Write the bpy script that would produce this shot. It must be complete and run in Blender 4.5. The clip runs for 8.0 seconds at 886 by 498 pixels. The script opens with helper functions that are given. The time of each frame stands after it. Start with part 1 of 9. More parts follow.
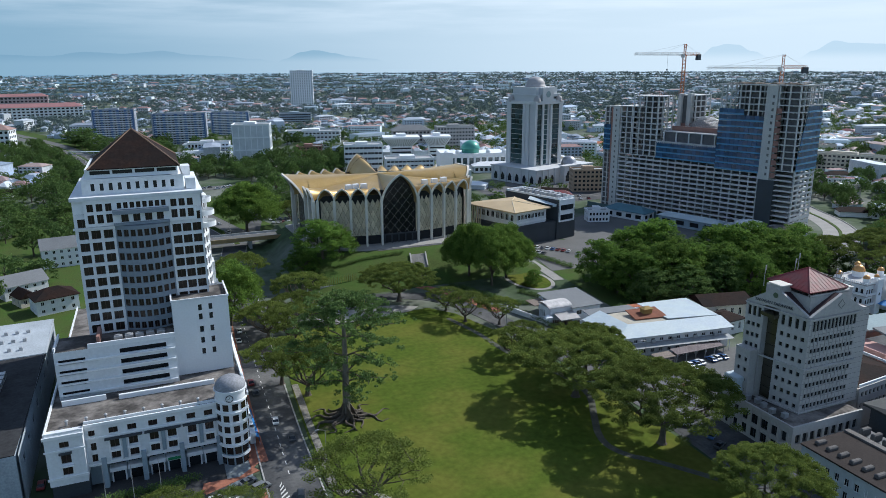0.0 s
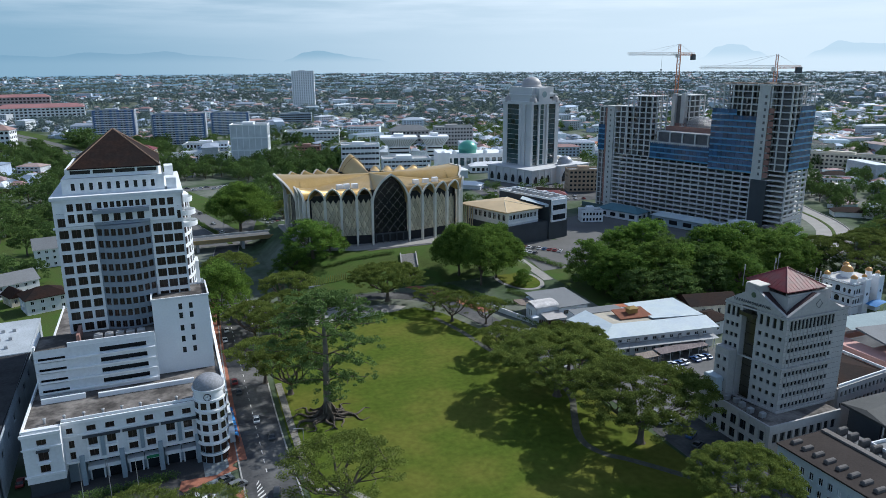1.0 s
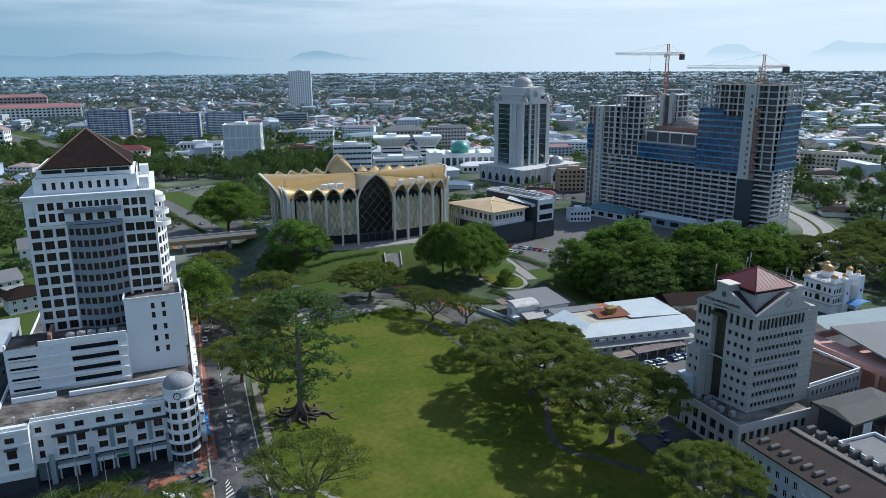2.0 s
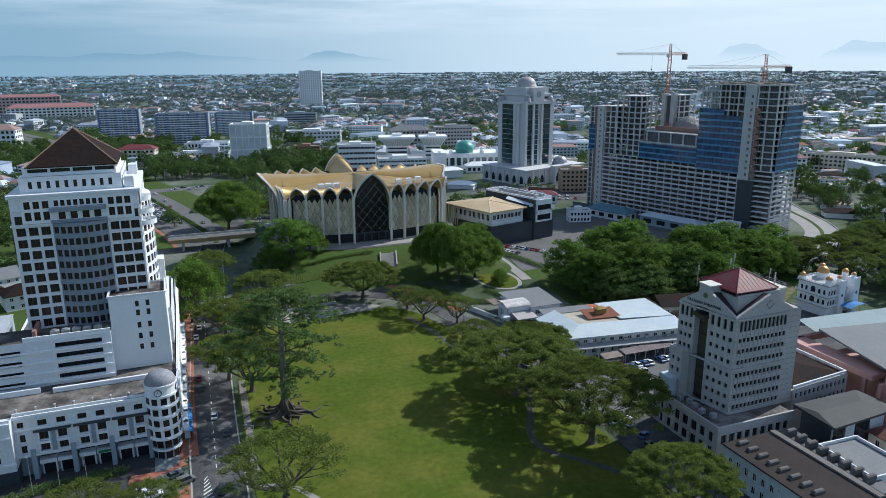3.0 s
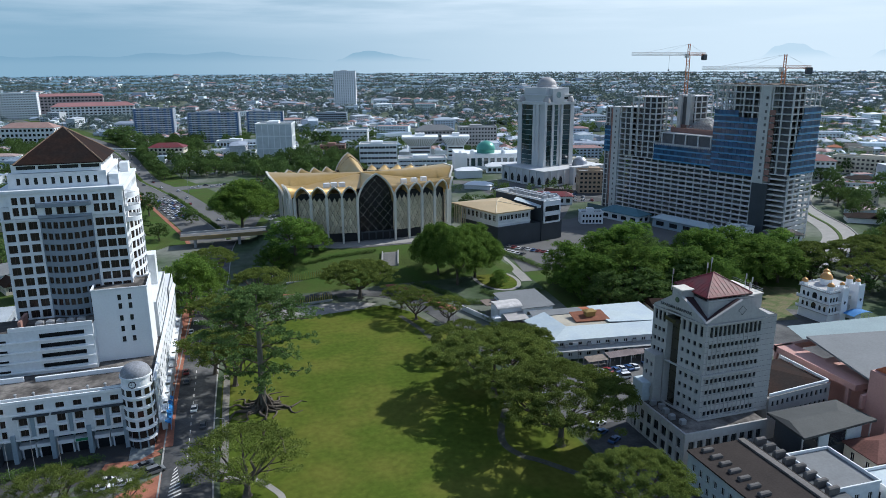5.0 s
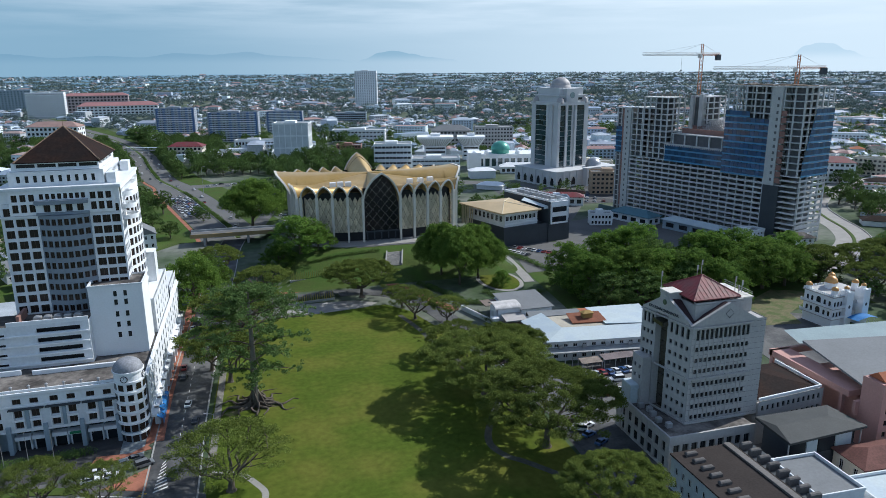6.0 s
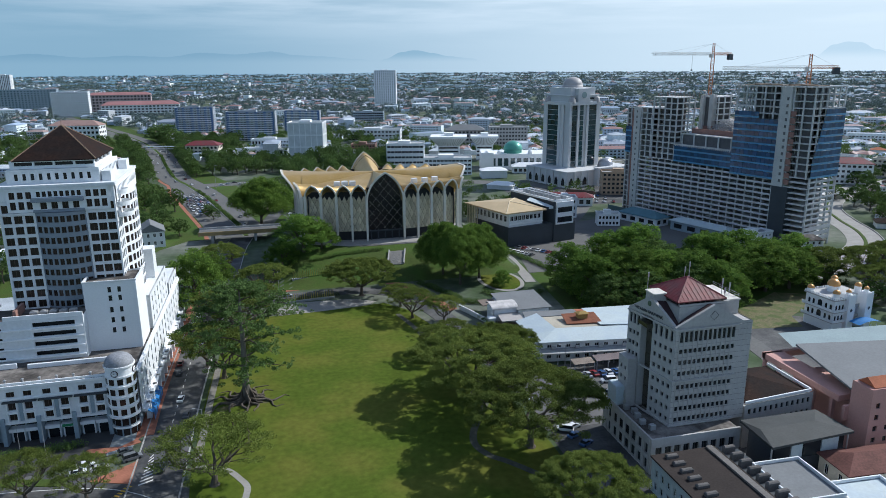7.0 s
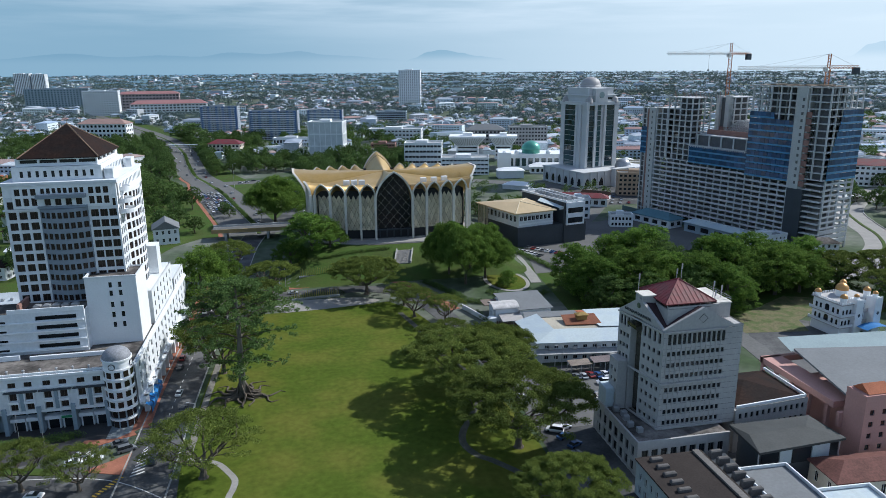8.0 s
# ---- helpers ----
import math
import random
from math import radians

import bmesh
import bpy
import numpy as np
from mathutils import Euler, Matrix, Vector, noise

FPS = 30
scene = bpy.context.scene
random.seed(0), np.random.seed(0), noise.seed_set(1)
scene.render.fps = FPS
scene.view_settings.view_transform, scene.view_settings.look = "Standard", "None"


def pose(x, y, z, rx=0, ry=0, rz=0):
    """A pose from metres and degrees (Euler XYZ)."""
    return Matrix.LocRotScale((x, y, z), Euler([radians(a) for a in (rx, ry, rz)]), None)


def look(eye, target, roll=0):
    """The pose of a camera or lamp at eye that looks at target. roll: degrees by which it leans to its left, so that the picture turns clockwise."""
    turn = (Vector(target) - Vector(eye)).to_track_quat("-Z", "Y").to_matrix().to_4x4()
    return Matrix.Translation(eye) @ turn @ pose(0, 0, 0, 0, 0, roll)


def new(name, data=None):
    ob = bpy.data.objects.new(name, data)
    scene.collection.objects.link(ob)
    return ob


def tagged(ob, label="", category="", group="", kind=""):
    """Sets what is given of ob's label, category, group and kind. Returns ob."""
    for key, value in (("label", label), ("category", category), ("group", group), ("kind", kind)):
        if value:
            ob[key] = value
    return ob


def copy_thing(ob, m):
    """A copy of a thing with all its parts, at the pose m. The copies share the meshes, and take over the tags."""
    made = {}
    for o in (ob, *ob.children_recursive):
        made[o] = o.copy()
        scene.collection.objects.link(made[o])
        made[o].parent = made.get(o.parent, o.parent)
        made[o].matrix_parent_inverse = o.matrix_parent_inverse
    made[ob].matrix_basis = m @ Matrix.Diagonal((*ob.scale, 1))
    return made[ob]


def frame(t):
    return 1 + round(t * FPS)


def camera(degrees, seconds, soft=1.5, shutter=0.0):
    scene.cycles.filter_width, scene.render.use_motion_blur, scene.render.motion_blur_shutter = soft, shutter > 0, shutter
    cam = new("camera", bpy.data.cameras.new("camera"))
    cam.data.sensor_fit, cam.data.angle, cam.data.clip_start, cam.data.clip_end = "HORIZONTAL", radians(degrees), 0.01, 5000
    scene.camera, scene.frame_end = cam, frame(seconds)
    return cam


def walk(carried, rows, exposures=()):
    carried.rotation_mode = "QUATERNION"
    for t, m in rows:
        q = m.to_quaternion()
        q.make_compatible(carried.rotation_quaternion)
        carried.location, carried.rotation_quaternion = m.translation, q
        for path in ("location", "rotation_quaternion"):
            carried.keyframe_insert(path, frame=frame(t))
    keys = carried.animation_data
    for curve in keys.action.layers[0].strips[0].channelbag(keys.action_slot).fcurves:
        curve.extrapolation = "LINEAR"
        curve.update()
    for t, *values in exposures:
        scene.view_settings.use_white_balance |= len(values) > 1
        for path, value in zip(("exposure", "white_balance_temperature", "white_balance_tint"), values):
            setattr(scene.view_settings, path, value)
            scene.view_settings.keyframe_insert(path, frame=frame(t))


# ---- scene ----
cam = camera(64.6, 8.0, soft=0.5)
METRES, EYE, TILT, LEAN, TURN = 70.43, 99.0, 0.0, 0.0, -22.5
ROWS = [
    (0.0, 0.0, 0.0, 0.0, -0.08, -14.83, 0.3),
    (0.5, 0.045, -0.0047, -0.0005, -0.02, -14.82, 0.33),
    (1.0, 0.0963, -0.0093, -0.0009, 0.25, -14.81, 0.35),
    (1.5, 0.1501, -0.0128, -0.0016, 0.26, -14.8, 0.36),
    (2.0, 0.207, -0.0158, -0.0022, 0.27, -14.81, 0.37),
    (3.5, 0.3916, -0.0211, -0.0014, 2.09, -14.8, 0.38),
    (4.0, 0.4554, -0.022, -0.0006, 2.68, -14.79, 0.39),
    (4.5, 0.5199, -0.0218, 0.0001, 3.57, -14.8, 0.38),
    (6.0, 0.7218, -0.0186, 0.0023, 6.56, -14.78, 0.38),
    (6.5, 0.7904, -0.0154, 0.0033, 7.41, -14.8, 0.39),
    (7.0, 0.8594, -0.0111, 0.0041, 8.39, -14.81, 0.4),
    (7.5, 0.9284, -0.0058, 0.0047, 9.5, -14.81, 0.39),
    (8.0, 0.9985, 0.0008, 0.0057, 10.66, -14.83, 0.39),
]
walk(cam, [(t, pose(0, 0, EYE, TILT, LEAN, TURN) @ pose(METRES * x, METRES * y, METRES * z, 90 + pitch, roll, yaw)) for t, x, y, z, yaw, pitch, roll in ROWS],
     exposures=[(0.0, 0.23, 5900.0, 10.0), (8.0, 0.23, 5900.0, 10.0)])

# ---- daylight ----
SUN_WAY = Vector((0.97, 0.245, 0.84)).normalized()      # towards the sun
SUN_ELEV = math.asin(SUN_WAY.z)
SUN_AZIM = math.atan2(SUN_WAY.x, SUN_WAY.y)            # clockwise from +y

world = bpy.data.worlds.new("morning_sky")
scene.world = world
world.use_nodes = True
wt = world.node_tree
wt.nodes.clear()


def wnode(kind, **kw):
    n = wt.nodes.new(kind)
    for k, v in kw.items():
        n.inputs[k].default_value = v
    return n


w_sky = wt.nodes.new("ShaderNodeTexSky")
w_sky.sky_type = "NISHITA"
w_sky.sun_disc = False
w_sky.sun_elevation, w_sky.sun_rotation = SUN_ELEV, SUN_AZIM
w_sky.air_density, w_sky.dust_density, w_sky.ozone_density = 1.0, 0.5, 2.0
w_co = wt.nodes.new("ShaderNodeTexCoord")


def wmath(op, a, b=None):
    n = wt.nodes.new("ShaderNodeMath")
    n.operation = op
    for i, q in enumerate((a, b)):
        if isinstance(q, (int, float)):
            n.inputs[i].default_value = q
        elif q is not None:
            wt.links.new(q, n.inputs[i])
    return n.outputs[0]


def wramp(value, lo, hi):
    n = wt.nodes.new("ShaderNodeMapRange")
    n.interpolation_type = "SMOOTHSTEP"
    n.inputs["From Min"].default_value, n.inputs["From Max"].default_value = lo, hi
    wt.links.new(value, n.inputs["Value"])
    return n.outputs[0]


def wmix(fac, a, b):
    n = wt.nodes.new("ShaderNodeMix")
    n.data_type = "RGBA"
    for key, q in (("Factor", fac), ("A", a), ("B", b)):
        if isinstance(q, tuple):
            n.inputs[key].default_value = (*q, 1)
        else:
            wt.links.new(q, n.inputs[key])
    return n.outputs["Result"]


# haze low over the plain, brighter towards the sun, with streaks of thin cloud
w_sep = wt.nodes.new("ShaderNodeSeparateXYZ")
wt.links.new(w_co.outputs["Generated"], w_sep.inputs[0])
sx, sy = SUN_WAY.x / math.hypot(SUN_WAY.x, SUN_WAY.y), SUN_WAY.y / math.hypot(SUN_WAY.x, SUN_WAY.y)
toward = wmath("ADD", wmath("MULTIPLY", w_sep.outputs["X"], sx), wmath("MULTIPLY", w_sep.outputs["Y"], sy))
haze = wmix(wramp(toward, 0.05, 0.95), (2.35, 3.75, 4.7), (6.2, 7.2, 7.7))
w_map = wt.nodes.new("ShaderNodeMapping")
w_map.inputs["Scale"].default_value = (2.2, 2.2, 26.0)
wt.links.new(w_co.outputs["Generated"], w_map.inputs["Vector"])
w_noise = wnode("ShaderNodeTexNoise", Scale=2.0, Detail=8.0, Roughness=0.55)
wt.links.new(w_map.outputs["Vector"], w_noise.inputs["Vector"])
cloud = wmath("MULTIPLY", wramp(w_noise.outputs["Fac"], 0.34, 0.74), wramp(w_sep.outputs["Z"], 0.01, 0.11))
cloud = wmath("MULTIPLY", cloud, wmath("ADD", 0.25, wmath("MULTIPLY", wramp(toward, -0.2, 0.8), 0.6)))
low = wmix(cloud, haze, (7.6, 8.3, 8.7))
w_high = wnode("ShaderNodeTexNoise", Scale=3.2, Detail=6.0, Roughness=0.6)
wt.links.new(w_co.outputs["Generated"], w_high.inputs["Vector"])
overhead = wmix(wmath("MULTIPLY", wramp(w_high.outputs["Fac"], 0.42, 0.66), 0.34), w_sky.outputs["Color"], (7.6, 8.3, 8.9))
sky_all = wmix(wramp(w_sep.outputs["Z"], 0.08, 0.40), low, overhead)
w_bg = wnode("ShaderNodeBackground", Strength=0.1)
w_out = wt.nodes.new("ShaderNodeOutputWorld")
wt.links.new(sky_all, w_bg.inputs["Color"])
wt.links.new(w_bg.outputs["Background"], w_out.inputs["Surface"])

sun_data = bpy.data.lights.new("sun", "SUN")
sun_data.energy, sun_data.angle, sun_data.color = 3.9, radians(0.6), (1.0, 0.95, 0.86)
sun = new("sun", sun_data)
sun.matrix_world = look(SUN_WAY * 400, (0, 0, 0))
# ---- materials ----
def nodes_of(name):
    m = bpy.data.materials.new(name)
    m.use_nodes = True
    nt = m.node_tree
    return m, nt, nt.nodes["Principled BSDF"]


def surface(name, base, rough=0.8, vary=0.18, coarse=0.15, fine=2.0, metal=0.0, bump=0.0, random=0.0, island=0.0, spec=0.3, tint=None, streak=0.0, sheen_scale=(1, 1, 1)):
    """A painted, plastered or mineral surface: colour varied at two scales, by thing and by piece."""
    m, nt, bsdf = nodes_of(name)
    lk = nt.links.new
    co = nt.nodes.new("ShaderNodeNewGeometry")
    mp = nt.nodes.new("ShaderNodeMapping")
    mp.inputs["Scale"].default_value = sheen_scale
    lk(co.outputs["Position"], mp.inputs["Vector"])
    n1 = nt.nodes.new("ShaderNodeTexNoise")
    n1.inputs["Scale"].default_value, n1.inputs["Detail"].default_value = coarse, 4.0
    n2 = nt.nodes.new("ShaderNodeTexNoise")
    n2.inputs["Scale"].default_value, n2.inputs["Detail"].default_value = fine, 5.0
    lk(mp.outputs["Vector"], n1.inputs["Vector"])
    lk(mp.outputs["Vector"], n2.inputs["Vector"])
    add = nt.nodes.new("ShaderNodeMath")
    add.operation = "ADD"
    lk(n1.outputs["Fac"], add.inputs[0])
    lk(n2.outputs["Fac"], add.inputs[1])
    last = add.outputs[0]
    if streak:
        sm = nt.nodes.new("ShaderNodeMapping")
        sm.inputs["Scale"].default_value = (1.1, 1.1, 0.06)
        lk(co.outputs["Position"], sm.inputs["Vector"])
        n3 = nt.nodes.new("ShaderNodeTexNoise")
        n3.inputs["Scale"].default_value, n3.inputs["Detail"].default_value = 1.0, 3.0
        lk(sm.outputs["Vector"], n3.inputs["Vector"])
        ms = nt.nodes.new("ShaderNodeMath")
        ms.operation = "MULTIPLY_ADD"
        ms.inputs[1].default_value, ms.inputs[2].default_value = streak, -streak * 0.5
        lk(n3.outputs["Fac"], ms.inputs[0])
        a2 = nt.nodes.new("ShaderNodeMath")
        a2.operation = "ADD"
        lk(last, a2.inputs[0])
        lk(ms.outputs[0], a2.inputs[1])
        last = a2.outputs[0]
    mr = nt.nodes.new("ShaderNodeMapRange")
    mr.inputs["From Min"].default_value, mr.inputs["From Max"].default_value = 0.6, 1.4
    mr.inputs["To Min"].default_value, mr.inputs["To Max"].default_value = 1 - vary, 1 + vary
    lk(last, mr.inputs["Value"])
    val = mr.outputs[0]
    for amount, socket in ((random, "obj"), (island, "isl")):
        if amount:
            src = nt.nodes.new("ShaderNodeObjectInfo").outputs["Random"] if socket == "obj" else co.outputs["Random Per Island"]
            r = nt.nodes.new("ShaderNodeMapRange")
            r.inputs["To Min"].default_value, r.inputs["To Max"].default_value = 1 - amount, 1 + amount
            lk(src, r.inputs["Value"])
            mu = nt.nodes.new("ShaderNodeMath")
            mu.operation = "MULTIPLY"
            lk(val, mu.inputs[0])
            lk(r.outputs[0], mu.inputs[1])
            val = mu.outputs[0]
    mix = nt.nodes.new("ShaderNodeMix")
    mix.data_type = "RGBA"
    mix.inputs["Factor"].default_value = 0.0
    mix.inputs["A"].default_value = (*base, 1)
    mix.inputs["B"].default_value = (*(tint or base), 1)
    if tint:
        tr = nt.nodes.new("ShaderNodeMapRange")
        tr.inputs["From Min"].default_value, tr.inputs["From Max"].default_value = 0.42, 0.62
        lk(n1.outputs["Fac"], tr.inputs["Value"])
        lk(tr.outputs[0], mix.inputs["Factor"])
    vm = nt.nodes.new("ShaderNodeVectorMath")
    vm.operation = "SCALE"
    lk(mix.outputs["Result"], vm.inputs[0])
    lk(val, vm.inputs["Scale"])
    lk(vm.outputs["Vector"], bsdf.inputs["Base Color"])
    bsdf.inputs["Roughness"].default_value, bsdf.inputs["Metallic"].default_value = rough, metal
    bsdf.inputs["Specular IOR Level"].default_value = spec
    if bump:
        b = nt.nodes.new("ShaderNodeBump")
        b.inputs["Strength"].default_value, b.inputs["Distance"].default_value = bump, 0.1
        lk(n2.outputs["Fac"], b.inputs["Height"])
        lk(b.outputs["Normal"], bsdf.inputs["Normal"])
    return m


def palette(name, colours, rough=0.8, source="island", vary=0.15, spec=0.3):
    """A surface whose colour is picked from a given few, piece by piece or thing by thing."""
    m, nt, bsdf = nodes_of(name)
    lk = nt.links.new
    geo = nt.nodes.new("ShaderNodeNewGeometry")
    src = geo.outputs["Random Per Island"] if source == "island" else nt.nodes.new("ShaderNodeObjectInfo").outputs["Random"]
    ramp = nt.nodes.new("ShaderNodeValToRGB")
    ramp.color_ramp.interpolation = "CONSTANT"
    els = ramp.color_ramp.elements
    while len(els) < len(colours):
        els.new(0.5)
    for i, c in enumerate(colours):
        els[i].position, els[i].color = i / len(colours), (*c, 1)
    lk(src, ramp.inputs["Fac"])
    n = nt.nodes.new("ShaderNodeTexNoise")
    n.inputs["Scale"].default_value, n.inputs["Detail"].default_value = 0.6, 5.0
    lk(geo.outputs["Position"], n.inputs["Vector"])
    mr = nt.nodes.new("ShaderNodeMapRange")
    mr.inputs["From Min"].default_value, mr.inputs["From Max"].default_value = 0.3, 0.7
    mr.inputs["To Min"].default_value, mr.inputs["To Max"].default_value = 1 - vary, 1 + vary
    lk(n.outputs["Fac"], mr.inputs["Value"])
    vm = nt.nodes.new("ShaderNodeVectorMath")
    vm.operation = "SCALE"
    lk(ramp.outputs["Color"], vm.inputs[0])
    lk(mr.outputs[0], vm.inputs["Scale"])
    lk(vm.outputs["Vector"], bsdf.inputs["Base Color"])
    bsdf.inputs["Roughness"].default_value = rough
    bsdf.inputs["Specular IOR Level"].default_value = spec
    return m


def foliage(name, dark, light, random=0.15, translucent=0.35):
    m, nt, bsdf = nodes_of(name)
    lk = nt.links.new
    geo = nt.nodes.new("ShaderNodeNewGeometry")
    mix = nt.nodes.new("ShaderNodeMix")
    mix.data_type = "RGBA"
    mix.inputs["A"].default_value, mix.inputs["B"].default_value = (*dark, 1), (*light, 1)
    n = nt.nodes.new("ShaderNodeTexNoise")
    n.inputs["Scale"].default_value, n.inputs["Detail"].default_value = 0.35, 3.0
    lk(geo.outputs["Position"], n.inputs["Vector"])
    ad = nt.nodes.new("ShaderNodeMath")
    ad.operation = "MULTIPLY_ADD"
    ad.inputs[1].default_value = 0.5
    lk(geo.outputs["Random Per Island"], ad.inputs[0])
    mr = nt.nodes.new("ShaderNodeMapRange")
    mr.inputs["From Min"].default_value, mr.inputs["From Max"].default_value = 0.35, 0.65
    mr.inputs["To Max"].default_value = 0.5
    lk(n.outputs["Fac"], mr.inputs["Value"])
    lk(mr.outputs[0], ad.inputs[2])
    lk(ad.outputs[0], mix.inputs["Factor"])
    r = nt.nodes.new("ShaderNodeMapRange")
    r.inputs["To Min"].default_value, r.inputs["To Max"].default_value = 1 - random, 1 + random
    lk(nt.nodes.new("ShaderNodeObjectInfo").outputs["Random"], r.inputs["Value"])
    vm = nt.nodes.new("ShaderNodeVectorMath")
    vm.operation = "SCALE"
    lk(mix.outputs["Result"], vm.inputs[0])
    lk(r.outputs[0], vm.inputs["Scale"])
    lk(vm.outputs["Vector"], bsdf.inputs["Base Color"])
    bsdf.inputs["Roughness"].default_value = 0.8
    bsdf.inputs["Specular IOR Level"].default_value = 0.06
    tr = nt.nodes.new("ShaderNodeBsdfTranslucent")
    lk(vm.outputs["Vector"], tr.inputs["Color"])
    ms = nt.nodes.new("ShaderNodeMixShader")
    ms.inputs[0].default_value = translucent
    lk(bsdf.outputs[0], ms.inputs[1])
    lk(tr.outputs[0], ms.inputs[2])
    lk(ms.outputs[0], nt.nodes["Material Output"].inputs["Surface"])
    return m


def glassy(name, base, rough=0.12, spec=0.8, random=0.3):
    m = surface(name, base, rough=rough, vary=0.15, coarse=0.2, fine=0.6, random=random, spec=spec)
    return m


def glow(name, colour, strength=1.0):
    m, nt, bsdf = nodes_of(name)
    bsdf.inputs["Base Color"].default_value = (0, 0, 0, 1)
    bsdf.inputs["Emission Color"].default_value = (*colour, 1)
    bsdf.inputs["Emission Strength"].default_value = strength
    bsdf.inputs["Specular IOR Level"].default_value = 0
    return m


WHITE = surface("white_render", (0.71, 0.735, 0.75), 0.75, vary=0.12, coarse=0.12, fine=1.2, streak=0.22)
WHITE2 = surface("white_paint_clean", (0.80, 0.82, 0.83), 0.7, vary=0.06, streak=0.12)
CREAM = surface("cream_render", (0.62, 0.57, 0.47), 0.8, vary=0.12, streak=0.2)
GREYWALL = surface("grey_tile_wall", (0.42, 0.41, 0.395), 0.6, vary=0.14, coarse=0.12, fine=1.6, streak=0.28)
FRAMEBROWN = surface("brown_window_frame", (0.075, 0.05, 0.042), 0.6, vary=0.1)
GREYDARK = surface("dark_grey_cladding", (0.055, 0.065, 0.075), 0.5, vary=0.2, streak=0.1)
BLUEGREY = surface("blue_grey_render", (0.30, 0.37, 0.42), 0.7, vary=0.12, streak=0.2)
CONCRETE = surface("raw_concrete", (0.36, 0.37, 0.37), 0.9, vary=0.22, coarse=0.08, fine=0.9, streak=0.35)
BRICKRED = surface("red_brick_infill", (0.29, 0.165, 0.135), 0.9, vary=0.25, coarse=0.3, fine=2.5)
ROOFDARK = surface("weathered_dark_flat_roof", (0.075, 0.068, 0.062), 0.95, vary=0.5, coarse=0.18, fine=1.0, tint=(0.18, 0.165, 0.15))
ROOFBROWN = surface("rust_brown_metal_roof", (0.030, 0.017, 0.013), 0.9, vary=0.5, coarse=0.15, fine=1.5, tint=(0.016, 0.012, 0.011), spec=0.12, streak=0.4)
ROOFRED = surface("maroon_metal_roof", (0.20, 0.035, 0.04), 0.55, vary=0.22, coarse=0.3, fine=2.0, tint=(0.14, 0.05, 0.05))
ROOFORANGE = surface("terracotta_tile_roof", (0.40, 0.14, 0.07), 0.85, vary=0.25, coarse=0.4, fine=3.0)
ROOFPALE = surface("pale_blue_metal_roof", (0.50, 0.57, 0.58), 0.6, vary=0.12, coarse=0.15, fine=1.5, tint=(0.42, 0.49, 0.53))
ROOFGREY = surface("grey_metal_roof", (0.18, 0.19, 0.195), 0.8, vary=0.15, coarse=0.15, fine=1.5)
GOLD = surface("gold_anodised_roof", (0.46, 0.305, 0.10), 0.42, vary=0.16, coarse=0.1, fine=1.6, metal=0.35, spec=0.5, random=0.08, tint=(0.45, 0.31, 0.13))
GOLDPALE = surface("pale_gold_roof", (0.55, 0.42, 0.24), 0.5, vary=0.12, coarse=0.12, fine=1.5, metal=0.2)
GOLDDOME = surface("gold_dome", (0.55, 0.30, 0.11), 0.35, vary=0.1, metal=0.5)
STONECREAM = surface("cream_cladding_panel", (0.58, 0.51, 0.37), 0.7, vary=0.15, random=0.22, coarse=0.4)
RIB = surface("pale_precast_rib", (0.66, 0.63, 0.56), 0.7, vary=0.12, coarse=0.2)
# near black, so the shade inside recesses is in the colour
DARKVOID = surface("shaded_recess", (0.030, 0.032, 0.035), 0.8, vary=0.2)
GLASS = glassy("dark_window_glass", (0.018, 0.022, 0.026), 0.10, 0.6)
GLASSBROWN = glassy("brown_window_glass", (0.022, 0.016, 0.014), 0.15, 0.5)
GLASSBLUE = glassy("blue_curtain_glass", (0.022, 0.075, 0.165), 0.16, 0.7, random=0.4)
GLASSTEAL = glassy("teal_curtain_glass", (0.03, 0.075, 0.085), 0.08, 1.0, random=0.2)
BLUEPALE = surface("blue_spandrel", (0.10, 0.28, 0.46), 0.4, vary=0.12)
STEELRIB = surface("steel_lattice", (0.42, 0.40, 0.34), 0.45, vary=0.1, metal=0.5)
PINK = surface("pink_render", (0.52, 0.30, 0.26), 0.8, vary=0.10, streak=0.2)
ASPHALT = surface("worn_asphalt", (0.068, 0.070, 0.072), 0.9, vary=0.35, coarse=0.09, fine=1.3, tint=(0.115, 0.115, 0.113))
ASPHALTPALE = surface("sunbleached_asphalt", (0.13, 0.13, 0.125), 0.9, vary=0.22, coarse=0.06, fine=1.0)
PAVING = surface("concrete_paving", (0.30, 0.29, 0.27), 0.9, vary=0.2, coarse=0.2, fine=2.0)
REDPAVE = surface("red_brick_paving", (0.33, 0.135, 0.085), 0.9, vary=0.3, coarse=0.25, fine=2.5)
KERB = surface("kerb_concrete", (0.36, 0.36, 0.34), 0.9, vary=0.15)
ROADWHITE = surface("white_road_paint", (0.62, 0.62, 0.60), 0.8, vary=0.15)
ROADYELLOW = surface("yellow_road_paint", (0.55, 0.36, 0.05), 0.8, vary=0.15)
LAWN = surface("mown_lawn", (0.080, 0.116, 0.016), 0.95, vary=0.34, coarse=0.045, fine=0.55, tint=(0.104, 0.114, 0.021), bump=0.4, spec=0.05)
GRASS = surface("rough_grass", (0.070, 0.100, 0.026), 0.9, vary=0.4, coarse=0.1, fine=1.6, tint=(0.05, 0.09, 0.018), bump=0.3, spec=0.1)
EARTH = surface("bare_earth", (0.16, 0.125, 0.085), 0.95, vary=0.3, coarse=0.3, fine=3.0)
BARK = surface("tree_bark", (0.105, 0.088, 0.07), 0.9, vary=0.35, coarse=0.6, fine=4.0)
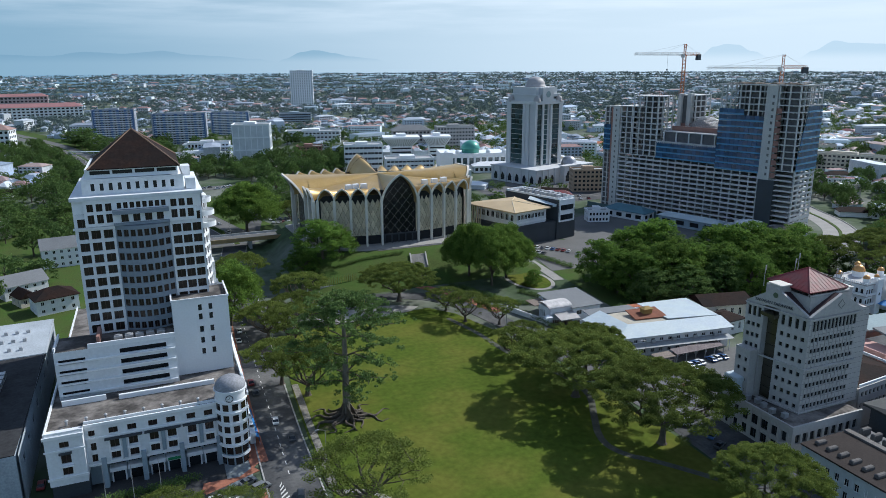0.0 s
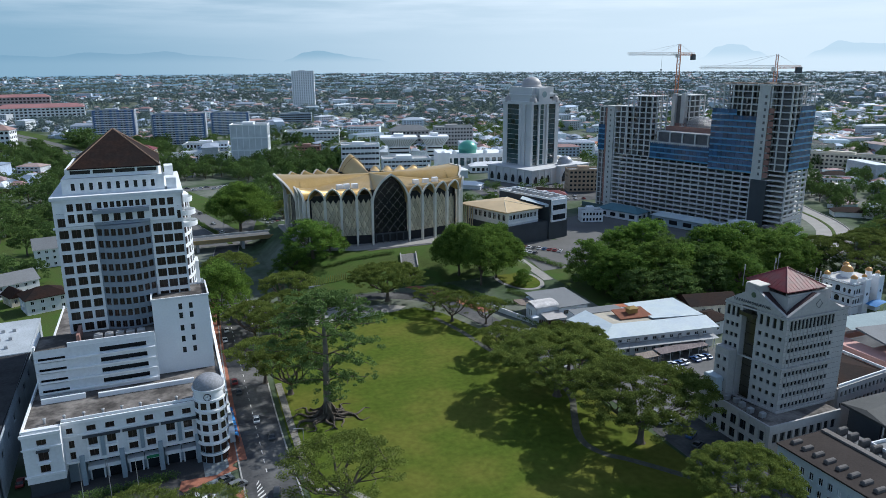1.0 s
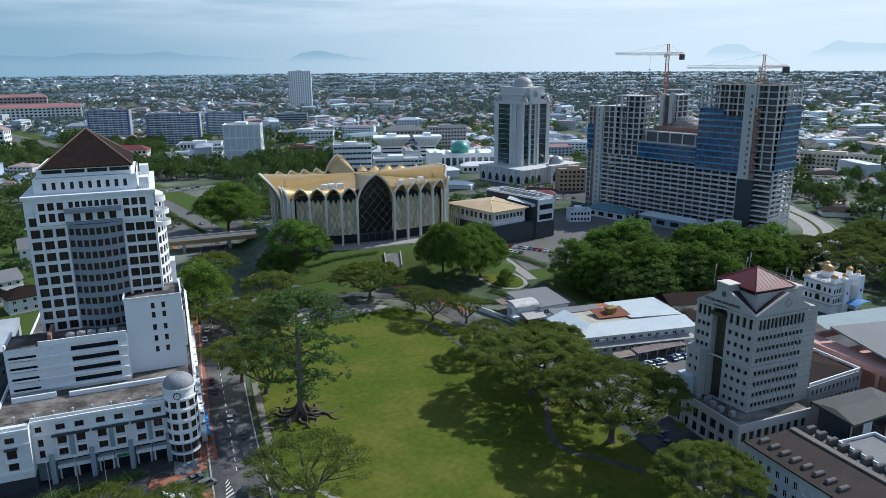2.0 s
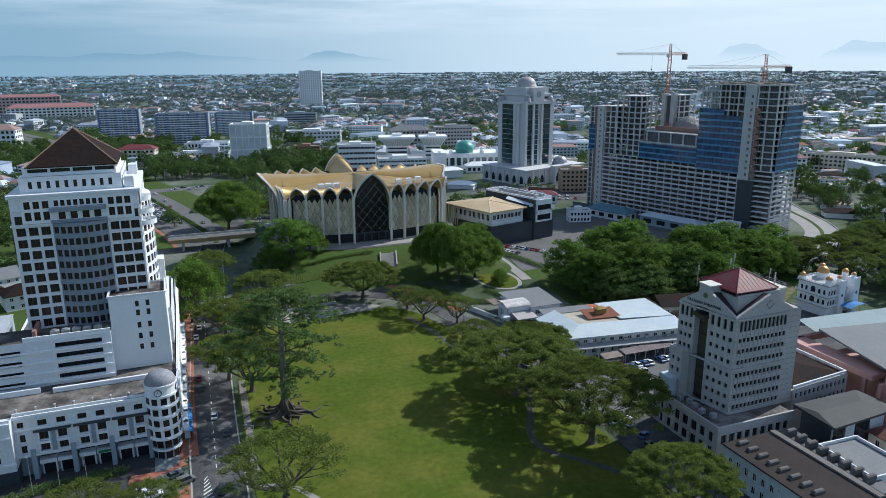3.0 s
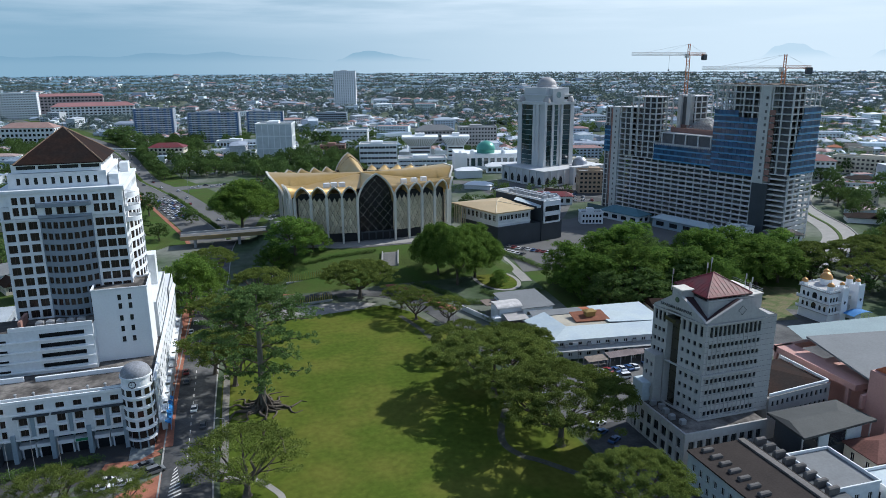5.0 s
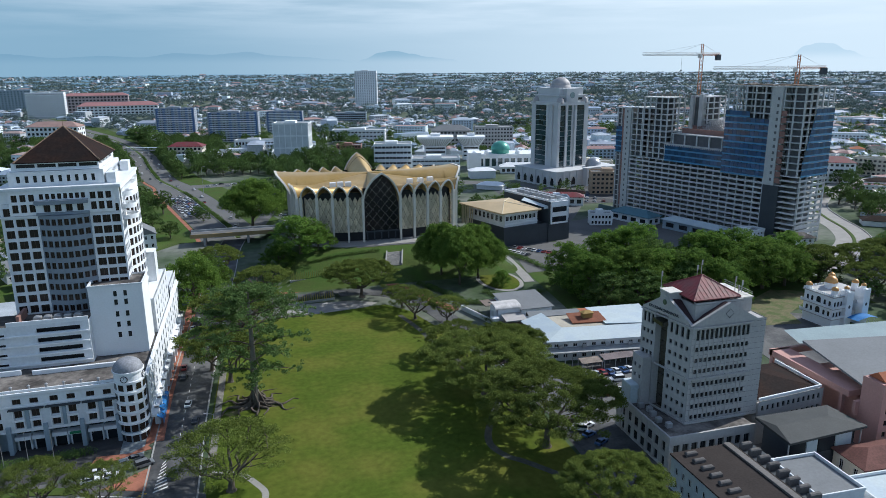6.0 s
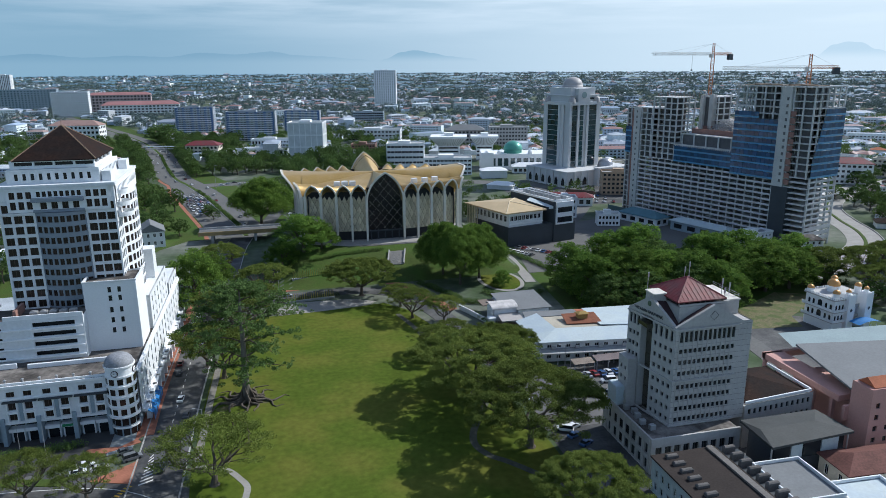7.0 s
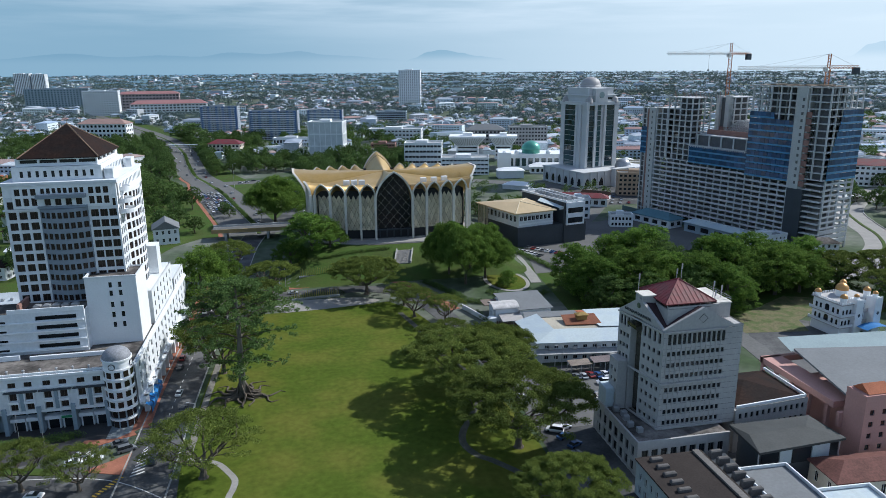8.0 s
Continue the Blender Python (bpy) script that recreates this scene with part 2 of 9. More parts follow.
LEAF_RAIN = foliage("rain_tree_leaves", (0.066, 0.100, 0.022), (0.205, 0.250, 0.058))
LEAF_BRIGHT = foliage("bright_green_leaves", (0.060, 0.125, 0.024), (0.175, 0.275, 0.052), random=0.25, translucent=0.42)
LEAF_FIG = foliage("fig_leaves", (0.068, 0.130, 0.026), (0.200, 0.300, 0.058), translucent=0.42)
LEAF_KAPOK = foliage("kapok_leaves", (0.060, 0.110, 0.032), (0.150, 0.225, 0.075))
LEAF_MID = foliage("mixed_tree_leaves", (0.055, 0.100, 0.030), (0.150, 0.225, 0.064), random=0.3)
# leaf colour paled to blue-grey, so haze over far trees is in it
LEAF_FAR = foliage("hazed_distant_leaves", (0.105, 0.145, 0.140), (0.165, 0.22, 0.21), random=0.2, translucent=0.2)
BLUETARP = surface("blue_tarpaulin", (0.03, 0.17, 0.42), 0.5, vary=0.2)
METAL = surface("galvanised_metal", (0.42, 0.43, 0.44), 0.45, vary=0.1, metal=0.5)
CRANE = surface("crane_orange_paint", (0.50, 0.20, 0.09), 0.6, vary=0.2)
CRANEWHITE = surface("crane_white_paint", (0.62, 0.60, 0.56), 0.6, vary=0.15)
TYRE = surface("black_rubber", (0.02, 0.02, 0.02), 0.8, vary=0.1)
CARPAINT = palette("car_paint", [(0.75, 0.76, 0.77), (0.72, 0.73, 0.75), (0.42, 0.44, 0.46), (0.06, 0.065, 0.07), (0.68, 0.69, 0.7), (0.25, 0.03, 0.03), (0.16, 0.17, 0.18), (0.04, 0.10, 0.25)], 0.3, "object", 0.03, 0.6)
# far town colours paled and shifted to blue, standing in for distance haze
FARROOF = palette("hazed_town_roofs", [(0.372, 0.430, 0.491), (0.298, 0.180, 0.164), (0.421, 0.470, 0.517), (0.326, 0.240, 0.229), (0.251, 0.320, 0.403), (0.440, 0.480, 0.530), (0.223, 0.280, 0.349), (0.363, 0.460, 0.589), (0.372, 0.280, 0.251), (0.600, 0.650, 0.680), (0.330, 0.215, 0.190), (0.307, 0.350, 0.414)], 0.6)
FARWALL = palette("hazed_town_walls", [(0.567, 0.630, 0.719), (0.679, 0.760, 0.800), (0.474, 0.500, 0.523), (0.530, 0.570, 0.600), (0.725, 0.800, 0.800), (0.409, 0.490, 0.589)], 0.85)
GROUNDMAT = surface("town_ground", (0.052, 0.085, 0.035), 0.95, vary=0.4, coarse=0.02, fine=0.25, tint=(0.14, 0.15, 0.125))


# ---- mesh helpers ----
class Geo:
    """Gathers faces of one mesh."""

    def __init__(self):
        self.v, self.f, self.m = [], [], []
        self.at = Matrix.Identity(4)
        self.mat = 0

    def face(self, *pts):
        n = len(self.v)
        self.v += [tuple(self.at @ Vector(p)) for p in pts]
        self.f.append(tuple(range(n, n + len(pts))))
        self.m.append(self.mat)
        return self

    def raw(self, pts, faces):
        n = len(self.v)
        self.v += [tuple(self.at @ Vector(p)) for p in pts]
        for f in faces:
            self.f.append(tuple(n + i for i in f))
            self.m.append(self.mat)
        return self

    def box(self, x0, x1, y0, y1, z0, z1):
        p = [(x0, y0, z0), (x1, y0, z0), (x1, y1, z0), (x0, y1, z0), (x0, y0, z1), (x1, y0, z1), (x1, y1, z1), (x0, y1, z1)]
        return self.raw(p, [(0, 3, 2, 1), (4, 5, 6, 7), (0, 1, 5, 4), (1, 2, 6, 5), (2, 3, 7, 6), (3, 0, 4, 7)])

    def cbox(self, x0, x1, y0, y1, z0, z1, c=0.1):
        """A box with its top edges chamfered."""
        a = [(x0, y0), (x1, y0), (x1, y1), (x0, y1)]
        b = [(x0 + c, y0 + c), (x1 - c, y0 + c), (x1 - c, y1 - c), (x0 + c, y1 - c)]
        p = [(*q, z0) for q in a] + [(*q, z1 - c) for q in a] + [(*q, z1) for q in b]
        f = [(0, 3, 2, 1), (8, 9, 10, 11)]
        for i in range(4):
            j = (i + 1) % 4
            f += [(i, j, 4 + j, 4 + i), (4 + i, 4 + j, 8 + j, 8 + i)]
        return self.raw(p, f)

    def prism(self, poly, z0, z1):
        n = len(poly)
        p = [(*q, z0) for q in poly] + [(*q, z1) for q in poly]
        f = [tuple(reversed(range(n))), tuple(range(n, 2 * n))] + [(i, (i + 1) % n, n + (i + 1) % n, n + i) for i in range(n)]
        return self.raw(p, f)

    def tube(self, a, b, r0, r1=None, n=8, caps=True):
        a, b = Vector(a), Vector(b)
        r1 = r0 if r1 is None else r1
        d = (b - a).normalized()
        s = d.orthogonal().normalized()
        t = d.cross(s)
        ring = [s * math.cos(2 * math.pi * i / n) + t * math.sin(2 * math.pi * i / n) for i in range(n)]
        p = [a + q * r0 for q in ring] + [b + q * r1 for q in ring]
        f = [(i, (i + 1) % n, n + (i + 1) % n, n + i) for i in range(n)]
        if caps:
            f += [tuple(reversed(range(n))), tuple(range(n, 2 * n))]
        return self.raw(p, f)

    def lathe(self, profile, cx=0, cy=0, n=24, a0=0.0, a1=2 * math.pi):
        full = abs(a1 - a0 - 2 * math.pi) < 1e-6
        k = n if full else n + 1
        p = [(cx + r * math.cos(a0 + (a1 - a0) * i / n), cy + r * math.sin(a0 + (a1 - a0) * i / n), z) for r, z in profile for i in range(k)]
        f = []
        for j in range(len(profile) - 1):
            for i in range(n):
                i2 = (i + 1) % k
                f.append((j * k + i, j * k + i2, (j + 1) * k + i2, (j + 1) * k + i))
        return self.raw(p, f)

    def grid(self, rows):
        """A sheet through rows of points."""
        n = len(rows[0])
        p = [q for r in rows for q in r]
        f = [(j * n + i, j * n + i + 1, (j + 1) * n + i + 1, (j + 1) * n + i) for j in range(len(rows) - 1) for i in range(n - 1)]
        return self.raw(p, f)

    def hip(self, x0, x1, y0, y1, z0, z1, over=0.6, ridge=None):
        x0, x1, y0, y1 = x0 - over, x1 + over, y0 - over, y1 + over
        w, d = x1 - x0, y1 - y0
        cx, cy = (x0 + x1) / 2, (y0 + y1) / 2
        if ridge is None:
            ridge = abs(w - d) / 2
        a, b = ((cx - ridge, cy), (cx + ridge, cy)) if w >= d else ((cx, cy - ridge), (cx, cy + ridge))
        e = [(x0, y0, z0), (x1, y0, z0), (x1, y1, z0), (x0, y1, z0)]
        e2 = [(x, y, z0 - 0.25) for x, y, _ in e]
        p = e + [(*a, z1), (*b, z1)] + e2
        if w >= d:
            f = [(0, 1, 5, 4), (1, 2, 5), (2, 3, 4, 5), (3, 0, 4)]
        else:
            f = [(0, 1, 4), (1, 2, 5, 4), (2, 3, 5), (3, 0, 4, 5)]
        f += [(6, 9, 8, 7)] + [(6 + i, 6 + (i + 1) % 4, (i + 1) % 4, i) for i in range(4)]
        return self.raw(p, f)

    def gable(self, x0, x1, y0, y1, z0, z1, over=0.5, along="x"):
        x0, x1, y0, y1 = x0 - over, x1 + over, y0 - over, y1 + over
        if along == "x":
            c = (y0 + y1) / 2
            p = [(x0, y0, z0), (x1, y0, z0), (x1, y1, z0), (x0, y1, z0), (x0, c, z1), (x1, c, z1)]
            f = [(0, 1, 5, 4), (2, 3, 4, 5), (0, 4, 3), (1, 2, 5), (0, 3, 2, 1)]
        else:
            c = (x0 + x1) / 2
            p = [(x0, y0, z0), (x1, y0, z0), (x1, y1, z0), (x0, y1, z0), (c, y0, z1), (c, y1, z1)]
            f = [(0, 1, 4), (1, 2, 5, 4), (2, 3, 5), (3, 0, 4, 5), (0, 3, 2, 1)]
        return self.raw(p, f)

    def weld(self):
        """Joins points that lie in one place."""
        at, v, way = {}, [], []
        for p in self.v:
            k = tuple(round(c, 4) for c in p)
            if k not in at:
                at[k] = len(v)
                v.append(p)
            way.append(at[k])
        self.v, self.f = v, [tuple(way[i] for i in f) for f in self.f]
        return self

    def rim(self, x0, x1, y0, y1, t, z0, z1):
        """A low wall of thickness t round a rectangle."""
        o = [(x0, y0), (x1, y0), (x1, y1), (x0, y1)]
        i = [(x0 + t, y0 + t), (x1 - t, y0 + t), (x1 - t, y1 - t), (x0 + t, y1 - t)]
        p = [(*q, z) for ring, z in ((o, z0), (o, z1), (i, z1), (i, z0)) for q in ring]
        return self.raw(p, [(4 * k + j, 4 * k + (j + 1) % 4, 4 * k + 4 + (j + 1) % 4, 4 * k + 4 + j) for k in range(3) for j in range(4)])

    def mesh(self, name, mats=()):
        me = bpy.data.meshes.new(name)
        me.from_pydata(self.v, [], self.f)
        for m in mats:
            me.materials.append(m)
        if len(mats) > 1:
            me.polygons.foreach_set("material_index", self.m)
        me.update()
        return me


def part(name, geo, material, parent, label="", kind=""):
    """One mesh object under a thing or a part."""
    me = geo if isinstance(geo, bpy.types.Mesh) else geo.mesh(name, material if isinstance(material, (list, tuple)) else [material])
    ob = new(name, me)
    ob.parent = parent
    tagged(ob, label=label, kind=kind)
    return ob


def thing(name, label, category, at=(0, 0, 0), turn=0.0, group="", kind=""):
    """An Empty at the base of a thing, which parents its parts."""
    ob = new(name)
    ob.matrix_basis = pose(*at, 0, 0, turn)
    return tagged(ob, label, category, group, kind)


def solid(name, geo, material, label, category, at=(0, 0, 0), turn=0.0, group="", kind=""):
    ob = new(name, geo.mesh(name, material if isinstance(material, (list, tuple)) else [material]))
    ob.matrix_basis = pose(*at, 0, 0, turn)
    return tagged(ob, label, category, group, kind)


def smooth(ob):
    me = ob.data
    me.polygons.foreach_set("use_smooth", [True] * len(me.polygons))
    return ob


def facing(ax, ay, bx, by):
    """A frame whose x runs along a wall from a to b, y into the wall and z up; the outside lies on the right of a to b."""
    a = math.atan2(by - ay, bx - ax)
    return Matrix.Translation((ax, ay, 0)) @ Matrix.Rotation(a, 4, "Z"), math.hypot(bx - ax, by - ay)


def facade(geo, a, b, z0, z1, holes, depth=0.35):
    """A wall face from a to b with real openings: holes are (x0, x1, z0, z1) along it. Returns the frame of the wall."""
    m, w = facing(*a, *b)
    keep = geo.at
    geo.at = keep @ m
    zs = sorted({z0, z1, *(h[2] for h in holes), *(h[3] for h in holes)})
    for k in range(len(zs) - 1):
        za, zb = zs[k], zs[k + 1]
        if zb - za < 1e-4:
            continue
        gaps = sorted((h[0], h[1]) for h in holes if h[2] <= za + 1e-4 and h[3] >= zb - 1e-4)
        x = 0.0
        for g0, g1 in gaps + [(w, w)]:
            if g0 - x > 1e-4:
                geo.face((x, 0, za), (g0, 0, za), (g0, 0, zb), (x, 0, zb))
            x = max(x, g1)
    for x0, x1, h0, h1 in holes:
        d = depth
        geo.face((x0, 0, h0), (x1, 0, h0), (x1, d, h0), (x0, d, h0))
        geo.face((x0, d, h1), (x1, d, h1), (x1, 0, h1), (x0, 0, h1))
        geo.face((x0, 0, h0), (x0, d, h0), (x0, d, h1), (x0, 0, h1))
        geo.face((x1, d, h0), (x1, 0, h0), (x1, 0, h1), (x1, d, h1))
    geo.at = keep
    return m


PANES = {}


def pane_mesh(w, h, glass, frame_mat, bars=1):
    """A window: glass with a frame and upright bars, shared by windows of one size."""
    key = (round(w, 2), round(h, 2), glass.name, frame_mat.name, bars)
    if key not in PANES:
        g = Geo()
        t = min(0.09, w * 0.06)
        xs = [0.0]
        for i in range(bars + 2):
            x = i * (w - t) / (bars + 1)
            xs += [x, x + t]
        xs = sorted(set(round(x, 4) for x in xs))
        for i in range(len(xs) - 1):
            x0, x1 = xs[i], xs[i + 1]
            g.mat = 1
            g.face((x0, 0, 0), (x1, 0, 0), (x1, 0, t), (x0, 0, t))
            g.face((x0, 0, h - t), (x1, 0, h - t), (x1, 0, h), (x0, 0, h))
            if i % 2 == 0:
                g.face((x0, 0, t), (x1, 0, t), (x1, 0, h - t), (x0, 0, h - t))
                continue
            d = 0.06
            g.face((x0, 0, t), (x1, 0, t), (x1, d, t), (x0, d, t))
            g.face((x0, d, h - t), (x1, d, h - t), (x1, 0, h - t), (x0, 0, h - t))
            g.face((x0, 0, t), (x0, d, t), (x0, d, h - t), (x0, 0, h - t))
            g.face((x1, d, t), (x1, 0, t), (x1, 0, h - t), (x1, d, h - t))
            g.mat = 0
            g.face((x0, d, t), (x1, d, t), (x1, d, h - t), (x0, d, h - t))
        g.weld()
        PANES[key] = g.mesh("window", [glass, frame_mat])
    return PANES[key]


def windows(parent, m, holes, depth, glass, frame_mat, bars=1, name="window", label=""):
    """A window object in each opening of a wall, in the frame m of that wall."""
    for x0, x1, h0, h1 in holes:
        ob = part(name, pane_mesh(x1 - x0, h1 - h0, glass, frame_mat, bars), None, parent, label)
        ob.matrix_basis = m @ Matrix.Translation((x0, depth - 0.08, h0))


def pane_stuff(m_holes, depth, glass, name, parent):
    """The panes of many small openings in one mesh."""
    g = Geo()
    for m, holes in m_holes:
        g.at = m
        for x0, x1, h0, h1 in holes:
            g.face((x0, depth - 0.02, h0), (x1, depth - 0.02, h0), (x1, depth - 0.02, h1), (x0, depth - 0.02, h1))
    return part(name, g, glass, parent, kind="stuff")


def even(n, x0, x1, w):
    """n openings of width w spread from x0 to x1."""
    s = (x1 - x0) / n
    return [(x0 + s * (i + 0.5) - w / 2, x0 + s * (i + 0.5) + w / 2) for i in range(n)]


def grid_holes(cols, rows):
    return [(a, b, c, d) for c, d in rows for a, b in cols]


def quad_mesh(name, quads, material):
    """A mesh of loose four-cornered leaves from an array n x 4 x 3."""
    n = len(quads)
    me = bpy.data.meshes.new(name)
    me.vertices.add(n * 4)
    me.vertices.foreach_set("co", np.ascontiguousarray(quads, dtype=np.float32).ravel())
    me.loops.add(n * 4)
    me.loops.foreach_set("vertex_index", np.arange(n * 4, dtype=np.int32))
    me.polygons.add(n)
    me.polygons.foreach_set("loop_start", np.arange(0, n * 4, 4, dtype=np.int32))
    me.materials.append(material)
    me.update(calc_edges=True)
    me.validate()
    return me
# ---- ground ----
def ease(t):
    t = min(1.0, max(0.0, t))
    return t * t * (3 - 2 * t)


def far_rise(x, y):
    """Made-up rise of the far plain, which lifts its edge towards the horizon."""
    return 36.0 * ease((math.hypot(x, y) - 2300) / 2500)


def ground_z(x, y):
    """The town is flat but for the museum's mound."""
    fx = ease((x - 52) / 16) * ease((176 - x) / 16)
    fy = ease((y - 284) / 36) * ease((430 - y) / 24)
    return 9.8 * fx * fy


def ground_sheet():
    g = Geo()
    xs = [-4800 + 300 * i for i in range(13)] + [-900, -600, -300, -150, -60, 20, 44] + [48 + 4 * i for i in range(34)] + [190, 250, 340, 500, 900, 1300] + [1600 + 200 * i for i in range(17)]
    ys = [-600, -200, 0, 120, 200, 260, 276] + [280 + 4 * i for i in range(40)] + [480, 600, 900, 1300] + [1600 + 200 * i for i in range(17)]
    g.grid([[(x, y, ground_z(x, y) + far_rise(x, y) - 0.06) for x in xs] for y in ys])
    return solid("ground", g, GROUNDMAT, "flat town ground of grass, earth and yards reaching the horizon", "ground", kind="structure")


ground_sheet()


def sheet(name, poly, mat, z=0.0, thick=0.06, label="", category="ground", step=0.0):
    g = Geo()
    g.prism(poly, z, z + thick)
    return solid(name, g, mat, label, category, kind="structure")


def strip(points, width):
    """Left and right edges of a band along a line of points."""
    left, right = [], []
    n = len(points)
    for i, (x, y) in enumerate(points):
        ax, ay = points[max(0, i - 1)]
        bx, by = points[min(n - 1, i + 1)]
        d = math.hypot(bx - ax, by - ay)
        nx, ny = -(by - ay) / d, (bx - ax) / d
        w = (width[i] if isinstance(width, (list, tuple)) else width) / 2
        left.append((x + nx * w, y + ny * w))
        right.append((x - nx * w, y - ny * w))
    return left, right


def band(name, points, width, mat, z=0.0, thick=0.06, label="", category="road", drape=False):
    left, right = strip(points, width)
    g = Geo()
    for i in range(len(points) - 1):
        q = [left[i], right[i], right[i + 1], left[i + 1]]
        hz = [(ground_z(*p) if drape else 0) + z for p in q]
        lo = [(*p, h - 0.05) for p, h in zip(q, hz)]
        hi = [(*p, h + thick) for p, h in zip(q, hz)]
        g.raw(lo + hi, [(4, 5, 6, 7), (0, 1, 5, 4), (2, 3, 7, 6), (1, 2, 6, 5), (3, 0, 4, 7)])
    return solid(name, g, mat, label, category, kind="structure")


def smoothline(pts, n=6):
    """A rounded line through the points."""
    out = []
    for i in range(len(pts) - 1):
        p0, p1 = Vector(pts[max(0, i - 1)]), Vector(pts[i])
        p2, p3 = Vector(pts[i + 1]), Vector(pts[min(len(pts) - 1, i + 2)])
        for k in range(n):
            t = k / n
            q = 0.5 * (2 * p1 + (p2 - p0) * t + (2 * p0 - 5 * p1 + 4 * p2 - p3) * t * t + (3 * p1 - p0 - 3 * p2 + p3) * t ** 3)
            out.append((q.x, q.y))
    out.append(tuple(pts[-1]))
    return out


lawn_edge = [(33, 118), (31.5, 140), (31.8, 176), (33, 200), (35.5, 232), (42, 255), (57, 254.5), (72, 255.5), (100, 259), (108, 248), (115.4, 222), (118.6, 205), (120.6, 188), (121.6, 168), (124.6, 136), (124.6, 118), (124, 100), (80, 88), (45, 92)]
sheet("lawn", lawn_edge, LAWN, 0.0, 0.10, "wide mown green lawn with drier yellowish patches", "lawn")
left_road = smoothline([(22, 90), (23.5, 140), (24.0, 176), (25.5, 215), (27, 250), (29, 285), (32, 330), (34, 368), (37, 392), (39, 404)], 5)
band("road", left_road, 12.5, ASPHALT, 0.0, 0.05, "grey asphalt road with worn patches along the lawn")
band("road", smoothline([(-160, 152), (-60, 150), (-10, 145), (14, 140), (30, 128), (46, 112), (70, 95)]), 15, ASPHALT, 0.0, 0.045, "asphalt street crossing before the hotel")
band("pavement", smoothline([(17.6, 166), (17.6, 190), (18.6, 225), (20, 262), (22, 300)]), 4.2, REDPAVE, 0.0, 0.16, "red brick pavement beside the hotel", "pavement")
sheet("pavement", [(15.1, 163.9), (17.3, 166.1), (19.4, 171.4), (19.6, 191.8), (17.1, 194.7), (15.8, 185.5), (14.9, 174.3)], REDPAVE, 0.0, 0.17, "red brick pavement bulging round the clock turret", "pavement")
sheet("pavement", [(16.1, 204.3), (19.2, 200.1), (19.8, 220.7), (17.0, 222.1)], REDPAVE, 0.0, 0.17, "red brick pavement between parking bays", "pavement")
sheet("pavement", [(2.8, 158.5), (3.5, 161.9), (12.0, 161.4), (14.6, 163.8), (15.5, 164.9), (16.9, 162.4), (10.0, 159.3), (3.7, 156.8)], REDPAVE, 0.0, 0.15, "narrow red brick pavement before the hotel", "pavement")
band("road", smoothline([(25, 276), (52, 277), (80, 280), (98, 277), (111, 265), (119, 243), (124, 212), (128, 180), (131, 150), (133, 95)]), 9, ASPHALT, 0.0, 0.055, "asphalt road curving round the far end of the lawn")
sheet("paving", [(51, 263), (57, 254.4), (72, 255.4), (92, 257.8), (97, 262), (88, 268), (64, 269)], PAVING, 0.0, 0.14, "pale concrete forecourt at the end of the lawn", "paving")
band("path", smoothline([(58, 288), (80, 290), (97, 291), (105, 289.5), (112, 280.4), (119.5, 262), (126, 243)]), 4.8, REDPAVE, 0.0, 0.17, "red brick footpath curving round the lawn", "path")
# paving colour darkened for the tree shade that lies on this path
band("path", smoothline([(103, 244), (107, 225), (109.2, 204), (113.5, 191), (117.2, 177), (116.6, 165), (110.6, 153.3), (106, 144.5), (104.6, 138), (106.6, 132), (110, 128.3), (115, 121.7), (121, 113)]), 2.0, surface("shaded_path_paving", (0.085, 0.088, 0.07), 0.95, vary=0.35, coarse=0.4, fine=2.0), 0.0, 0.13, "grey footpath under the rain trees", "path")
band("path", smoothline([(32.4, 148), (33.2, 166), (33.6, 182), (34.2, 196), (34.6, 208)]), 2.0, surface("worn_paving", (0.20, 0.19, 0.165), 0.95, vary=0.4, coarse=0.5, fine=2.0), 0.0, 0.14, "worn paved footpath at the edge of the lawn", "path")
sheet("car_park", [(126, 140), (146, 140), (147, 150), (192, 152), (190, 176), (140, 181), (128, 178)], ASPHALTPALE, 0.0, 0.075, "sunlit asphalt car park beside the office tower", "car park")
sheet("car_park", [(176, 285), (215, 283), (222, 330), (205, 345), (186, 335)], ASPHALTPALE, 0.0, 0.07, "asphalt car park behind the trees", "car park")
# ---- highway, gardens, slopes ----
highway = smoothline([(40, 402), (36, 426), (21, 488), (5, 551), (-12, 605), (-28, 652), (-46, 740), (-66, 848), (-101, 978), (-150, 1110), (-230, 1300), (-340, 1560)], 5)


def offset(points, d):
    left, right = strip(points, 2 * abs(d))
    return left if d > 0 else right


nh = len(highway)
wide = [19.0 - 8.0 * ease((y - 560) / 60) for x, y in highway]
band("road", [((a[0] * 0.5 + b[0] * 0.5), (a[1] * 0.5 + b[1] * 0.5)) for a, b in zip(offset(highway, 1.6), offset(highway, 1.0))], 1.0, KERB, 0.0, 0.2, "kerb of the highway median", "kerb")
mids = strip(highway, [w + 3.0 for w in wide])[0]
band("road", mids, wide, ASPHALTPALE, 0.0, 0.07, "grey highway carriageway full of queueing cars")
band("road", offset(highway, -7.6), 12.0, ASPHALTPALE, 0.0, 0.07, "grey highway carriageway running out of town")
band("median", highway, 2.6, GRASS, 0.0, 0.35, "planted highway median with dark shrubs", "median")
band("pavement", strip(highway, [2 * w + 7.0 for w in wide])[0][:26], 2.4, REDPAVE, 0.0, 0.12, "red pavement beside the highway", "pavement")
band("verge", offset(highway, 36)[:70], 26, GRASS, 0.0, 0.02, "grass verge with trees beside the highway", "verge")
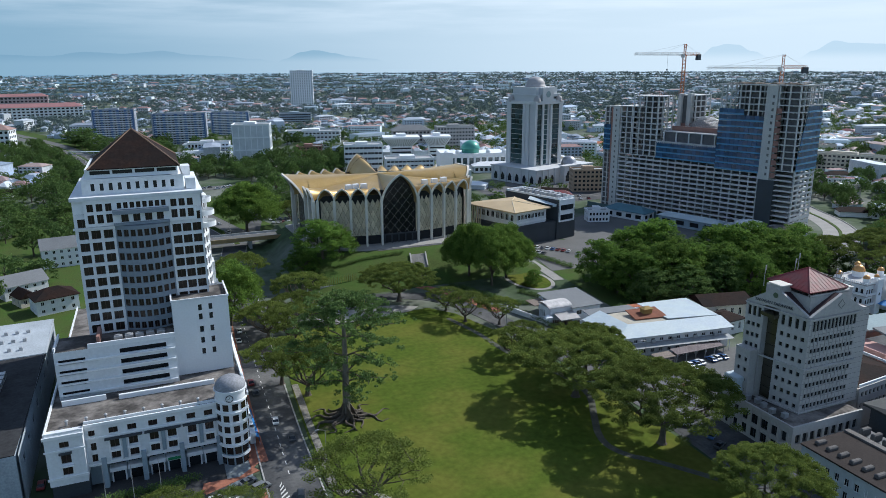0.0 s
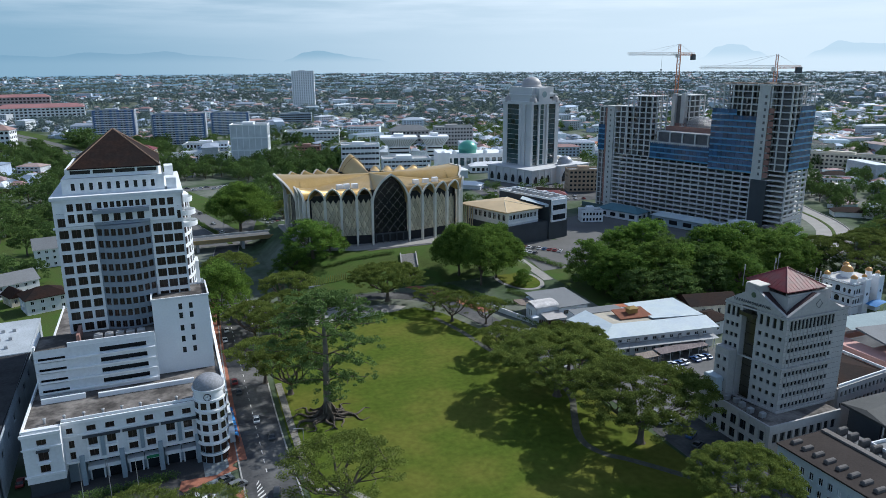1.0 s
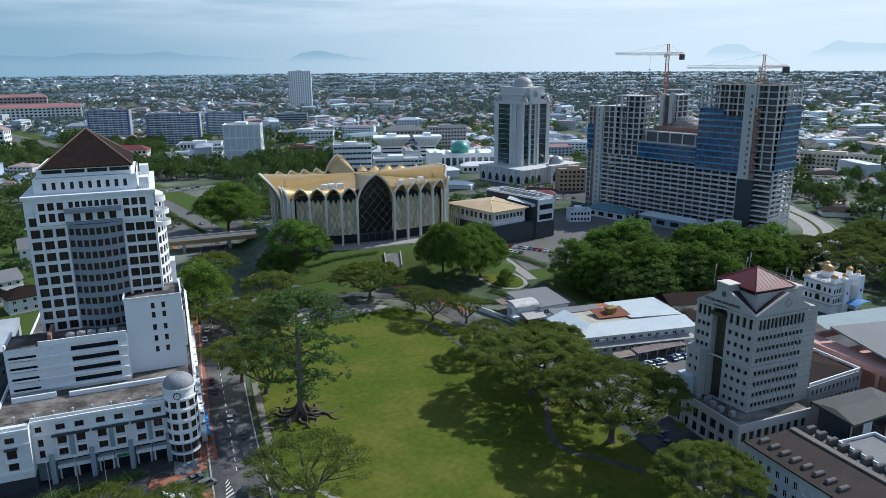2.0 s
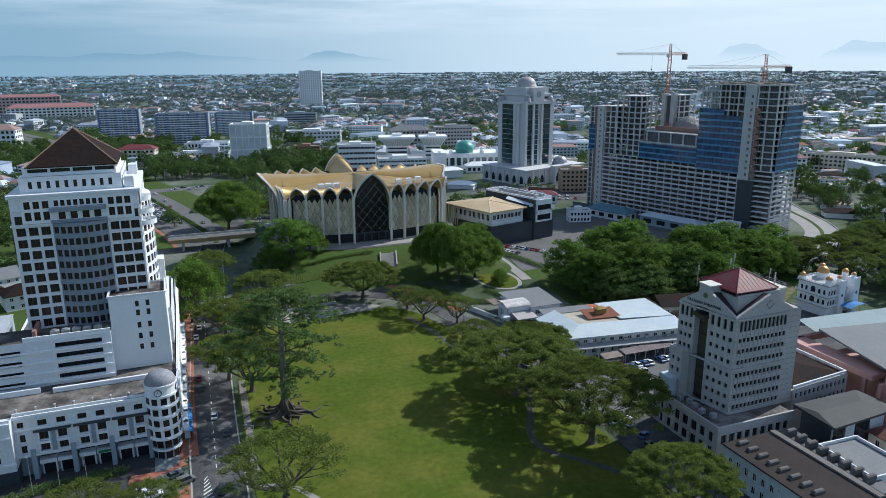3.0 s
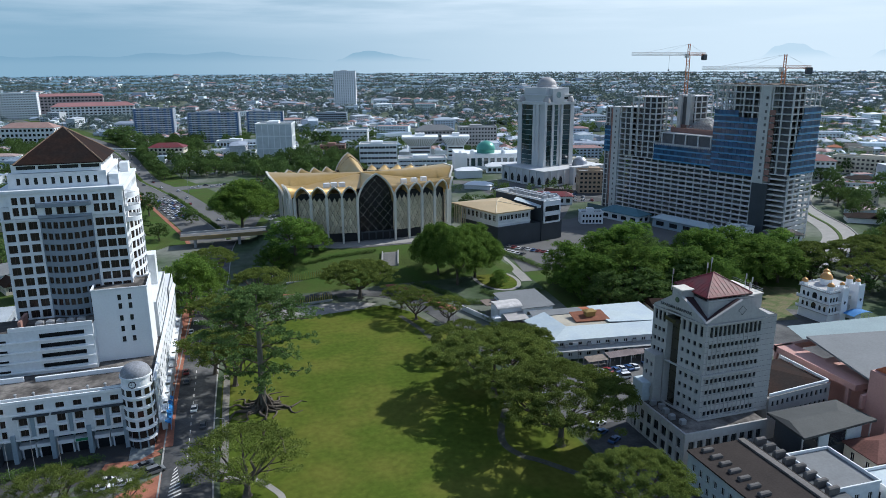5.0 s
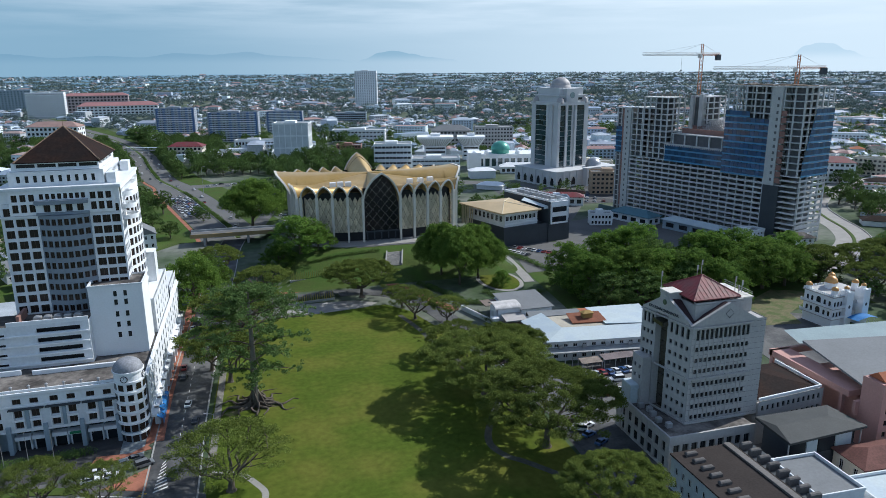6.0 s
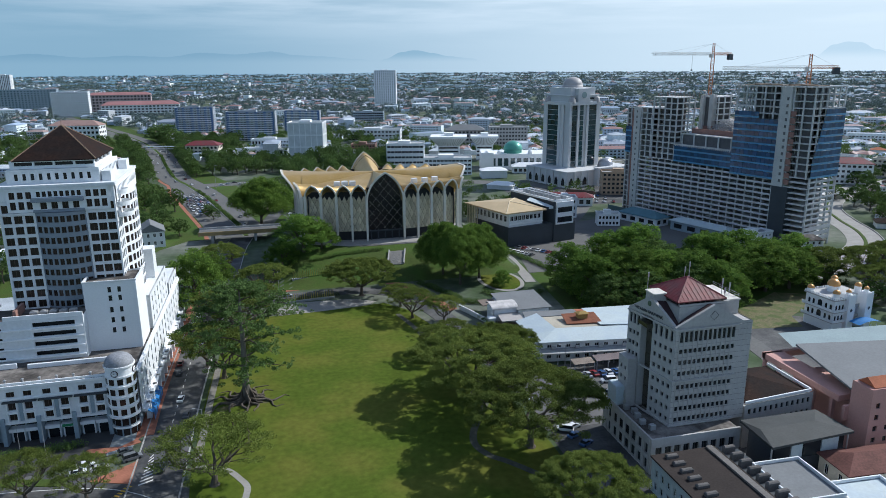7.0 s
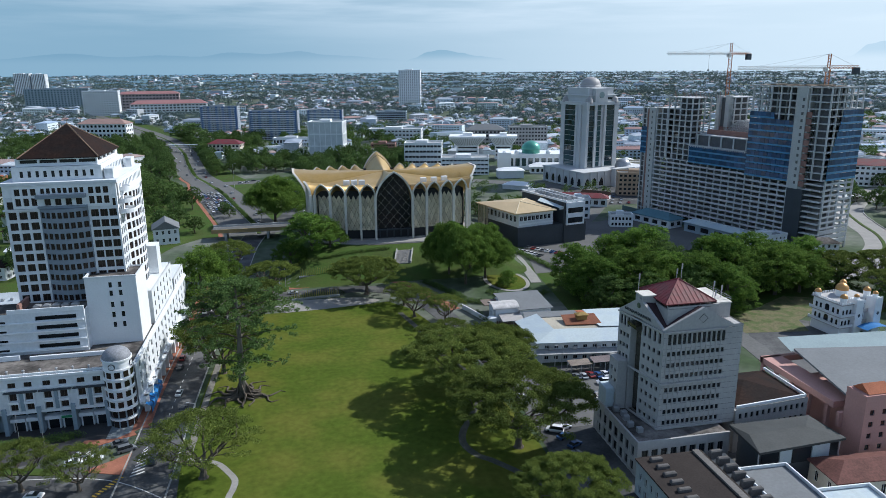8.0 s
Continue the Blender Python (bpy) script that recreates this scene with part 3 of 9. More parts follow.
band("verge", offset(highway, -24)[:70], 20, GRASS, 0.0, 0.02, "grass verge with trees beside the highway", "verge")
band("road", smoothline([(-10, 600), (14, 602), (60, 606), (130, 600), (220, 560), (300, 500)]), 18, ASPHALTPALE, 0.0, 0.065, "cross road at the highway junction")
band("road", smoothline([(44, 398), (52, 432), (60, 470), (74, 520), (110, 590)]), 9, ASPHALT, 0.0, 0.06, "slip road beside the museum")
site_road = smoothline([(640, 500), (560, 462), (480, 418), (434, 380), (412, 345), (396, 312), (374, 284), (340, 262), (300, 248)])
band("road", offset(site_road, 5.2), 8.4, PAVING, 0.0, 0.06, "pale concrete road curving past the unfinished towers")
band("road", offset(site_road, -5.2), 8.4, PAVING, 0.0, 0.06, "pale concrete road curving past the unfinished towers")
band("median", site_road, 1.8, GRASS, 0.0, 0.3, "planted median of the pale road", "median")
band("kerb", offset(site_road, 9.8), 0.5, KERB, 0.0, 0.5, "low concrete wall beside the pale road", "kerb")
band("road", smoothline([(214, 140), (219, 160), (222, 178), (228, 215), (262, 300), (290, 420)]), 8, ASPHALTPALE, 0.0, 0.06, "lane between the office tower and the prayer hall")
band("road", smoothline([(212, 345), (250, 395), (280, 440), (300, 470)]), 9, ASPHALTPALE, 0.0, 0.06, "lane behind the museum annex")


def draped(name, poly_x, poly_y, mat, lift, label, category="grass", nx=24, ny=24, edge=None):
    g = Geo()
    xs = [poly_x[0] + (poly_x[1] - poly_x[0]) * i / nx for i in range(nx + 1)]
    ys = [poly_y[0] + (poly_y[1] - poly_y[0]) * i / ny for i in range(ny + 1)]
    g.grid([[(x, y, ground_z(x, y) + lift) for x in xs] for y in ys])
    return solid(name, g, mat, label, category, kind="structure")


draped("grass", (50, 178), (286, 336), GRASS, 0.02, "grass slope rising to the museum", nx=64, ny=32)
sheet("grass", [(-190, 255), (-40, 255), (-30, 300), (-6, 380), (12, 404), (14, 440), (-6, 500), (-24, 566), (-200, 566)], GRASS, 0.0, 0.03, "garden grass between old houses", "grass")
sheet("grass", [(170, 210), (300, 200), (310, 260), (262, 296), (176, 284)], GRASS, 0.0, 0.02, "rough grass under a grove", "grass")
sheet("yard", [(218, 150), (262, 150), (262, 197), (246, 207), (228, 192), (218, 168)], ASPHALT, 0.0, 0.03, "worn asphalt yard before the prayer hall", "yard")
sheet("yard", [(215, 288), (290, 262), (300, 330), (290, 400), (240, 380), (216, 340)], ASPHALTPALE, 0.0, 0.036, "dusty yard before the unfinished towers", "yard")
sheet("yard", [(234, 440), (330, 430), (350, 500), (240, 520)], ASPHALT, 0.0, 0.03, "car park before the court tower", "yard")
sheet("yard", [(-30, 146), (13, 158), (9, 172), (-30, 172)], surface("dark_paving", (0.055, 0.055, 0.055), 0.9, vary=0.3), 0.0, 0.05, "dark paved forecourt of the hotel", "yard")
sheet("paving", [(9, 157), (15, 160), (16, 168), (9, 169)], surface("patterned_paving", (0.22, 0.25, 0.26), 0.9, vary=0.35, fine=1.2), 0.0, 0.09, "patterned grey paving at the turret", "paving")
sheet("yard", [(124, 80), (200, 70), (260, 90), (262, 148), (226, 148), (196, 150), (143, 144), (126, 138)], ASPHALT, 0.0, 0.02, "asphalt yards between the shops", "yard")
# oval garden beside the museum drive
oval = [(158.5 + 8.6 * math.cos(a), 277 + 14.5 * math.sin(a)) for a in [2 * math.pi * i / 28 for i in range(28)]]
ring = [(158.5 + 10.4 * math.cos(a), 277 + 16.6 * math.sin(a)) for a in [2 * math.pi * i / 28 for i in range(28)]]
sheet("paving", ring, PAVING, 0.0, 0.07, "pale oval path round a small lawn", "paving")
sheet("lawn", oval, LAWN, 0.0, 0.16, "small oval lawn", "lawn")
band("path", smoothline([(132.4, 295.0), (149.3, 292.4), (171.1, 314.1), (175.7, 316.8), (173.8, 291.3), (171.3, 270.7)]), 5.0, PAVING, 0.0, 0.09, "pale concrete drive round the oval garden", "path")
# kerbs along the hotel road and the lawn
for d in (6.35, -6.35):
    band("kerb", offset(left_road[:42], d), 0.4, KERB, 0.0, 0.2, "concrete kerb along the road", "kerb")
# crossing before the hotel
sheet("traffic_island", [(7.1, 145.6), (17.5, 141.9), (17.6, 152.7), (12.6, 149.1)], REDPAVE, 0.0, 0.17, "red paved traffic island with a kerb", "island")
for i in range(9):
    y = 140.6 + i * 1.55
    sheet("road_marking", [(19.4 + 0.12 * i, y), (22.6 - 0.18 * i, y + 1.6), (22.6 - 0.18 * i, y + 2.2), (19.4 + 0.12 * i, y + 0.6)], ROADWHITE, 0.05, 0.02, "white hatched road marking", "road marking")
for i in range(9):
    sheet("road_marking", [(12.2 + 0.55 * i, 134.0 + 0.9 * i), (13.4 + 0.55 * i, 133.3 + 0.9 * i), (13.7 + 0.55 * i, 133.7 + 0.9 * i), (12.5 + 0.55 * i, 134.4 + 0.9 * i)], ROADYELLOW, 0.06, 0.02, "yellow hatched rumble strip", "road marking")
for i in range(26):
    y = 158 + 4.6 * i
    x = 24.0 + (y - 176) * 0.025
    sheet("road_marking", [(x - 0.1, y), (x + 0.1, y), (x + 0.1, y + 1.8), (x - 0.1, y + 1.8)], ROADWHITE, 0.05, 0.015, "white broken lane line", "road marking")
band("road_marking", offset(smoothline([(-60, 150), (-10, 145), (14, 140), (30, 128)]), 0.5), 0.25, ROADWHITE, 0.045, 0.015, "white lane line", "road marking")
band("verge", smoothline([(-70, 151.5), (-20, 150.5), (2, 146.5)]), [1.2] * 6 + [3.0] * 6 + [1.6], GRASS, 0.0, 0.2, "narrow grass verge before the hotel", "verge")
sheet("waste_ground", [(226, 193), (252, 189), (256, 200), (276, 212), (282, 222), (270, 228), (244, 214), (231, 208)], surface("dry_rough_grass", (0.17, 0.155, 0.08), 0.95, vary=0.5, coarse=0.25, fine=1.8, tint=(0.07, 0.095, 0.03)), 0.0, 0.05, "dry rough grass and rubble beside the prayer hall", "waste ground")
# ---- the hotel ----
def hotel():
    h = thing("hotel", "white hotel tower with podium, clock turret and brown pyramid roof", "hotel", (0, 0, 0))
    # podium block with its shop floor
    low = Geo()
    low.box(-27, 15.5, 172.0, 262, 0, 6.2)
    part("shop_front", low, BLUEGREY, h, "blue-grey shop floor under the white storeys")
    pod = Geo()
    F = [(-21.5, 169.8), (9.2, 169.8)]
    bays = [4.3 + 8.8 * k for k in range(3)]
    xs = [b + d for b in bays for d in (0.9, 5.0)]
    lower = [(x, x + 2.0, z, z + 2.0) for x in xs for z in (7.2, 10.2)] + [(1.0, 2.2, z, z + 2.0) for z in (7.2, 10.2)]
    upper = [(x, x + 2.0, 14.0, 15.5) for x in xs] + [(0.8, 2.2, 14.0, 15.5)]
    holes = lower + upper
    m = facade(pod, *F, 6.2, 17.0, holes, 0.4)
    windows(h, m, holes, 0.4, GLASSBROWN, FRAMEBROWN)
    pod.box(-21.5, 9.2, 170.3, 172.1, 6.2, 16.9)
    # end block at the lane
    E0, E1 = (-29.5, 166.6), (-21.5, 166.6)
    holes = [(3.0, 5.0, 14.0, 15.5), (3.0, 5.1, 10.0, 12.2), (3.0, 5.1, 7.0, 9.0)]
    m = facade(pod, E0, E1, 4.5, 17.4, holes, 0.4)
    windows(h, m, holes, 0.4, GLASSBROWN, FRAMEBROWN)
    pod.face((-21.5, 166.6, 4.5), (-21.5, 172, 4.5), (-21.5, 172, 17.4), (-21.5, 166.6, 17.4))
    pod.face((-29.5, 200, 4.5), (-29.5, 166.6, 4.5), (-29.5, 166.6, 17.4), (-29.5, 200, 17.4))
    pod.box(-29.4, -21.6, 167.2, 200, 4.5, 16.9)
    # street side
    holes = [(a, a + 1.7, z, z + 2.0) for a, _ in even(15, 3, 88, 1.7) for z in (7.2, 10.4, 13.6)]
    m = facade(pod, (16.3, 172.0), (17.6, 262), 5.4, 17.0, holes, 0.4)
    windows(h, m, holes, 0.4, GLASSBROWN, FRAMEBROWN)
    pod.box(9.2, 15.8, 172.1, 262, 6.2, 16.9)
    pod.face((17.6, 262, 0), (-27, 262, 0), (-27, 262, 17), (17.6, 262, 17))
    part("podium_wall", pod, WHITE, h)
    # cornice, ledges and paired balcony frames
    tr = Geo()
    for z, t, p in ((16.6, 0.7, 0.45), (13.3, 0.35, 0.3), (6.2, 0.5, 0.3)):
        tr.box(-21.5, 9.2, 169.8 - p, 169.8 - 0.003, z, z + t)
        tr.box(-29.8, -21.3, 166.6 - p, 166.6 - 0.003, z, z + t)
    for z, t, p in ((16.6, 0.7, 0.4), (5.2, 0.5, 0.3)):
        tr.at, w = facing(16.3, 172.0, 17.6, 262)
        tr.box(0, w, -p, -0.003, z, z + t)
        tr.at = Matrix.Identity(4)
    part("cornice", tr, WHITE2, h)
    for b0 in bays:
        x = -21.5 + b0
        b = Geo()
        b.box(x - 0.2, x + 8.1, 168.9, 169.797, 12.6, 12.95)
        part("bay_canopy", b, GREYDARK, h)
        for d in (0.5, 4.6):
            b = Geo()
            b.box(x + d, x + d + 2.8, 169.1, 169.797, 9.35, 9.95)
            b.box(x + d + 0.1, x + d + 0.35, 169.35, 169.797, 6.7, 12.6)
            b.box(x + d + 2.45, x + d + 2.7, 169.35, 169.797, 6.7, 12.6)
            b.box(x + d + 0.35, x + d + 2.45, 169.35, 169.797, 6.7, 7.15)
            part("balcony", b, WHITE2, h)
        b = Geo()
        b.box(x + 3.5, x + 4.4, 169.6, 169.797, 7.0, 12.4)
        part("bay_panel", b, BLUEGREY, h)
    for k in range(4):
        gf = Geo()
        x = -21.5 + 3.4 + 8.8 * k
        gf.box(x - 0.55, x + 0.55, 169.2, 172.0, 0, 8.0)
        part("pier", gf, BLUEGREY, h)
    for b0 in bays:
        x = -21.5 + b0
        for d in (0.0, 4.0):
            a = Geo()
            a.box(x + d, x + d + 3.8, 170.0, 171.99, 3.5, 4.5)
            part("shop_canopy", a, WHITE, h)
            q = Geo()
            q.box(x + d + 0.2, x + d + 3.6, 171.6, 171.95, 4.8, 6.0)
            part("shop_window", q, GLASS, h)
            q = Geo()
            q.box(x + d + 0.5, x + d + 3.2, 171.4, 171.95, 0.2, 3.2)
            part("shop_window", q, GLASS, h)
            for e in (0.2, 3.2):
                q = Geo()
                q.box(x + d + e, x + d + e + 0.35, 171.2, 171.97, 0.0, 3.5)
                part("door_jamb", q, WHITE, h)
    sg = Geo()
    sg.box(-21.5 + bays[1] + 4.4, -21.5 + bays[1] + 7.4, 169.8, 169.98, 3.7, 4.4)
    part("shop_sign", sg, surface("green_sign", (0.03, 0.22, 0.10), 0.6), h, "green shop sign board")
    eb = Geo()
    eb.box(-29.5, -21.6, 168.5, 171.9, 0.0, 4.5)
    part("end_base", eb, GREYDARK, h)
    for z, w in ((12.5, 2.6), (9.3, 2.6)):
        q = Geo()
        q.box(-26.8, -24.1, 165.9, 166.597, z, z + 0.35)
        part("window_ledge", q, GREYDARK if z > 12 else WHITE2, h)
    arc = Geo()
    for k in range(14):
        y = 176 + k * 6.3
        x = 16.6 + (y - 172) * 0.0145
        arc.box(x - 0.1, x + 1.3, y, y + 1.2, 0, 5.2)
    arc.at, w = facing(16.3, 172.0, 17.6, 262)
    arc.box(0, w, -1.4, -0.003, 4.5, 5.2)
    arc.at = Matrix.Identity(4)
    part("arcade", arc, WHITE2, h)
    rf = Geo()
    rf.box(-29.2, 15.9, 170.4, 261.6, 16.9, 16.96)
    part("podium_roof", rf, ROOFDARK, h, "dark weathered flat podium roof")
    pp = Geo()
    pp.box(-29.5, -29.2, 166.9, 262, 17.0, 17.9)
    pp.box(-21.4, 9.2, 170.0, 170.4, 17.3, 17.9)
    pp.box(-29.5, -21.4, 166.7, 167.1, 17.4, 18.0)
    pp.at, w = facing(16.3, 172.0, 17.6, 262)
    pp.box(0, w, 0.05, 0.4, 17.0, 17.9)
    pp.at = Matrix.Identity(4)
    part("parapet", pp, WHITE, h)
    for i in range(9):
        v = Geo()
        x = -25 + i * 4.2
        v.tube((x, 171.6, 16.9), (x, 171.6, 18.2), 0.28, 0.28, 10)
        v.lathe([(0.0, 18.55), (0.42, 18.3), (0.42, 18.15)], x, 171.6, 10)
        part("roof_vent", v, METAL, h)
    # clock turret
    cx, cy, r = 12.2, 170.4, 3.75
    t = Geo()
    t.lathe([(r, 5.9), (r, 20.4)], cx, cy, 36)
    tw = part("turret_wall", t, WHITE2, h)
    smooth(tw)
    tl = Geo()
    tl.lathe([(r - 0.5, 0), (r - 0.5, 5.9)], cx, cy, 24)
    part("turret_base", tl, BLUEGREY, h)
    for z, e in ((5.6, 0.35), (8.6, 0.22), (11.6, 0.22), (14.6, 0.3), (17.5, 0.22), (20.2, 0.3), (2.4, 0.0)):
        q = Geo()
        q.lathe([(r - 0.4, z), (r + e, z), (r + e, z + 0.45), (r - 0.4, z + 0.45)], cx, cy, 36)
        part("ring_ledge", q, WHITE2, h)
    dm = Geo()
    dm.lathe([((r + 0.05) * math.cos(a), 20.65 + 3.0 * math.sin(a)) for a in [i * math.pi / 20 for i in range(11)]], cx, cy, 36)
    smooth(part("dome", dm, surface("dome_grey", (0.26, 0.27, 0.29), 0.6, vary=0.3, coarse=0.5, fine=2.0), h, "weathered grey dome"))
    for z in (6.5, 9.5, 12.5, 15.5):
        for k in range(7):
            a = radians(-180 + 36 * k - 10)
            w = Geo()
            w.box(-0.72, 0.72, -0.05, 0.2, 0, 1.7)
            ob = part("turret_window", w, GLASSBROWN, h)
            ob.matrix_basis = Matrix.Translation((cx + r * math.cos(a), cy + r * math.sin(a), z)) @ Matrix.Rotation(a + math.pi / 2, 4, "Z")
    for k in range(7):
        a = radians(-180 + 36 * k - 10)
        w = Geo()
        w.box(-0.8, 0.8, -0.05, 0.2, 0, 2.0)
        for z in (0.2, 3.2):
            ob = part("turret_window", w.mesh("turret_window", [GLASSBROWN]), None, h)
            ob.matrix_basis = Matrix.Translation((cx + (r - 0.5) * math.cos(a), cy + (r - 0.5) * math.sin(a), z)) @ Matrix.Rotation(a + math.pi / 2, 4, "Z")
    for k in (-100, -10):
        a = radians(k)
        c = Geo()
        c.tube((0, 0.05, 0), (0, -0.14, 0), 0.95, 0.95, 24)
        c.mat = 1
        c.tube((0, -0.142, 0), (0, -0.16, 0), 0.76, 0.76, 24)
        c.mat = 0
        c.box(-0.05, 0.05, -0.2, -0.162, 0, 0.6)
        c.box(-0.4, 0, -0.2, -0.162, -0.05, 0.05)
        for i in range(12):
            q = i * math.pi / 6
            c.box(0.62 * math.cos(q) - 0.05, 0.62 * math.cos(q) + 0.05, -0.2, -0.162, 0.62 * math.sin(q) - 0.05, 0.62 * math.sin(q) + 0.05)
        ob = part("clock", c, [surface("clock_rim", (0.05, 0.05, 0.06), 0.5), WHITE2], h, "round turret clock with a dark rim")
        ob.matrix_basis = Matrix.Translation((cx + r * math.cos(a), cy + r * math.sin(a), 18.9)) @ Matrix.Rotation(a + math.pi / 2, 4, "Z")
    # parking decks with open slots
    pk = Geo()
    P = [(-27.8, 186.6), (0.7, 186.6)]
    slots = [(15.0, 26.2, z, z + 1.35) for z in (18.6, 21.5, 24.4, 27.3)] + [(0.8, 7.0, z, z + 1.35) for z in (17.6, 20.5, 23.4, 26.3)]
    m = facade(pk, *P, 17.0, 29.8, slots, 0.6)
    pk.face((-27.8, 198, 17), (-27.8, 186.6, 17), (-27.8, 186.6, 29.8), (-27.8, 198, 29.8))
    pk.face((0.7, 186.6, 17), (0.7, 190.5, 17), (0.7, 190.5, 29.8), (0.7, 186.6, 29.8))
    part("parking_wall", pk, WHITE, h, "white parking deck wall with long open slots")
    # dark box standing in for the shade between the parking decks
    dk = Geo()
    dk.box(-27.2, 0.1, 188.6, 197.6, 17.0, 29.2)
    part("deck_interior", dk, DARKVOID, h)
    sl = Geo()
    for z in (18.0, 20.9, 23.8, 26.7):
        sl.box(-27.5, 0.4, 186.0, 186.597, z, z + 0.35)
    part("deck_ledge", sl, WHITE2, h)
    rt = Geo()
    rt.box(-27.7, 0.6, 186.9, 198.5, 29.2, 29.3)
    part("deck_roof", rt, ROOFDARK, h)
    rp = Geo()
    rp.box(-20, 0.7, 186.6, 187.0, 29.8, 31.0)
    rp.box(-27.8, -27.4, 187.0, 198, 29.8, 30.8)
    part("deck_parapet", rp, WHITE2, h)
    el = Geo()
    el.box(-18, -17.2, 189, 197, 29.3, 31.8)
    part("fire_pipe", el, BRICKRED, h)
    for i in range(5):
        c = Geo()
        c.cbox(-14 + i * 2.6, -12 + i * 2.6, 189.8, 191.4, 29.3, 30.9, 0.12)
        c.lathe([(0.65, 30.9), (0.65, 31.1), (0.0, 31.1)], -13 + i * 2.6, 190.6, 12)
        part("air_unit", c, METAL, h)
    ld = Geo()
    ld.box(-14, 9.2, 181.5, 182.2, 17.0, 18.2)
    ld.box(-27, -17, 182.5, 183.2, 17.0, 18.4)
    part("roof_kerb", ld, WHITE2, h)
    # white stair block
    bx = Geo()
    holes = [(x, x + 0.95, z, z + 1.7) for x in (6.6, 9.3) for z in (22.2, 25.4, 28.6, 32.2, 34.8)]
    m = facade(bx, (0.7, 190.5), (15.2, 190.5), 17.0, 38.0, holes, 0.3)
    bx.face((15.2, 190.5, 17), (15.2, 204, 17), (15.2, 204, 38), (15.2, 190.5, 38))
    bx.face((0.7, 204, 17), (0.7, 190.5, 17), (0.7, 190.5, 38), (0.7, 204, 38))
    bx.face((15.2, 204, 17), (0.7, 204, 17), (0.7, 204, 38), (15.2, 204, 38))
    part("stair_block", bx, WHITE2, h, "plain white block with small paired windows")
    windows(h, m, holes, 0.3, GLASS, GREYDARK, 0)
    bt = Geo()
    bt.box(0.9, 15.0, 190.7, 203.8, 37.3, 37.5)
    part("block_roof", bt, ROOFDARK, h)
    bp = Geo()
    bp.box(0.5, 15.4, 190.3, 190.7, 38, 38.5)
    bp.box(15.0, 15.4, 190.7, 204, 38, 38.5)
    bp.box(0.5, 0.9, 190.7, 204, 38, 38.5)
    part("block_parapet", bp, WHITE, h)
    # street wing above the podium
    wg = Geo()
    holes = [(a, a + 1.5, z, z + 1.8) for a, _ in even(6, 1, 34, 1.5) for z in (18.6, 21.8, 25.0)]
    m = facade(wg, (16.0, 206), (16.4, 241), 17.0, 28.4, holes, 0.3)
    windows(h, m, holes, 0.3, GLASSBROWN, FRAMEBROWN)
    wg.box(4, 15.6, 206.1, 241, 17, 28.3)
    wg.face((4, 206, 17), (16.0, 206, 17), (16.0, 206, 28.4), (4, 206, 28.4))
    wg.face((16.4, 241, 17), (4, 241, 17), (4, 241, 28.4), (16.4, 241, 28.4))
    holes = [(a, a + 1.5, 18.4, 20.3) for a, _ in even(4, 1, 20, 1.5)]
    m = facade(wg, (16.9, 241), (17.2, 261), 17.0, 22.0, holes, 0.3)
    windows(h, m, holes, 0.3, GLASSBROWN, FRAMEBROWN)
    wg.box(4, 16.5, 241.1, 261, 17, 21.9)
    wg.box(6, 15, 226, 232, 28.4, 38.5)
    part("street_wing", wg, WHITE, h)
    # tower body
    tb = Geo()
    PITCH, Z0, NF = 3.2, 19.6, 13
    rows = [(Z0 + PITCH * k + 0.5, Z0 + PITCH * k + 2.75) for k in range(NF)]
    rows_top = [(61.4, 63.5)]
    for side, (a, b) in enumerate((((-20.2, 198), (-10.8, 198)), ((2.6, 198), (11.0, 198)))):
        w = b[0] - a[0]
        if side:
            part("tower_wall", tb, WHITE, h)
            tb = Geo()
        holes = grid_holes(even(3, 0.4, w - 0.3, 2.2), rows)
        m = facade(tb, a, b, 17, 62.0, holes, 0.4)
        windows(h, m, holes, 0.4, GLASSBROWN, FRAMEBROWN)
    # east side: three bays flanking a bowed centre
    for a, b in (((11.0, 198), (11.0, 206)), ((11.0, 226), (11.0, 234))):
        holes = grid_holes(even(3, 0.4, 7.6, 1.5), rows[3:])
        m = facade(tb, a, b, 17, 62.0, holes, 0.4)
        windows(h, m, holes, 0.4, GLASSBROWN, FRAMEBROWN)
    tb.face((11, 206, 17), (11, 226, 17), (11, 226, 25.9), (11, 206, 25.9))
    tb.face((11, 234, 17), (-20.2, 234, 17), (-20.2, 234, 62), (11, 234, 62))
    tb.face((-20.2, 234, 17), (-20.2, 198, 17), (-20.2, 198, 62), (-20.2, 234, 62))
    part("tower_wall", tb, WHITE, h, "white tower wall with square dark windows")
    # rounded stepped balconies at the street corner
    for k, (z, rr) in enumerate(((62.2, 3.0), (58.6, 3.6), (55.4, 3.9))):
        q = Geo()
        n = 14
        arc = [(11.0 + rr * math.sin(math.pi * i / n), 200.5 - rr * 0.9 * math.cos(math.pi * i / n) + 3.0) for i in range(n + 1)]
        q.prism(arc, z, z + 0.35)
        part("corner_balcony", q, WHITE2, h)
        q = Geo()
        q.grid([[(x, y, zz) for x, y in arc] for zz in (z + 0.35, z + 1.35)])
        part("balcony_rail", q, WHITE2, h)
    core = Geo()
    core.box(-19.7, 10.5, 198.45, 233.5, 17, 61.9)
    part("tower_core", core, GREYDARK, h)
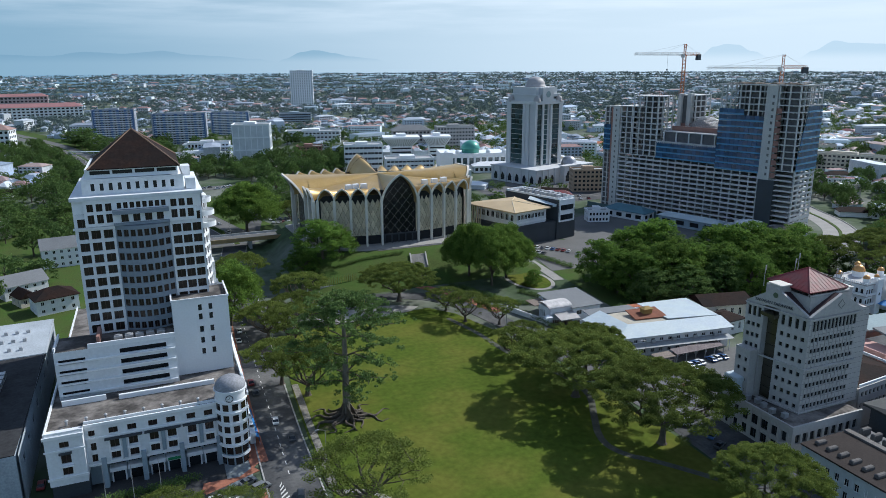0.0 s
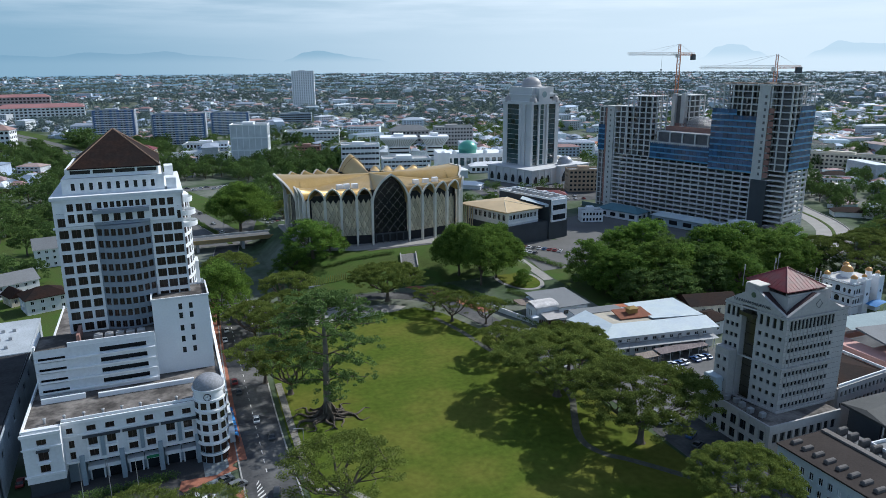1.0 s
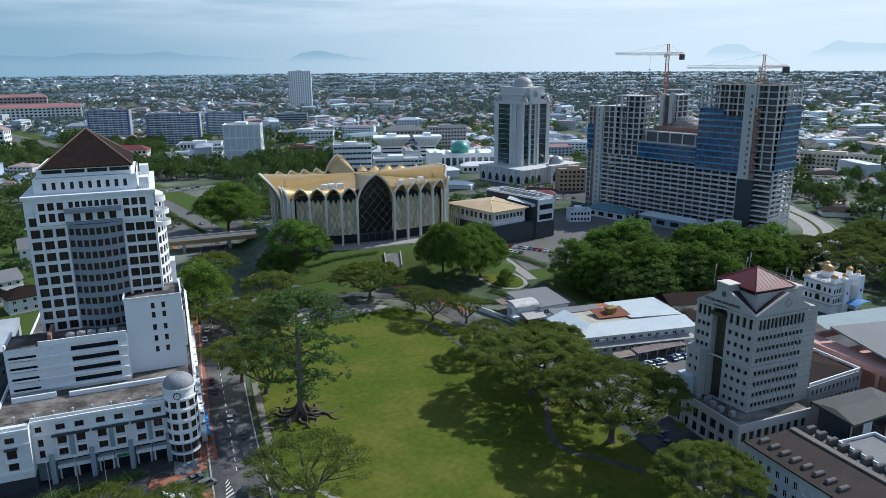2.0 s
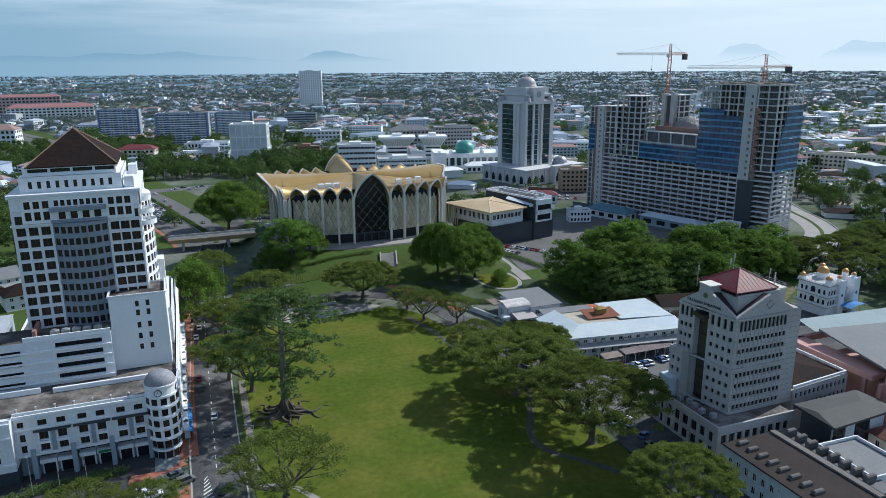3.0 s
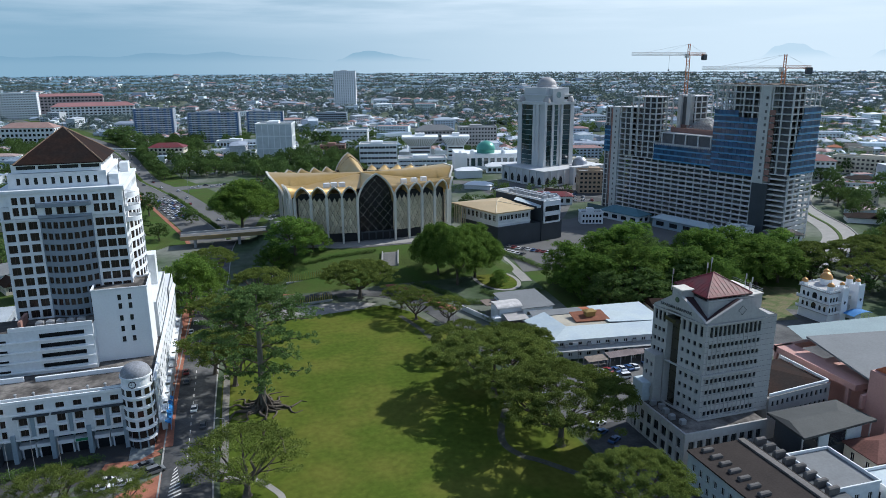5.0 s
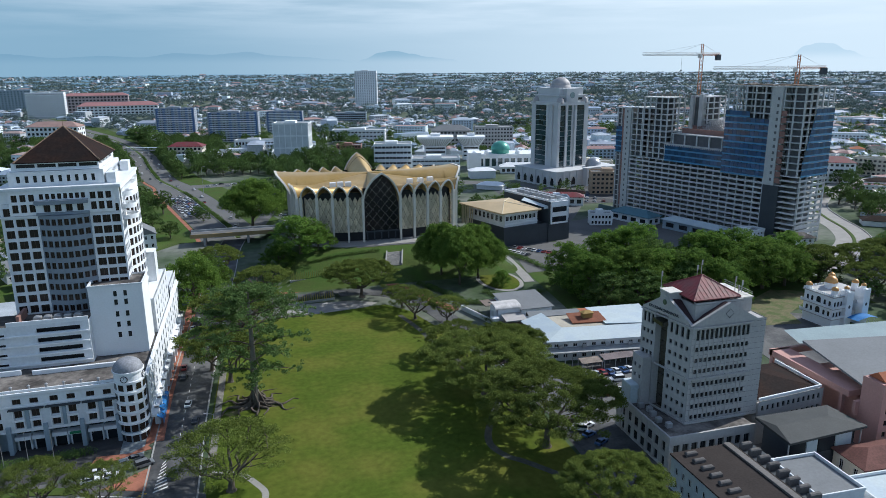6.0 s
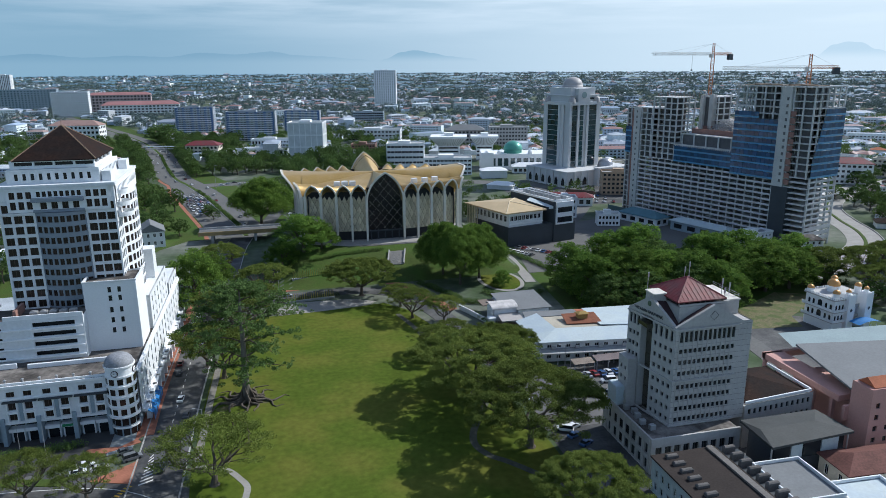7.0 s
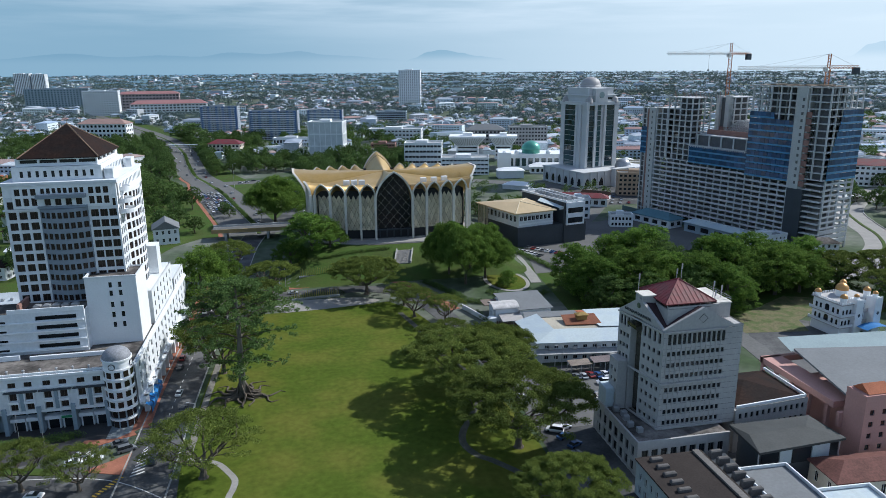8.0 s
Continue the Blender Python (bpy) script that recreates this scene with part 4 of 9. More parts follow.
    # bowed bays: a shaded one in front, a white one on the street side
    def bow(c0, c1, sag, n, z0, z1, rows, mat, name, frame_mat):
        g = Geo()
        a, b = Vector(c0), Vector(c1)
        d = (b - a)
        nrm = Vector((d.y, -d.x)).normalized()
        pts = [a + d * (i / n) + nrm * sag * 4 * (i / n) * (1 - i / n) for i in range(n + 1)]
        for i in range(n):
            w = (pts[i + 1] - pts[i]).length
            holes = [(w * 0.14, w * 0.86, r0, r1) for r0, r1 in rows]
            m = facade(g, tuple(pts[i]), tuple(pts[i + 1]), z0, z1, holes, 0.3)
            windows(h, m, holes, 0.3, GLASSBROWN, FRAMEBROWN)
        g.prism([tuple(p) for p in pts] , z1 - 0.02, z1)
        part(name, g, mat, h)
        return pts
    pts = bow((-10.8, 197.9), (2.6, 197.9), 2.2, 8, 29.5, 58.4, [(r0 + 0.25, r1 - 0.15) for r0, r1 in rows[3:12]], surface("bay_grey", (0.24, 0.28, 0.32), 0.7, vary=0.12, streak=0.2), "front_bay", GREYDARK)
    bow((11.0, 206), (11.0, 226), 2.6, 9, 26, 62.0, rows[3:], WHITE2, "street_bay", WHITE2)
    # upper storeys, stepped back
    up = Geo()
    holes = grid_holes(even(3, 0.4, 6.9, 1.5), [(59.4, 61.7), (62.5, 64.5)]) + grid_holes(even(8, 7.6, 19.9, 1.05), [(62.9, 64.5)]) + grid_holes(even(4, 8.0, 19.5, 1.7), [(59.3, 61.3)]) + grid_holes(even(3, 20.6, 26.8, 1.5), [(59.4, 61.7), (62.5, 64.5)])
    m = facade(up, (-17.6, 197.6), (9.6, 197.6), 58.6, 66.0, [q for q in holes if q[1] < 27], 0.4)
    windows(h, m, [q for q in holes if q[1] < 27], 0.4, GLASSBROWN, FRAMEBROWN)
    up.box(-17.6, 9.6, 198.1, 232, 58.6, 65.9)
    holes = grid_holes(even(16, 1, 33, 1.0), [(62.4, 64.6)])
    m = facade(up, (11.4, 199), (11.4, 233), 60.5, 66.0, holes, 0.3)
    windows(h, m, holes, 0.3, GLASSBROWN, WHITE2, 0)
    up.box(-20.2, 11.0, 198.2, 233.5, 62, 65.9)
    part("upper_storey", up, WHITE2, h)
    co = Geo()
    for z, e, t in ((65.5, 0.4, 0.9), (58.0, 0.35, 0.5)):
        co.box(-20.2 - e, 11.2 + e, 197.6 - e, 234 + e, z, z + t) if z > 60 else co.box(-20.6, -10.8, 197.5, 197.99, z, z + t)
    part("tower_cornice", co, WHITE, h)
    bb = Geo()
    bb.box(-10.9, 2.7, 195.9, 197.55, 61.6, 62.7)
    bb.box(-10.9, 2.7, 196.9, 197.55, 58.5, 59.2)
    part("bay_balcony", bb, bpy.data.materials["bay_grey"], h)
    s1 = Geo()
    holes = grid_holes(even(10, 1.5, 23, 1.0), [(67.4, 69.4)])
    m = facade(s1, (-17.6, 200.2), (7.2, 200.2), 66.4, 70.6, holes, 0.3)
    windows(h, m, holes, 0.3, GLASS, WHITE2, 0)
    holes = grid_holes(even(12, 1.5, 26, 1.0), [(67.4, 69.4)])
    m = facade(s1, (7.2, 200.2), (7.2, 228.5), 66.4, 70.6, holes, 0.3)
    windows(h, m, holes, 0.3, GLASS, WHITE2, 0)
    s1.box(-17.6, 6.8, 200.6, 228.5, 66.4, 70.5)
    part("attic_storey", s1, WHITE, h)
    for x in (8.6,):
        for y in (200.5, 226):
            q = Geo()
            q.box(x - 0.9, x + 1.6, y, y + 5, 66.4, 69.4)
            part("corner_pier", q, WHITE, h)
    s2 = Geo()
    holes = [(1.2 + 5.4 * k, 6.0 + 5.4 * k, 71.5, 72.5) for k in range(4)]
    m = facade(s2, (-16.6, 201.4), (6.0, 201.4), 70.6, 73.0, holes, 0.5)
    pane_stuff([(m, holes)], 0.5, GLASS, "clerestory_glass", h)
    holes = [(1.2 + 5.4 * k, 6.0 + 5.4 * k, 71.5, 72.5) for k in range(4)]
    m = facade(s2, (6.0, 201.4), (6.0, 227), 70.6, 73.0, holes, 0.5)
    pane_stuff([(m, holes)], 0.5, GLASS, "clerestory_glass", h)
    s2.box(-16.6, 5.4, 202, 227, 70.6, 72.9)
    part("clerestory", s2, WHITE2, h)
    py = Geo()
    py.hip(-15.2, 6.0, 201.4, 226.4, 73.05, 82.0, 0.6, ridge=0.9)
    part("pyramid_roof", py, ROOFBROWN, h, "rust-brown pyramid roof")
    hr = Geo()
    for a in ((-15.8, 200.8), (6.6, 200.8), (6.6, 227.0), (-15.8, 227.0)):
        hr.tube((*a, 73.1), (-4.6, 213.9, 82.1), 0.22, 0.22, 6)
    hr.tube((-4.6, 213.9, 81.8), (-4.6, 213.9, 84.4), 0.08, 0.05, 6)
    part("hip_ridge", hr, surface("ridge_tan", (0.22, 0.15, 0.10), 0.7), h)
    return h


hotel()
# ---- the museum with its golden vaults ----
def ogive(w, h, n=8):
    """A pointed arch of width w and rise h, from the left spring over the peak to the right one."""
    rad = (h * h + w * w / 4) / w
    top = math.asin(min(1.0, h / rad))
    left = [(-w / 2 + rad - rad * math.cos(top * i / n), rad * math.sin(top * i / n)) for i in range(n + 1)]
    return left + [(-x, z) for x, z in reversed(left[:-1])]


def museum():
    MX, MY, B = 111.0, 366.0, 9.8
    mu = thing("museum", "museum with golden pointed vaults, pale ribs and diamond cladding", "museum", (2.3, 0, 0))

    def front_y(x):
        return 329.5 + ((x - MX) / 42) ** 2 * 8

    def outline(side):
        """Feet of the ribs on each side, running with the outside on the right; the wide one is the great arch."""
        if side == "front":
            xs = [70.5, 78.3, 86.0, 93.5, 101.2, 120.8, 128.4, 136.0, 143.6, 151.5]
            return [(x, front_y(x)) for x in xs]
        if side == "back":
            return [(2 * MX - x, 2 * MY - y) for x, y in outline("front")]
        ys = [338.0, 343.5, 349.0, 383.0, 388.5, 394.0]
        if side == "east":
            return [(153.5 + 2.5 * math.sin((y - 338) / 56 * math.pi), y) for y in ys]
        return [(68.5 - 2.5 * math.sin((y - 338) / 56 * math.pi), y) for y in reversed(ys)]

    SPRING = 33.2
    HUB = Vector((MX - 1, MY - 3, 41.8))
    for side in ("front", "east", "back", "west"):
        feet = outline(side)
        for i in range(len(feet) - 1):
            a, b = Vector(feet[i]), Vector(feet[i + 1])
            d = b - a
            w = d.length
            u = d.normalized()
            out = Vector((u.y, -u.x))
            great = w > 15
            rise = {"front": 16.2, "back": 17.6}.get(side, 13.4) if great else 6.6
            lean = {"front": 1.5, "back": 5.0}.get(side, 7.0) if great else 1.8
            arc = ogive(w, rise, 12 if great else 7)
            mid = (a + b) / 2
            base = SPRING - 3.7 if great else SPRING
            edge = []
            for x, z in arc:
                k = z / rise
                p = mid + u * x + out * (lean * k * k)
                edge.append(Vector((p.x, p.y, base + z)))
            # the vault behind the arch
            g = Geo()
            rows = []
            steps = 10
            for s in range(steps + 1):
                t = s / steps
                row = []
                for (x, z), e in zip(arc, edge):
                    if great:
                        foot = Vector((HUB.x + u.x * x * 0.04, HUB.y + u.y * x * 0.04, HUB.z - 0.6 * (1 - z / rise)))
                        q = e.lerp(foot, t)
                        q.z -= 0.5 * math.sin(math.pi * t)
                    else:
                        inner = mid.lerp(Vector((HUB.x, HUB.y)), 0.24) + u * x * 0.8
                        q = e.lerp(Vector((inner.x, inner.y, 37.6 + 0.5 * z / rise)), t)
                        q.z += 1.2 * math.sin(math.pi * t) * (1 - z / rise) - 0.5 * math.sin(math.pi * t)
                    row.append(tuple(q))
                rows.append(row)
            g.grid(rows)
            if not great:
                ia, ib = mid.lerp(Vector((HUB.x, HUB.y)), 0.2) - u * w * 0.55, mid.lerp(Vector((HUB.x, HUB.y)), 0.2) + u * w * 0.55
                inf = Geo()
                inf.grid([[(ia.x, ia.y, 37.3), (ib.x, ib.y, 37.3)], [(HUB.x + (ia.x - HUB.x) * 0.1, HUB.y + (ia.y - HUB.y) * 0.1, 41.0), (HUB.x + (ib.x - HUB.x) * 0.1, HUB.y + (ib.y - HUB.y) * 0.1, 41.0)]])
                part("roof_plane", inf, GOLD, mu)
            vault = part("vault", g, GOLD, mu)
            smooth(vault)
            # the rib along the arch and down to the ground
            rb = Geo()
            rw = 0.75 if great else 0.6
            prev = None
            sect = []
            for j, e in enumerate(edge):
                tdir = (edge[min(j + 1, len(edge) - 1)] - edge[max(j - 1, 0)]).normalized()
                o3 = Vector((out.x, out.y, 0))
                nn = tdir.cross(o3).normalized()
                sect.append([tuple(e + o3 * s1 * 0.55 + nn * s2 * rw * 0.55) for s1, s2 in ((1, -1), (1, 1), (-1, 1), (-1, -1), (1, -1))])
            rb.grid(sect)
            part("arch_rib", rb, RIB, mu)
            # wall behind, set in, near black for the shade of the recess
            inn = 3.0
            wa, wb = a - out * inn, b - out * inn
            dk = Geo()
            m, _ = facing(wa.x, wa.y, wb.x, wb.y)
            dk.at = m
            dk.box(0.0, w, 0.6, 0.9, B, SPRING + (rise - 3.7 if great else rise) * 0.35)
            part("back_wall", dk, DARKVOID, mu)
            if great:
                gl = Geo()
                gl.at = m
                ring = [(w / 2 + x * 0.97, base + z * 0.95) for x, z in ogive(w, rise, 12)]
                poly = [(0.4, B + 5.2)] + ring + [(w - 0.4, B + 5.2)]
                gl.raw([(x, 0.2, z) for x, z in poly], [tuple(range(len(poly)))])
                pane = part("great_window", gl, surface("black_glass", (0.012, 0.013, 0.016), 0.2, spec=0.5), mu, "black glazed great window")
                lt = Geo()
                lt.at = m
                zc, hh = B + 5.5, base + rise * 0.93 - B - 5.5
                step = 4.4
                n = int((w + hh) / step) + 2
                for k in range(-n, n):
                    for sg in (1, -1):
                        pts2 = []
                        x0 = k * step + (0 if sg > 0 else w)
                        # clip a diagonal of slope 1.15 to the window
                        for t in range(0, 60):
                            zz = zc + hh * t / 59
                            xx = x0 + sg * (zz - zc) / 1.15
                            lim = w / 2 - 0.6 if zz < base else max(0.0, (w / 2 - 0.6) * (1 - ((zz - base) / (rise * 0.95)) ** 1.7))
                            if abs(xx - w / 2) <= lim:
                                pts2.append((xx, zz))
                        if len(pts2) > 2:
                            (xa, za), (xb, zb) = pts2[0], pts2[-1]
                            lt.tube((xa, -0.12, za), (xb, -0.12, zb), 0.06, 0.06, 4)
                part("lattice", lt, STEELRIB, pane, "thin gold diamond lattice")
                dr = Geo()
                dr.at = m
                for k in range(5):
                    dr.box(w * (0.12 + 0.19 * k) - 0.3, w * (0.12 + 0.19 * k) + 0.3, -0.6, 0.0, B, B + 5.2)
                dr.box(0.6, w - 0.6, -0.9, -0.3, B + 4.6, B + 5.3)
                part("entrance_frame", dr, GREYDARK, mu)
            else:
                # diamond panels in rows
                nx, zlo, zhi = 3, B + 5.0, SPRING - 1.0
                pw = w / nx
                ph = pw * 2.1
                nz = int((zhi - zlo) / (ph / 2)) + 1
                for r in range(nz):
                    for c in range(nx + (r % 2)):
                        xc = pw * (c + (0.5 if r % 2 == 0 else 0.0))
                        zcen = zlo + ph / 2 * r
                        pg = Geo()
                        tip = 0.28 if (r + c) % 2 else 0.12
                        px = [(max(0, xc - pw / 2 + 0.06), zcen), (xc, max(zlo, zcen - ph / 2 + 0.08)), (min(w, xc + pw / 2 - 0.06), zcen), (xc, min(zhi + 1.2, zcen + ph / 2 - 0.08))]
                        px = [(min(max(x, 0.02), w - 0.02), z) for x, z in px]
                        cxy = (min(max(xc, 0.02), w - 0.02), zcen)
                        pg.at = m
                        rim = [(x, 0.1, z) for x, z in px]
                        pg.raw(rim + [(cxy[0], -tip, cxy[1])], [(0, 1, 4), (1, 2, 4), (2, 3, 4), (3, 0, 4)])
                        pg.at = Matrix.Identity(4)
                        if (side in ("front", "east", "west")):
                            part("panel", pg, STONECREAM, mu)
        for j, (x, y) in enumerate(feet):
            c = Geo()
            nxt = Vector(feet[min(j + 1, len(feet) - 1)]) - Vector(feet[max(j - 1, 0)])
            an = math.atan2(nxt.y, nxt.x)
            c.at = Matrix.Translation((x, y, 0)) @ Matrix.Rotation(an, 4, "Z")
            c.raw([(-0.45, -0.55, B - 1), (0.45, -0.55, B - 1), (0.45, 0.8, B - 1), (-0.45, 0.8, B - 1), (-0.65, -0.7, SPRING + 0.6), (0.65, -0.7, SPRING + 0.6), (0.65, 0.8, SPRING + 0.6), (-0.65, 0.8, SPRING + 0.6)],
                  [(0, 1, 5, 4), (1, 2, 6, 5), (2, 3, 7, 6), (3, 0, 4, 7), (4, 5, 6, 7)])
            part("column", c, RIB, mu)
    fl = Geo()
    fl.prism([(74, 342), (100, 337), (122, 337), (148, 342), (150, 390), (122, 395), (100, 395), (72, 390)], 33.5, 35.2)
    part("flat_roof", fl, GOLDPALE, mu)
    for x, y in ((86, 340), (90, 341), (94, 340), (127, 340), (133, 341), (139, 343)):
        q = Geo()
        q.cbox(x, x + 3.2, y, y + 2.4, 36.5, 40.2, 0.15)
        part("roof_plant", q, WHITE2, mu, "white rooftop plant box")
    pl = Geo()
    pl.prism([(66, 334), (90, 322), (134, 322), (158, 334), (158, 396), (134, 402), (88, 402), (64, 396)], B - 3, B + 0.3)
    part("plinth", pl, PAVING, mu)
    return mu


museum()
# ---- office tower with a maroon roof and its neighbours ----
def office_tower():
    o = thing("office_tower", "grey tiled office tower with gables and a maroon pyramid roof", "office building")
    X0, X1, XR, Y0, Y1, EAVE = 150.4, 168.2, 172.0, 119.0, 136.8, 36.0
    def sp(y):
        return X0 - 0.185 * (y - Y0)
    w = Geo()
    rows = [(z, z + 1.2) for z in (10.2, 13.2, 16.2, 19.2, 22.9, 25.9, 28.9)]
    # front, with narrow uprights between the openings and a plain end bay
    cols = even(12, 1.0, 17.0, 0.9)
    holes = grid_holes(cols, rows) + grid_holes(cols, [(31.9, 34.7)])
    m = facade(w, (X0, Y0), (X1, Y0), 9.0, EAVE, holes, 0.3)
    windows(o, m, holes, 0.3, GLASS, GREYDARK, 0)
    w.face((X1, Y0, 9), (XR, Y0, 9), (XR, Y0, EAVE), (X1, Y0, EAVE))
    w.face((XR, Y0, 0), (XR, Y1, 0), (XR, Y1, EAVE), (XR, Y0, EAVE))
    w.face((XR, Y1, 0), (sp(Y1), Y1, 0), (sp(Y1), Y1, EAVE), (XR, Y1, EAVE))
    # side towards the lawn, slightly askew, with a dark glazed notch
    for y0, y1, n in ((Y1, 131.6, 3), (127.4, Y0, 4)):
        hs = grid_holes(even(n, 0.4, y0 - y1 - 0.4, 0.95), rows + [(31.9, 34.7)])
        m = facade(w, (sp(y0), y0), (sp(y1), y1), 9.0, EAVE, hs, 0.45)
        windows(o, m, hs, 0.45, GLASS, GREYDARK, 0)
    w.face((sp(131.6), 131.6, 9), (X0 + 2, 131.6, 9), (X0 + 2, 131.6, EAVE), (sp(131.6), 131.6, EAVE))
    w.face((X0 + 2, 127.4, 9), (sp(127.4), 127.4, 9), (sp(127.4), 127.4, EAVE), (X0 + 2, 127.4, EAVE))
    w.box(sp(131.7) + 0.6, X0 + 1.7, 131.7, Y1 - 0.5, 9.0, EAVE - 0.1)
    w.box(X0 + 1.6, XR - 0.4, Y0 + 0.6, Y1 - 0.5, 9.0, EAVE - 0.1)
    hs = grid_holes(even(2, 0.3, 4.7, 0.95), rows[:4])
    SX = sp(Y1) - 2.0
    m = facade(w, (SX, Y1), (SX, Y1 - 5.0), 9.0, 22.5, hs, 0.4)
    windows(o, m, hs, 0.4, GLASS, GREYDARK, 0)
    w.box(SX + 0.45, sp(Y1) + 0.6, Y1 - 5.0, Y1, 9.0, 22.49)
    w.face((SX, Y1 - 5, 9), (SX + 0.45, Y1 - 5, 9), (SX + 0.45, Y1 - 5, 22.5), (SX, Y1 - 5, 22.5))
    w.box(SX - 0.1, sp(Y1) + 0.4, Y1 - 5.1, Y1 + 0.1, 22.5, 22.9)
    part("tower_wall", w, GREYWALL, o)
    for x0, _ in cols:
        up = Geo()
        up.box(X0 + x0 - 0.34, X0 + x0 - 0.2, Y0 - 0.13, Y0 - 0.003, 9.2, 35.0)
        part("mullion", up, GREYWALL, o)
    for z in (9.2, 21.4, 35.2):
        bd = Geo()
        bd.box(X0 - 0.5, X1 + 0.3, Y0 - 0.5, Y0 - 0.003, z, z + 0.4)
        mm, LL = facing(sp(Y1), Y1, X0, Y0)
        bd.at = mm
        bd.box(0, LL, -0.45, -0.003, z, z + 0.4)
        part("string_course", bd, GREYWALL, o)
    # shallow joints between the rows of wall tiles
    for z in [9.9 + 1.5 * k for k in range(18)]:
        jt = Geo()
        jt.box(X0 - 0.012, XR + 0.012, Y0 - 0.012, Y0 + 0.02, z, z + 0.05)
        part("tile_joint", jt, GREYDARK, o)
    BRONZE = surface("bronze_glass", (0.05, 0.045, 0.03), 0.15, spec=0.8)
    for k in range(8):
        gl = Geo()
        gl.box(X0 - 0.6, X0 + 1.9, 127.5, 131.5, 9.3 + 3.1 * k, 12.3 + 3.1 * k)
        part("curtain_pane", gl, BRONZE, o)
    hood = Geo()
    hood.box(X0 - 3.2, X0 - 0.4, 127.2, 131.8, 33.2, 34.2)
    part("notch_hood", hood, BRONZE, o)

    # gables and the roof
    def gable_wall(name, a, b, c, d):
        g = Geo()
        pa, pb, pc, off = Vector(a), Vector(b), Vector(c), Vector(d)
        g.raw([pa, pb, pc, pa + off, pb + off, pc + off], [(0, 1, 2), (4, 3, 5), (1, 4, 5, 2), (3, 0, 2, 5)])
        part(name, g, GREYWALL, o)
    gable_wall("front_gable", (X0 - 0.3, Y0 - 0.2, EAVE), (X1 + 1.4, Y0 - 0.2, EAVE), (160.6, Y0 - 0.2, 41.2), (0, 0.8, 0))
    gable_wall("side_gable", (sp(Y1) - 0.3, Y1 - 0.2, EAVE), (X0 - 0.3, Y0 + 0.4, EAVE), (sp(128.6) - 0.3, 128.6, 41.4), (0.8, 0, 0))
    CHAR = surface("charcoal_maroon_roof", (0.05, 0.028, 0.032), 0.7, vary=0.3)
    E = EAVE + 0.15
    for pts in ([(X0 + 0.2, Y0 + 0.7, E), (160.6, Y0 + 0.7, 41.1), (160.0, 123.0, 40.4), (X0 + 4, 123.2, E + 0.2)],
                [(X0 + 0.5, Y0 + 0.7, E), (X0 + 4, 123.2, E + 0.2), (152.4, 128.0, 40.4), (sp(128.6) + 0.4, 128.6, 41.2)],
                [(160.6, Y0 + 0.7, 41.1), (X1 + 1.2, Y0 + 0.7, E), (X1 + 1.2, 123, E), (161.0, 123, 40.4)],
                [(sp(128.6) + 0.4, 128.6, 41.2), (152.4, 129.6, 40.4), (X0 + 2, 136.4, E), (sp(136.4) + 0.4, 136.4, E)]):
        g = Geo()
        g.raw(pts + [(x, y, z - 0.15) for x, y, z in pts], [(0, 1, 2, 3), (7, 6, 5, 4), (0, 4, 5, 1), (1, 5, 6, 2), (2, 6, 7, 3), (3, 7, 4, 0)])
        part("valley_roof", g, CHAR, o)
    ab = Geo()
    ab.box(X0 - 1.7, X0 + 1.8, 127.4, 131.4, 38.0, 42.0)
    part("apex_block", ab, GREYWALL, o)
    ac = Geo()
    ac.box(X0 - 1.9, X0 + 2.0, 127.2, 131.6, 42.0, 42.3)
    part("apex_coping", ac, RIB, o)
    lant = Geo()
    lant.box(152.2, 166.4, 121.2, 135.4, EAVE, 40.4)
    part("lantern_wall", lant, GREYWALL, o)
    lrf = Geo()
    lrf.box(152.6, 166.0, 121.6, 135.0, 40.4, 40.5)
    part("lantern_deck", lrf, ROOFDARK, o)
    lpp = Geo()
    lpp.box(152.2, 166.4, 121.2, 121.6, 40.5, 41.0)
    lpp.box(166.0, 166.4, 121.6, 135.4, 40.5, 41.0)
    part("lantern_parapet", lpp, GREYWALL, o)
    lp = Geo()
    lp.box(166.4, 171.6, 124.4, 136.0, EAVE, 39.8)
    part("plant_room", lp, GREYWALL, o)
    lq = Geo()
    lq.box(166.2, 171.8, 124.2, 136.2, 39.8, 40.1)
    part("plant_room_roof", lq, RIB, o)
    for x in (152.6, 164.2):
        for y in (122.2, 133.8):
            g = Geo()
            g.tube((x, y, 40.4), (x, y, 41.9), 0.14, 0.14, 6)
            part("roof_post", g, METAL, o)
    for k in range(9):
        for p in ((152.4 + 1.5 * k, 122.0), (164.4, 122.0 + 1.5 * k)):
            g = Geo()
            g.tube((*p, 40.4), (*p, 41.8), 0.05, 0.05, 4)
            part("screen_post", g, METAL, o)
    lr = Geo()
    lr.hip(152.0, 164.8, 121.6, 134.4, 41.8, 46.0, 0.5, ridge=0.15)
    pyramid = part("pyramid_roof", lr, ROOFRED, o, "faded maroon pyramid roof")
    for q in ((151.5, 121.1), (165.3, 121.1), (165.3, 134.9), (151.5, 134.9)):
        pr = Geo()
        pr.tube((*q, 41.85), (158.4, 128.0, 46.1), 0.13, 0.13, 5)
        part("roof_ridge", pr, ROOFRED, pyramid)
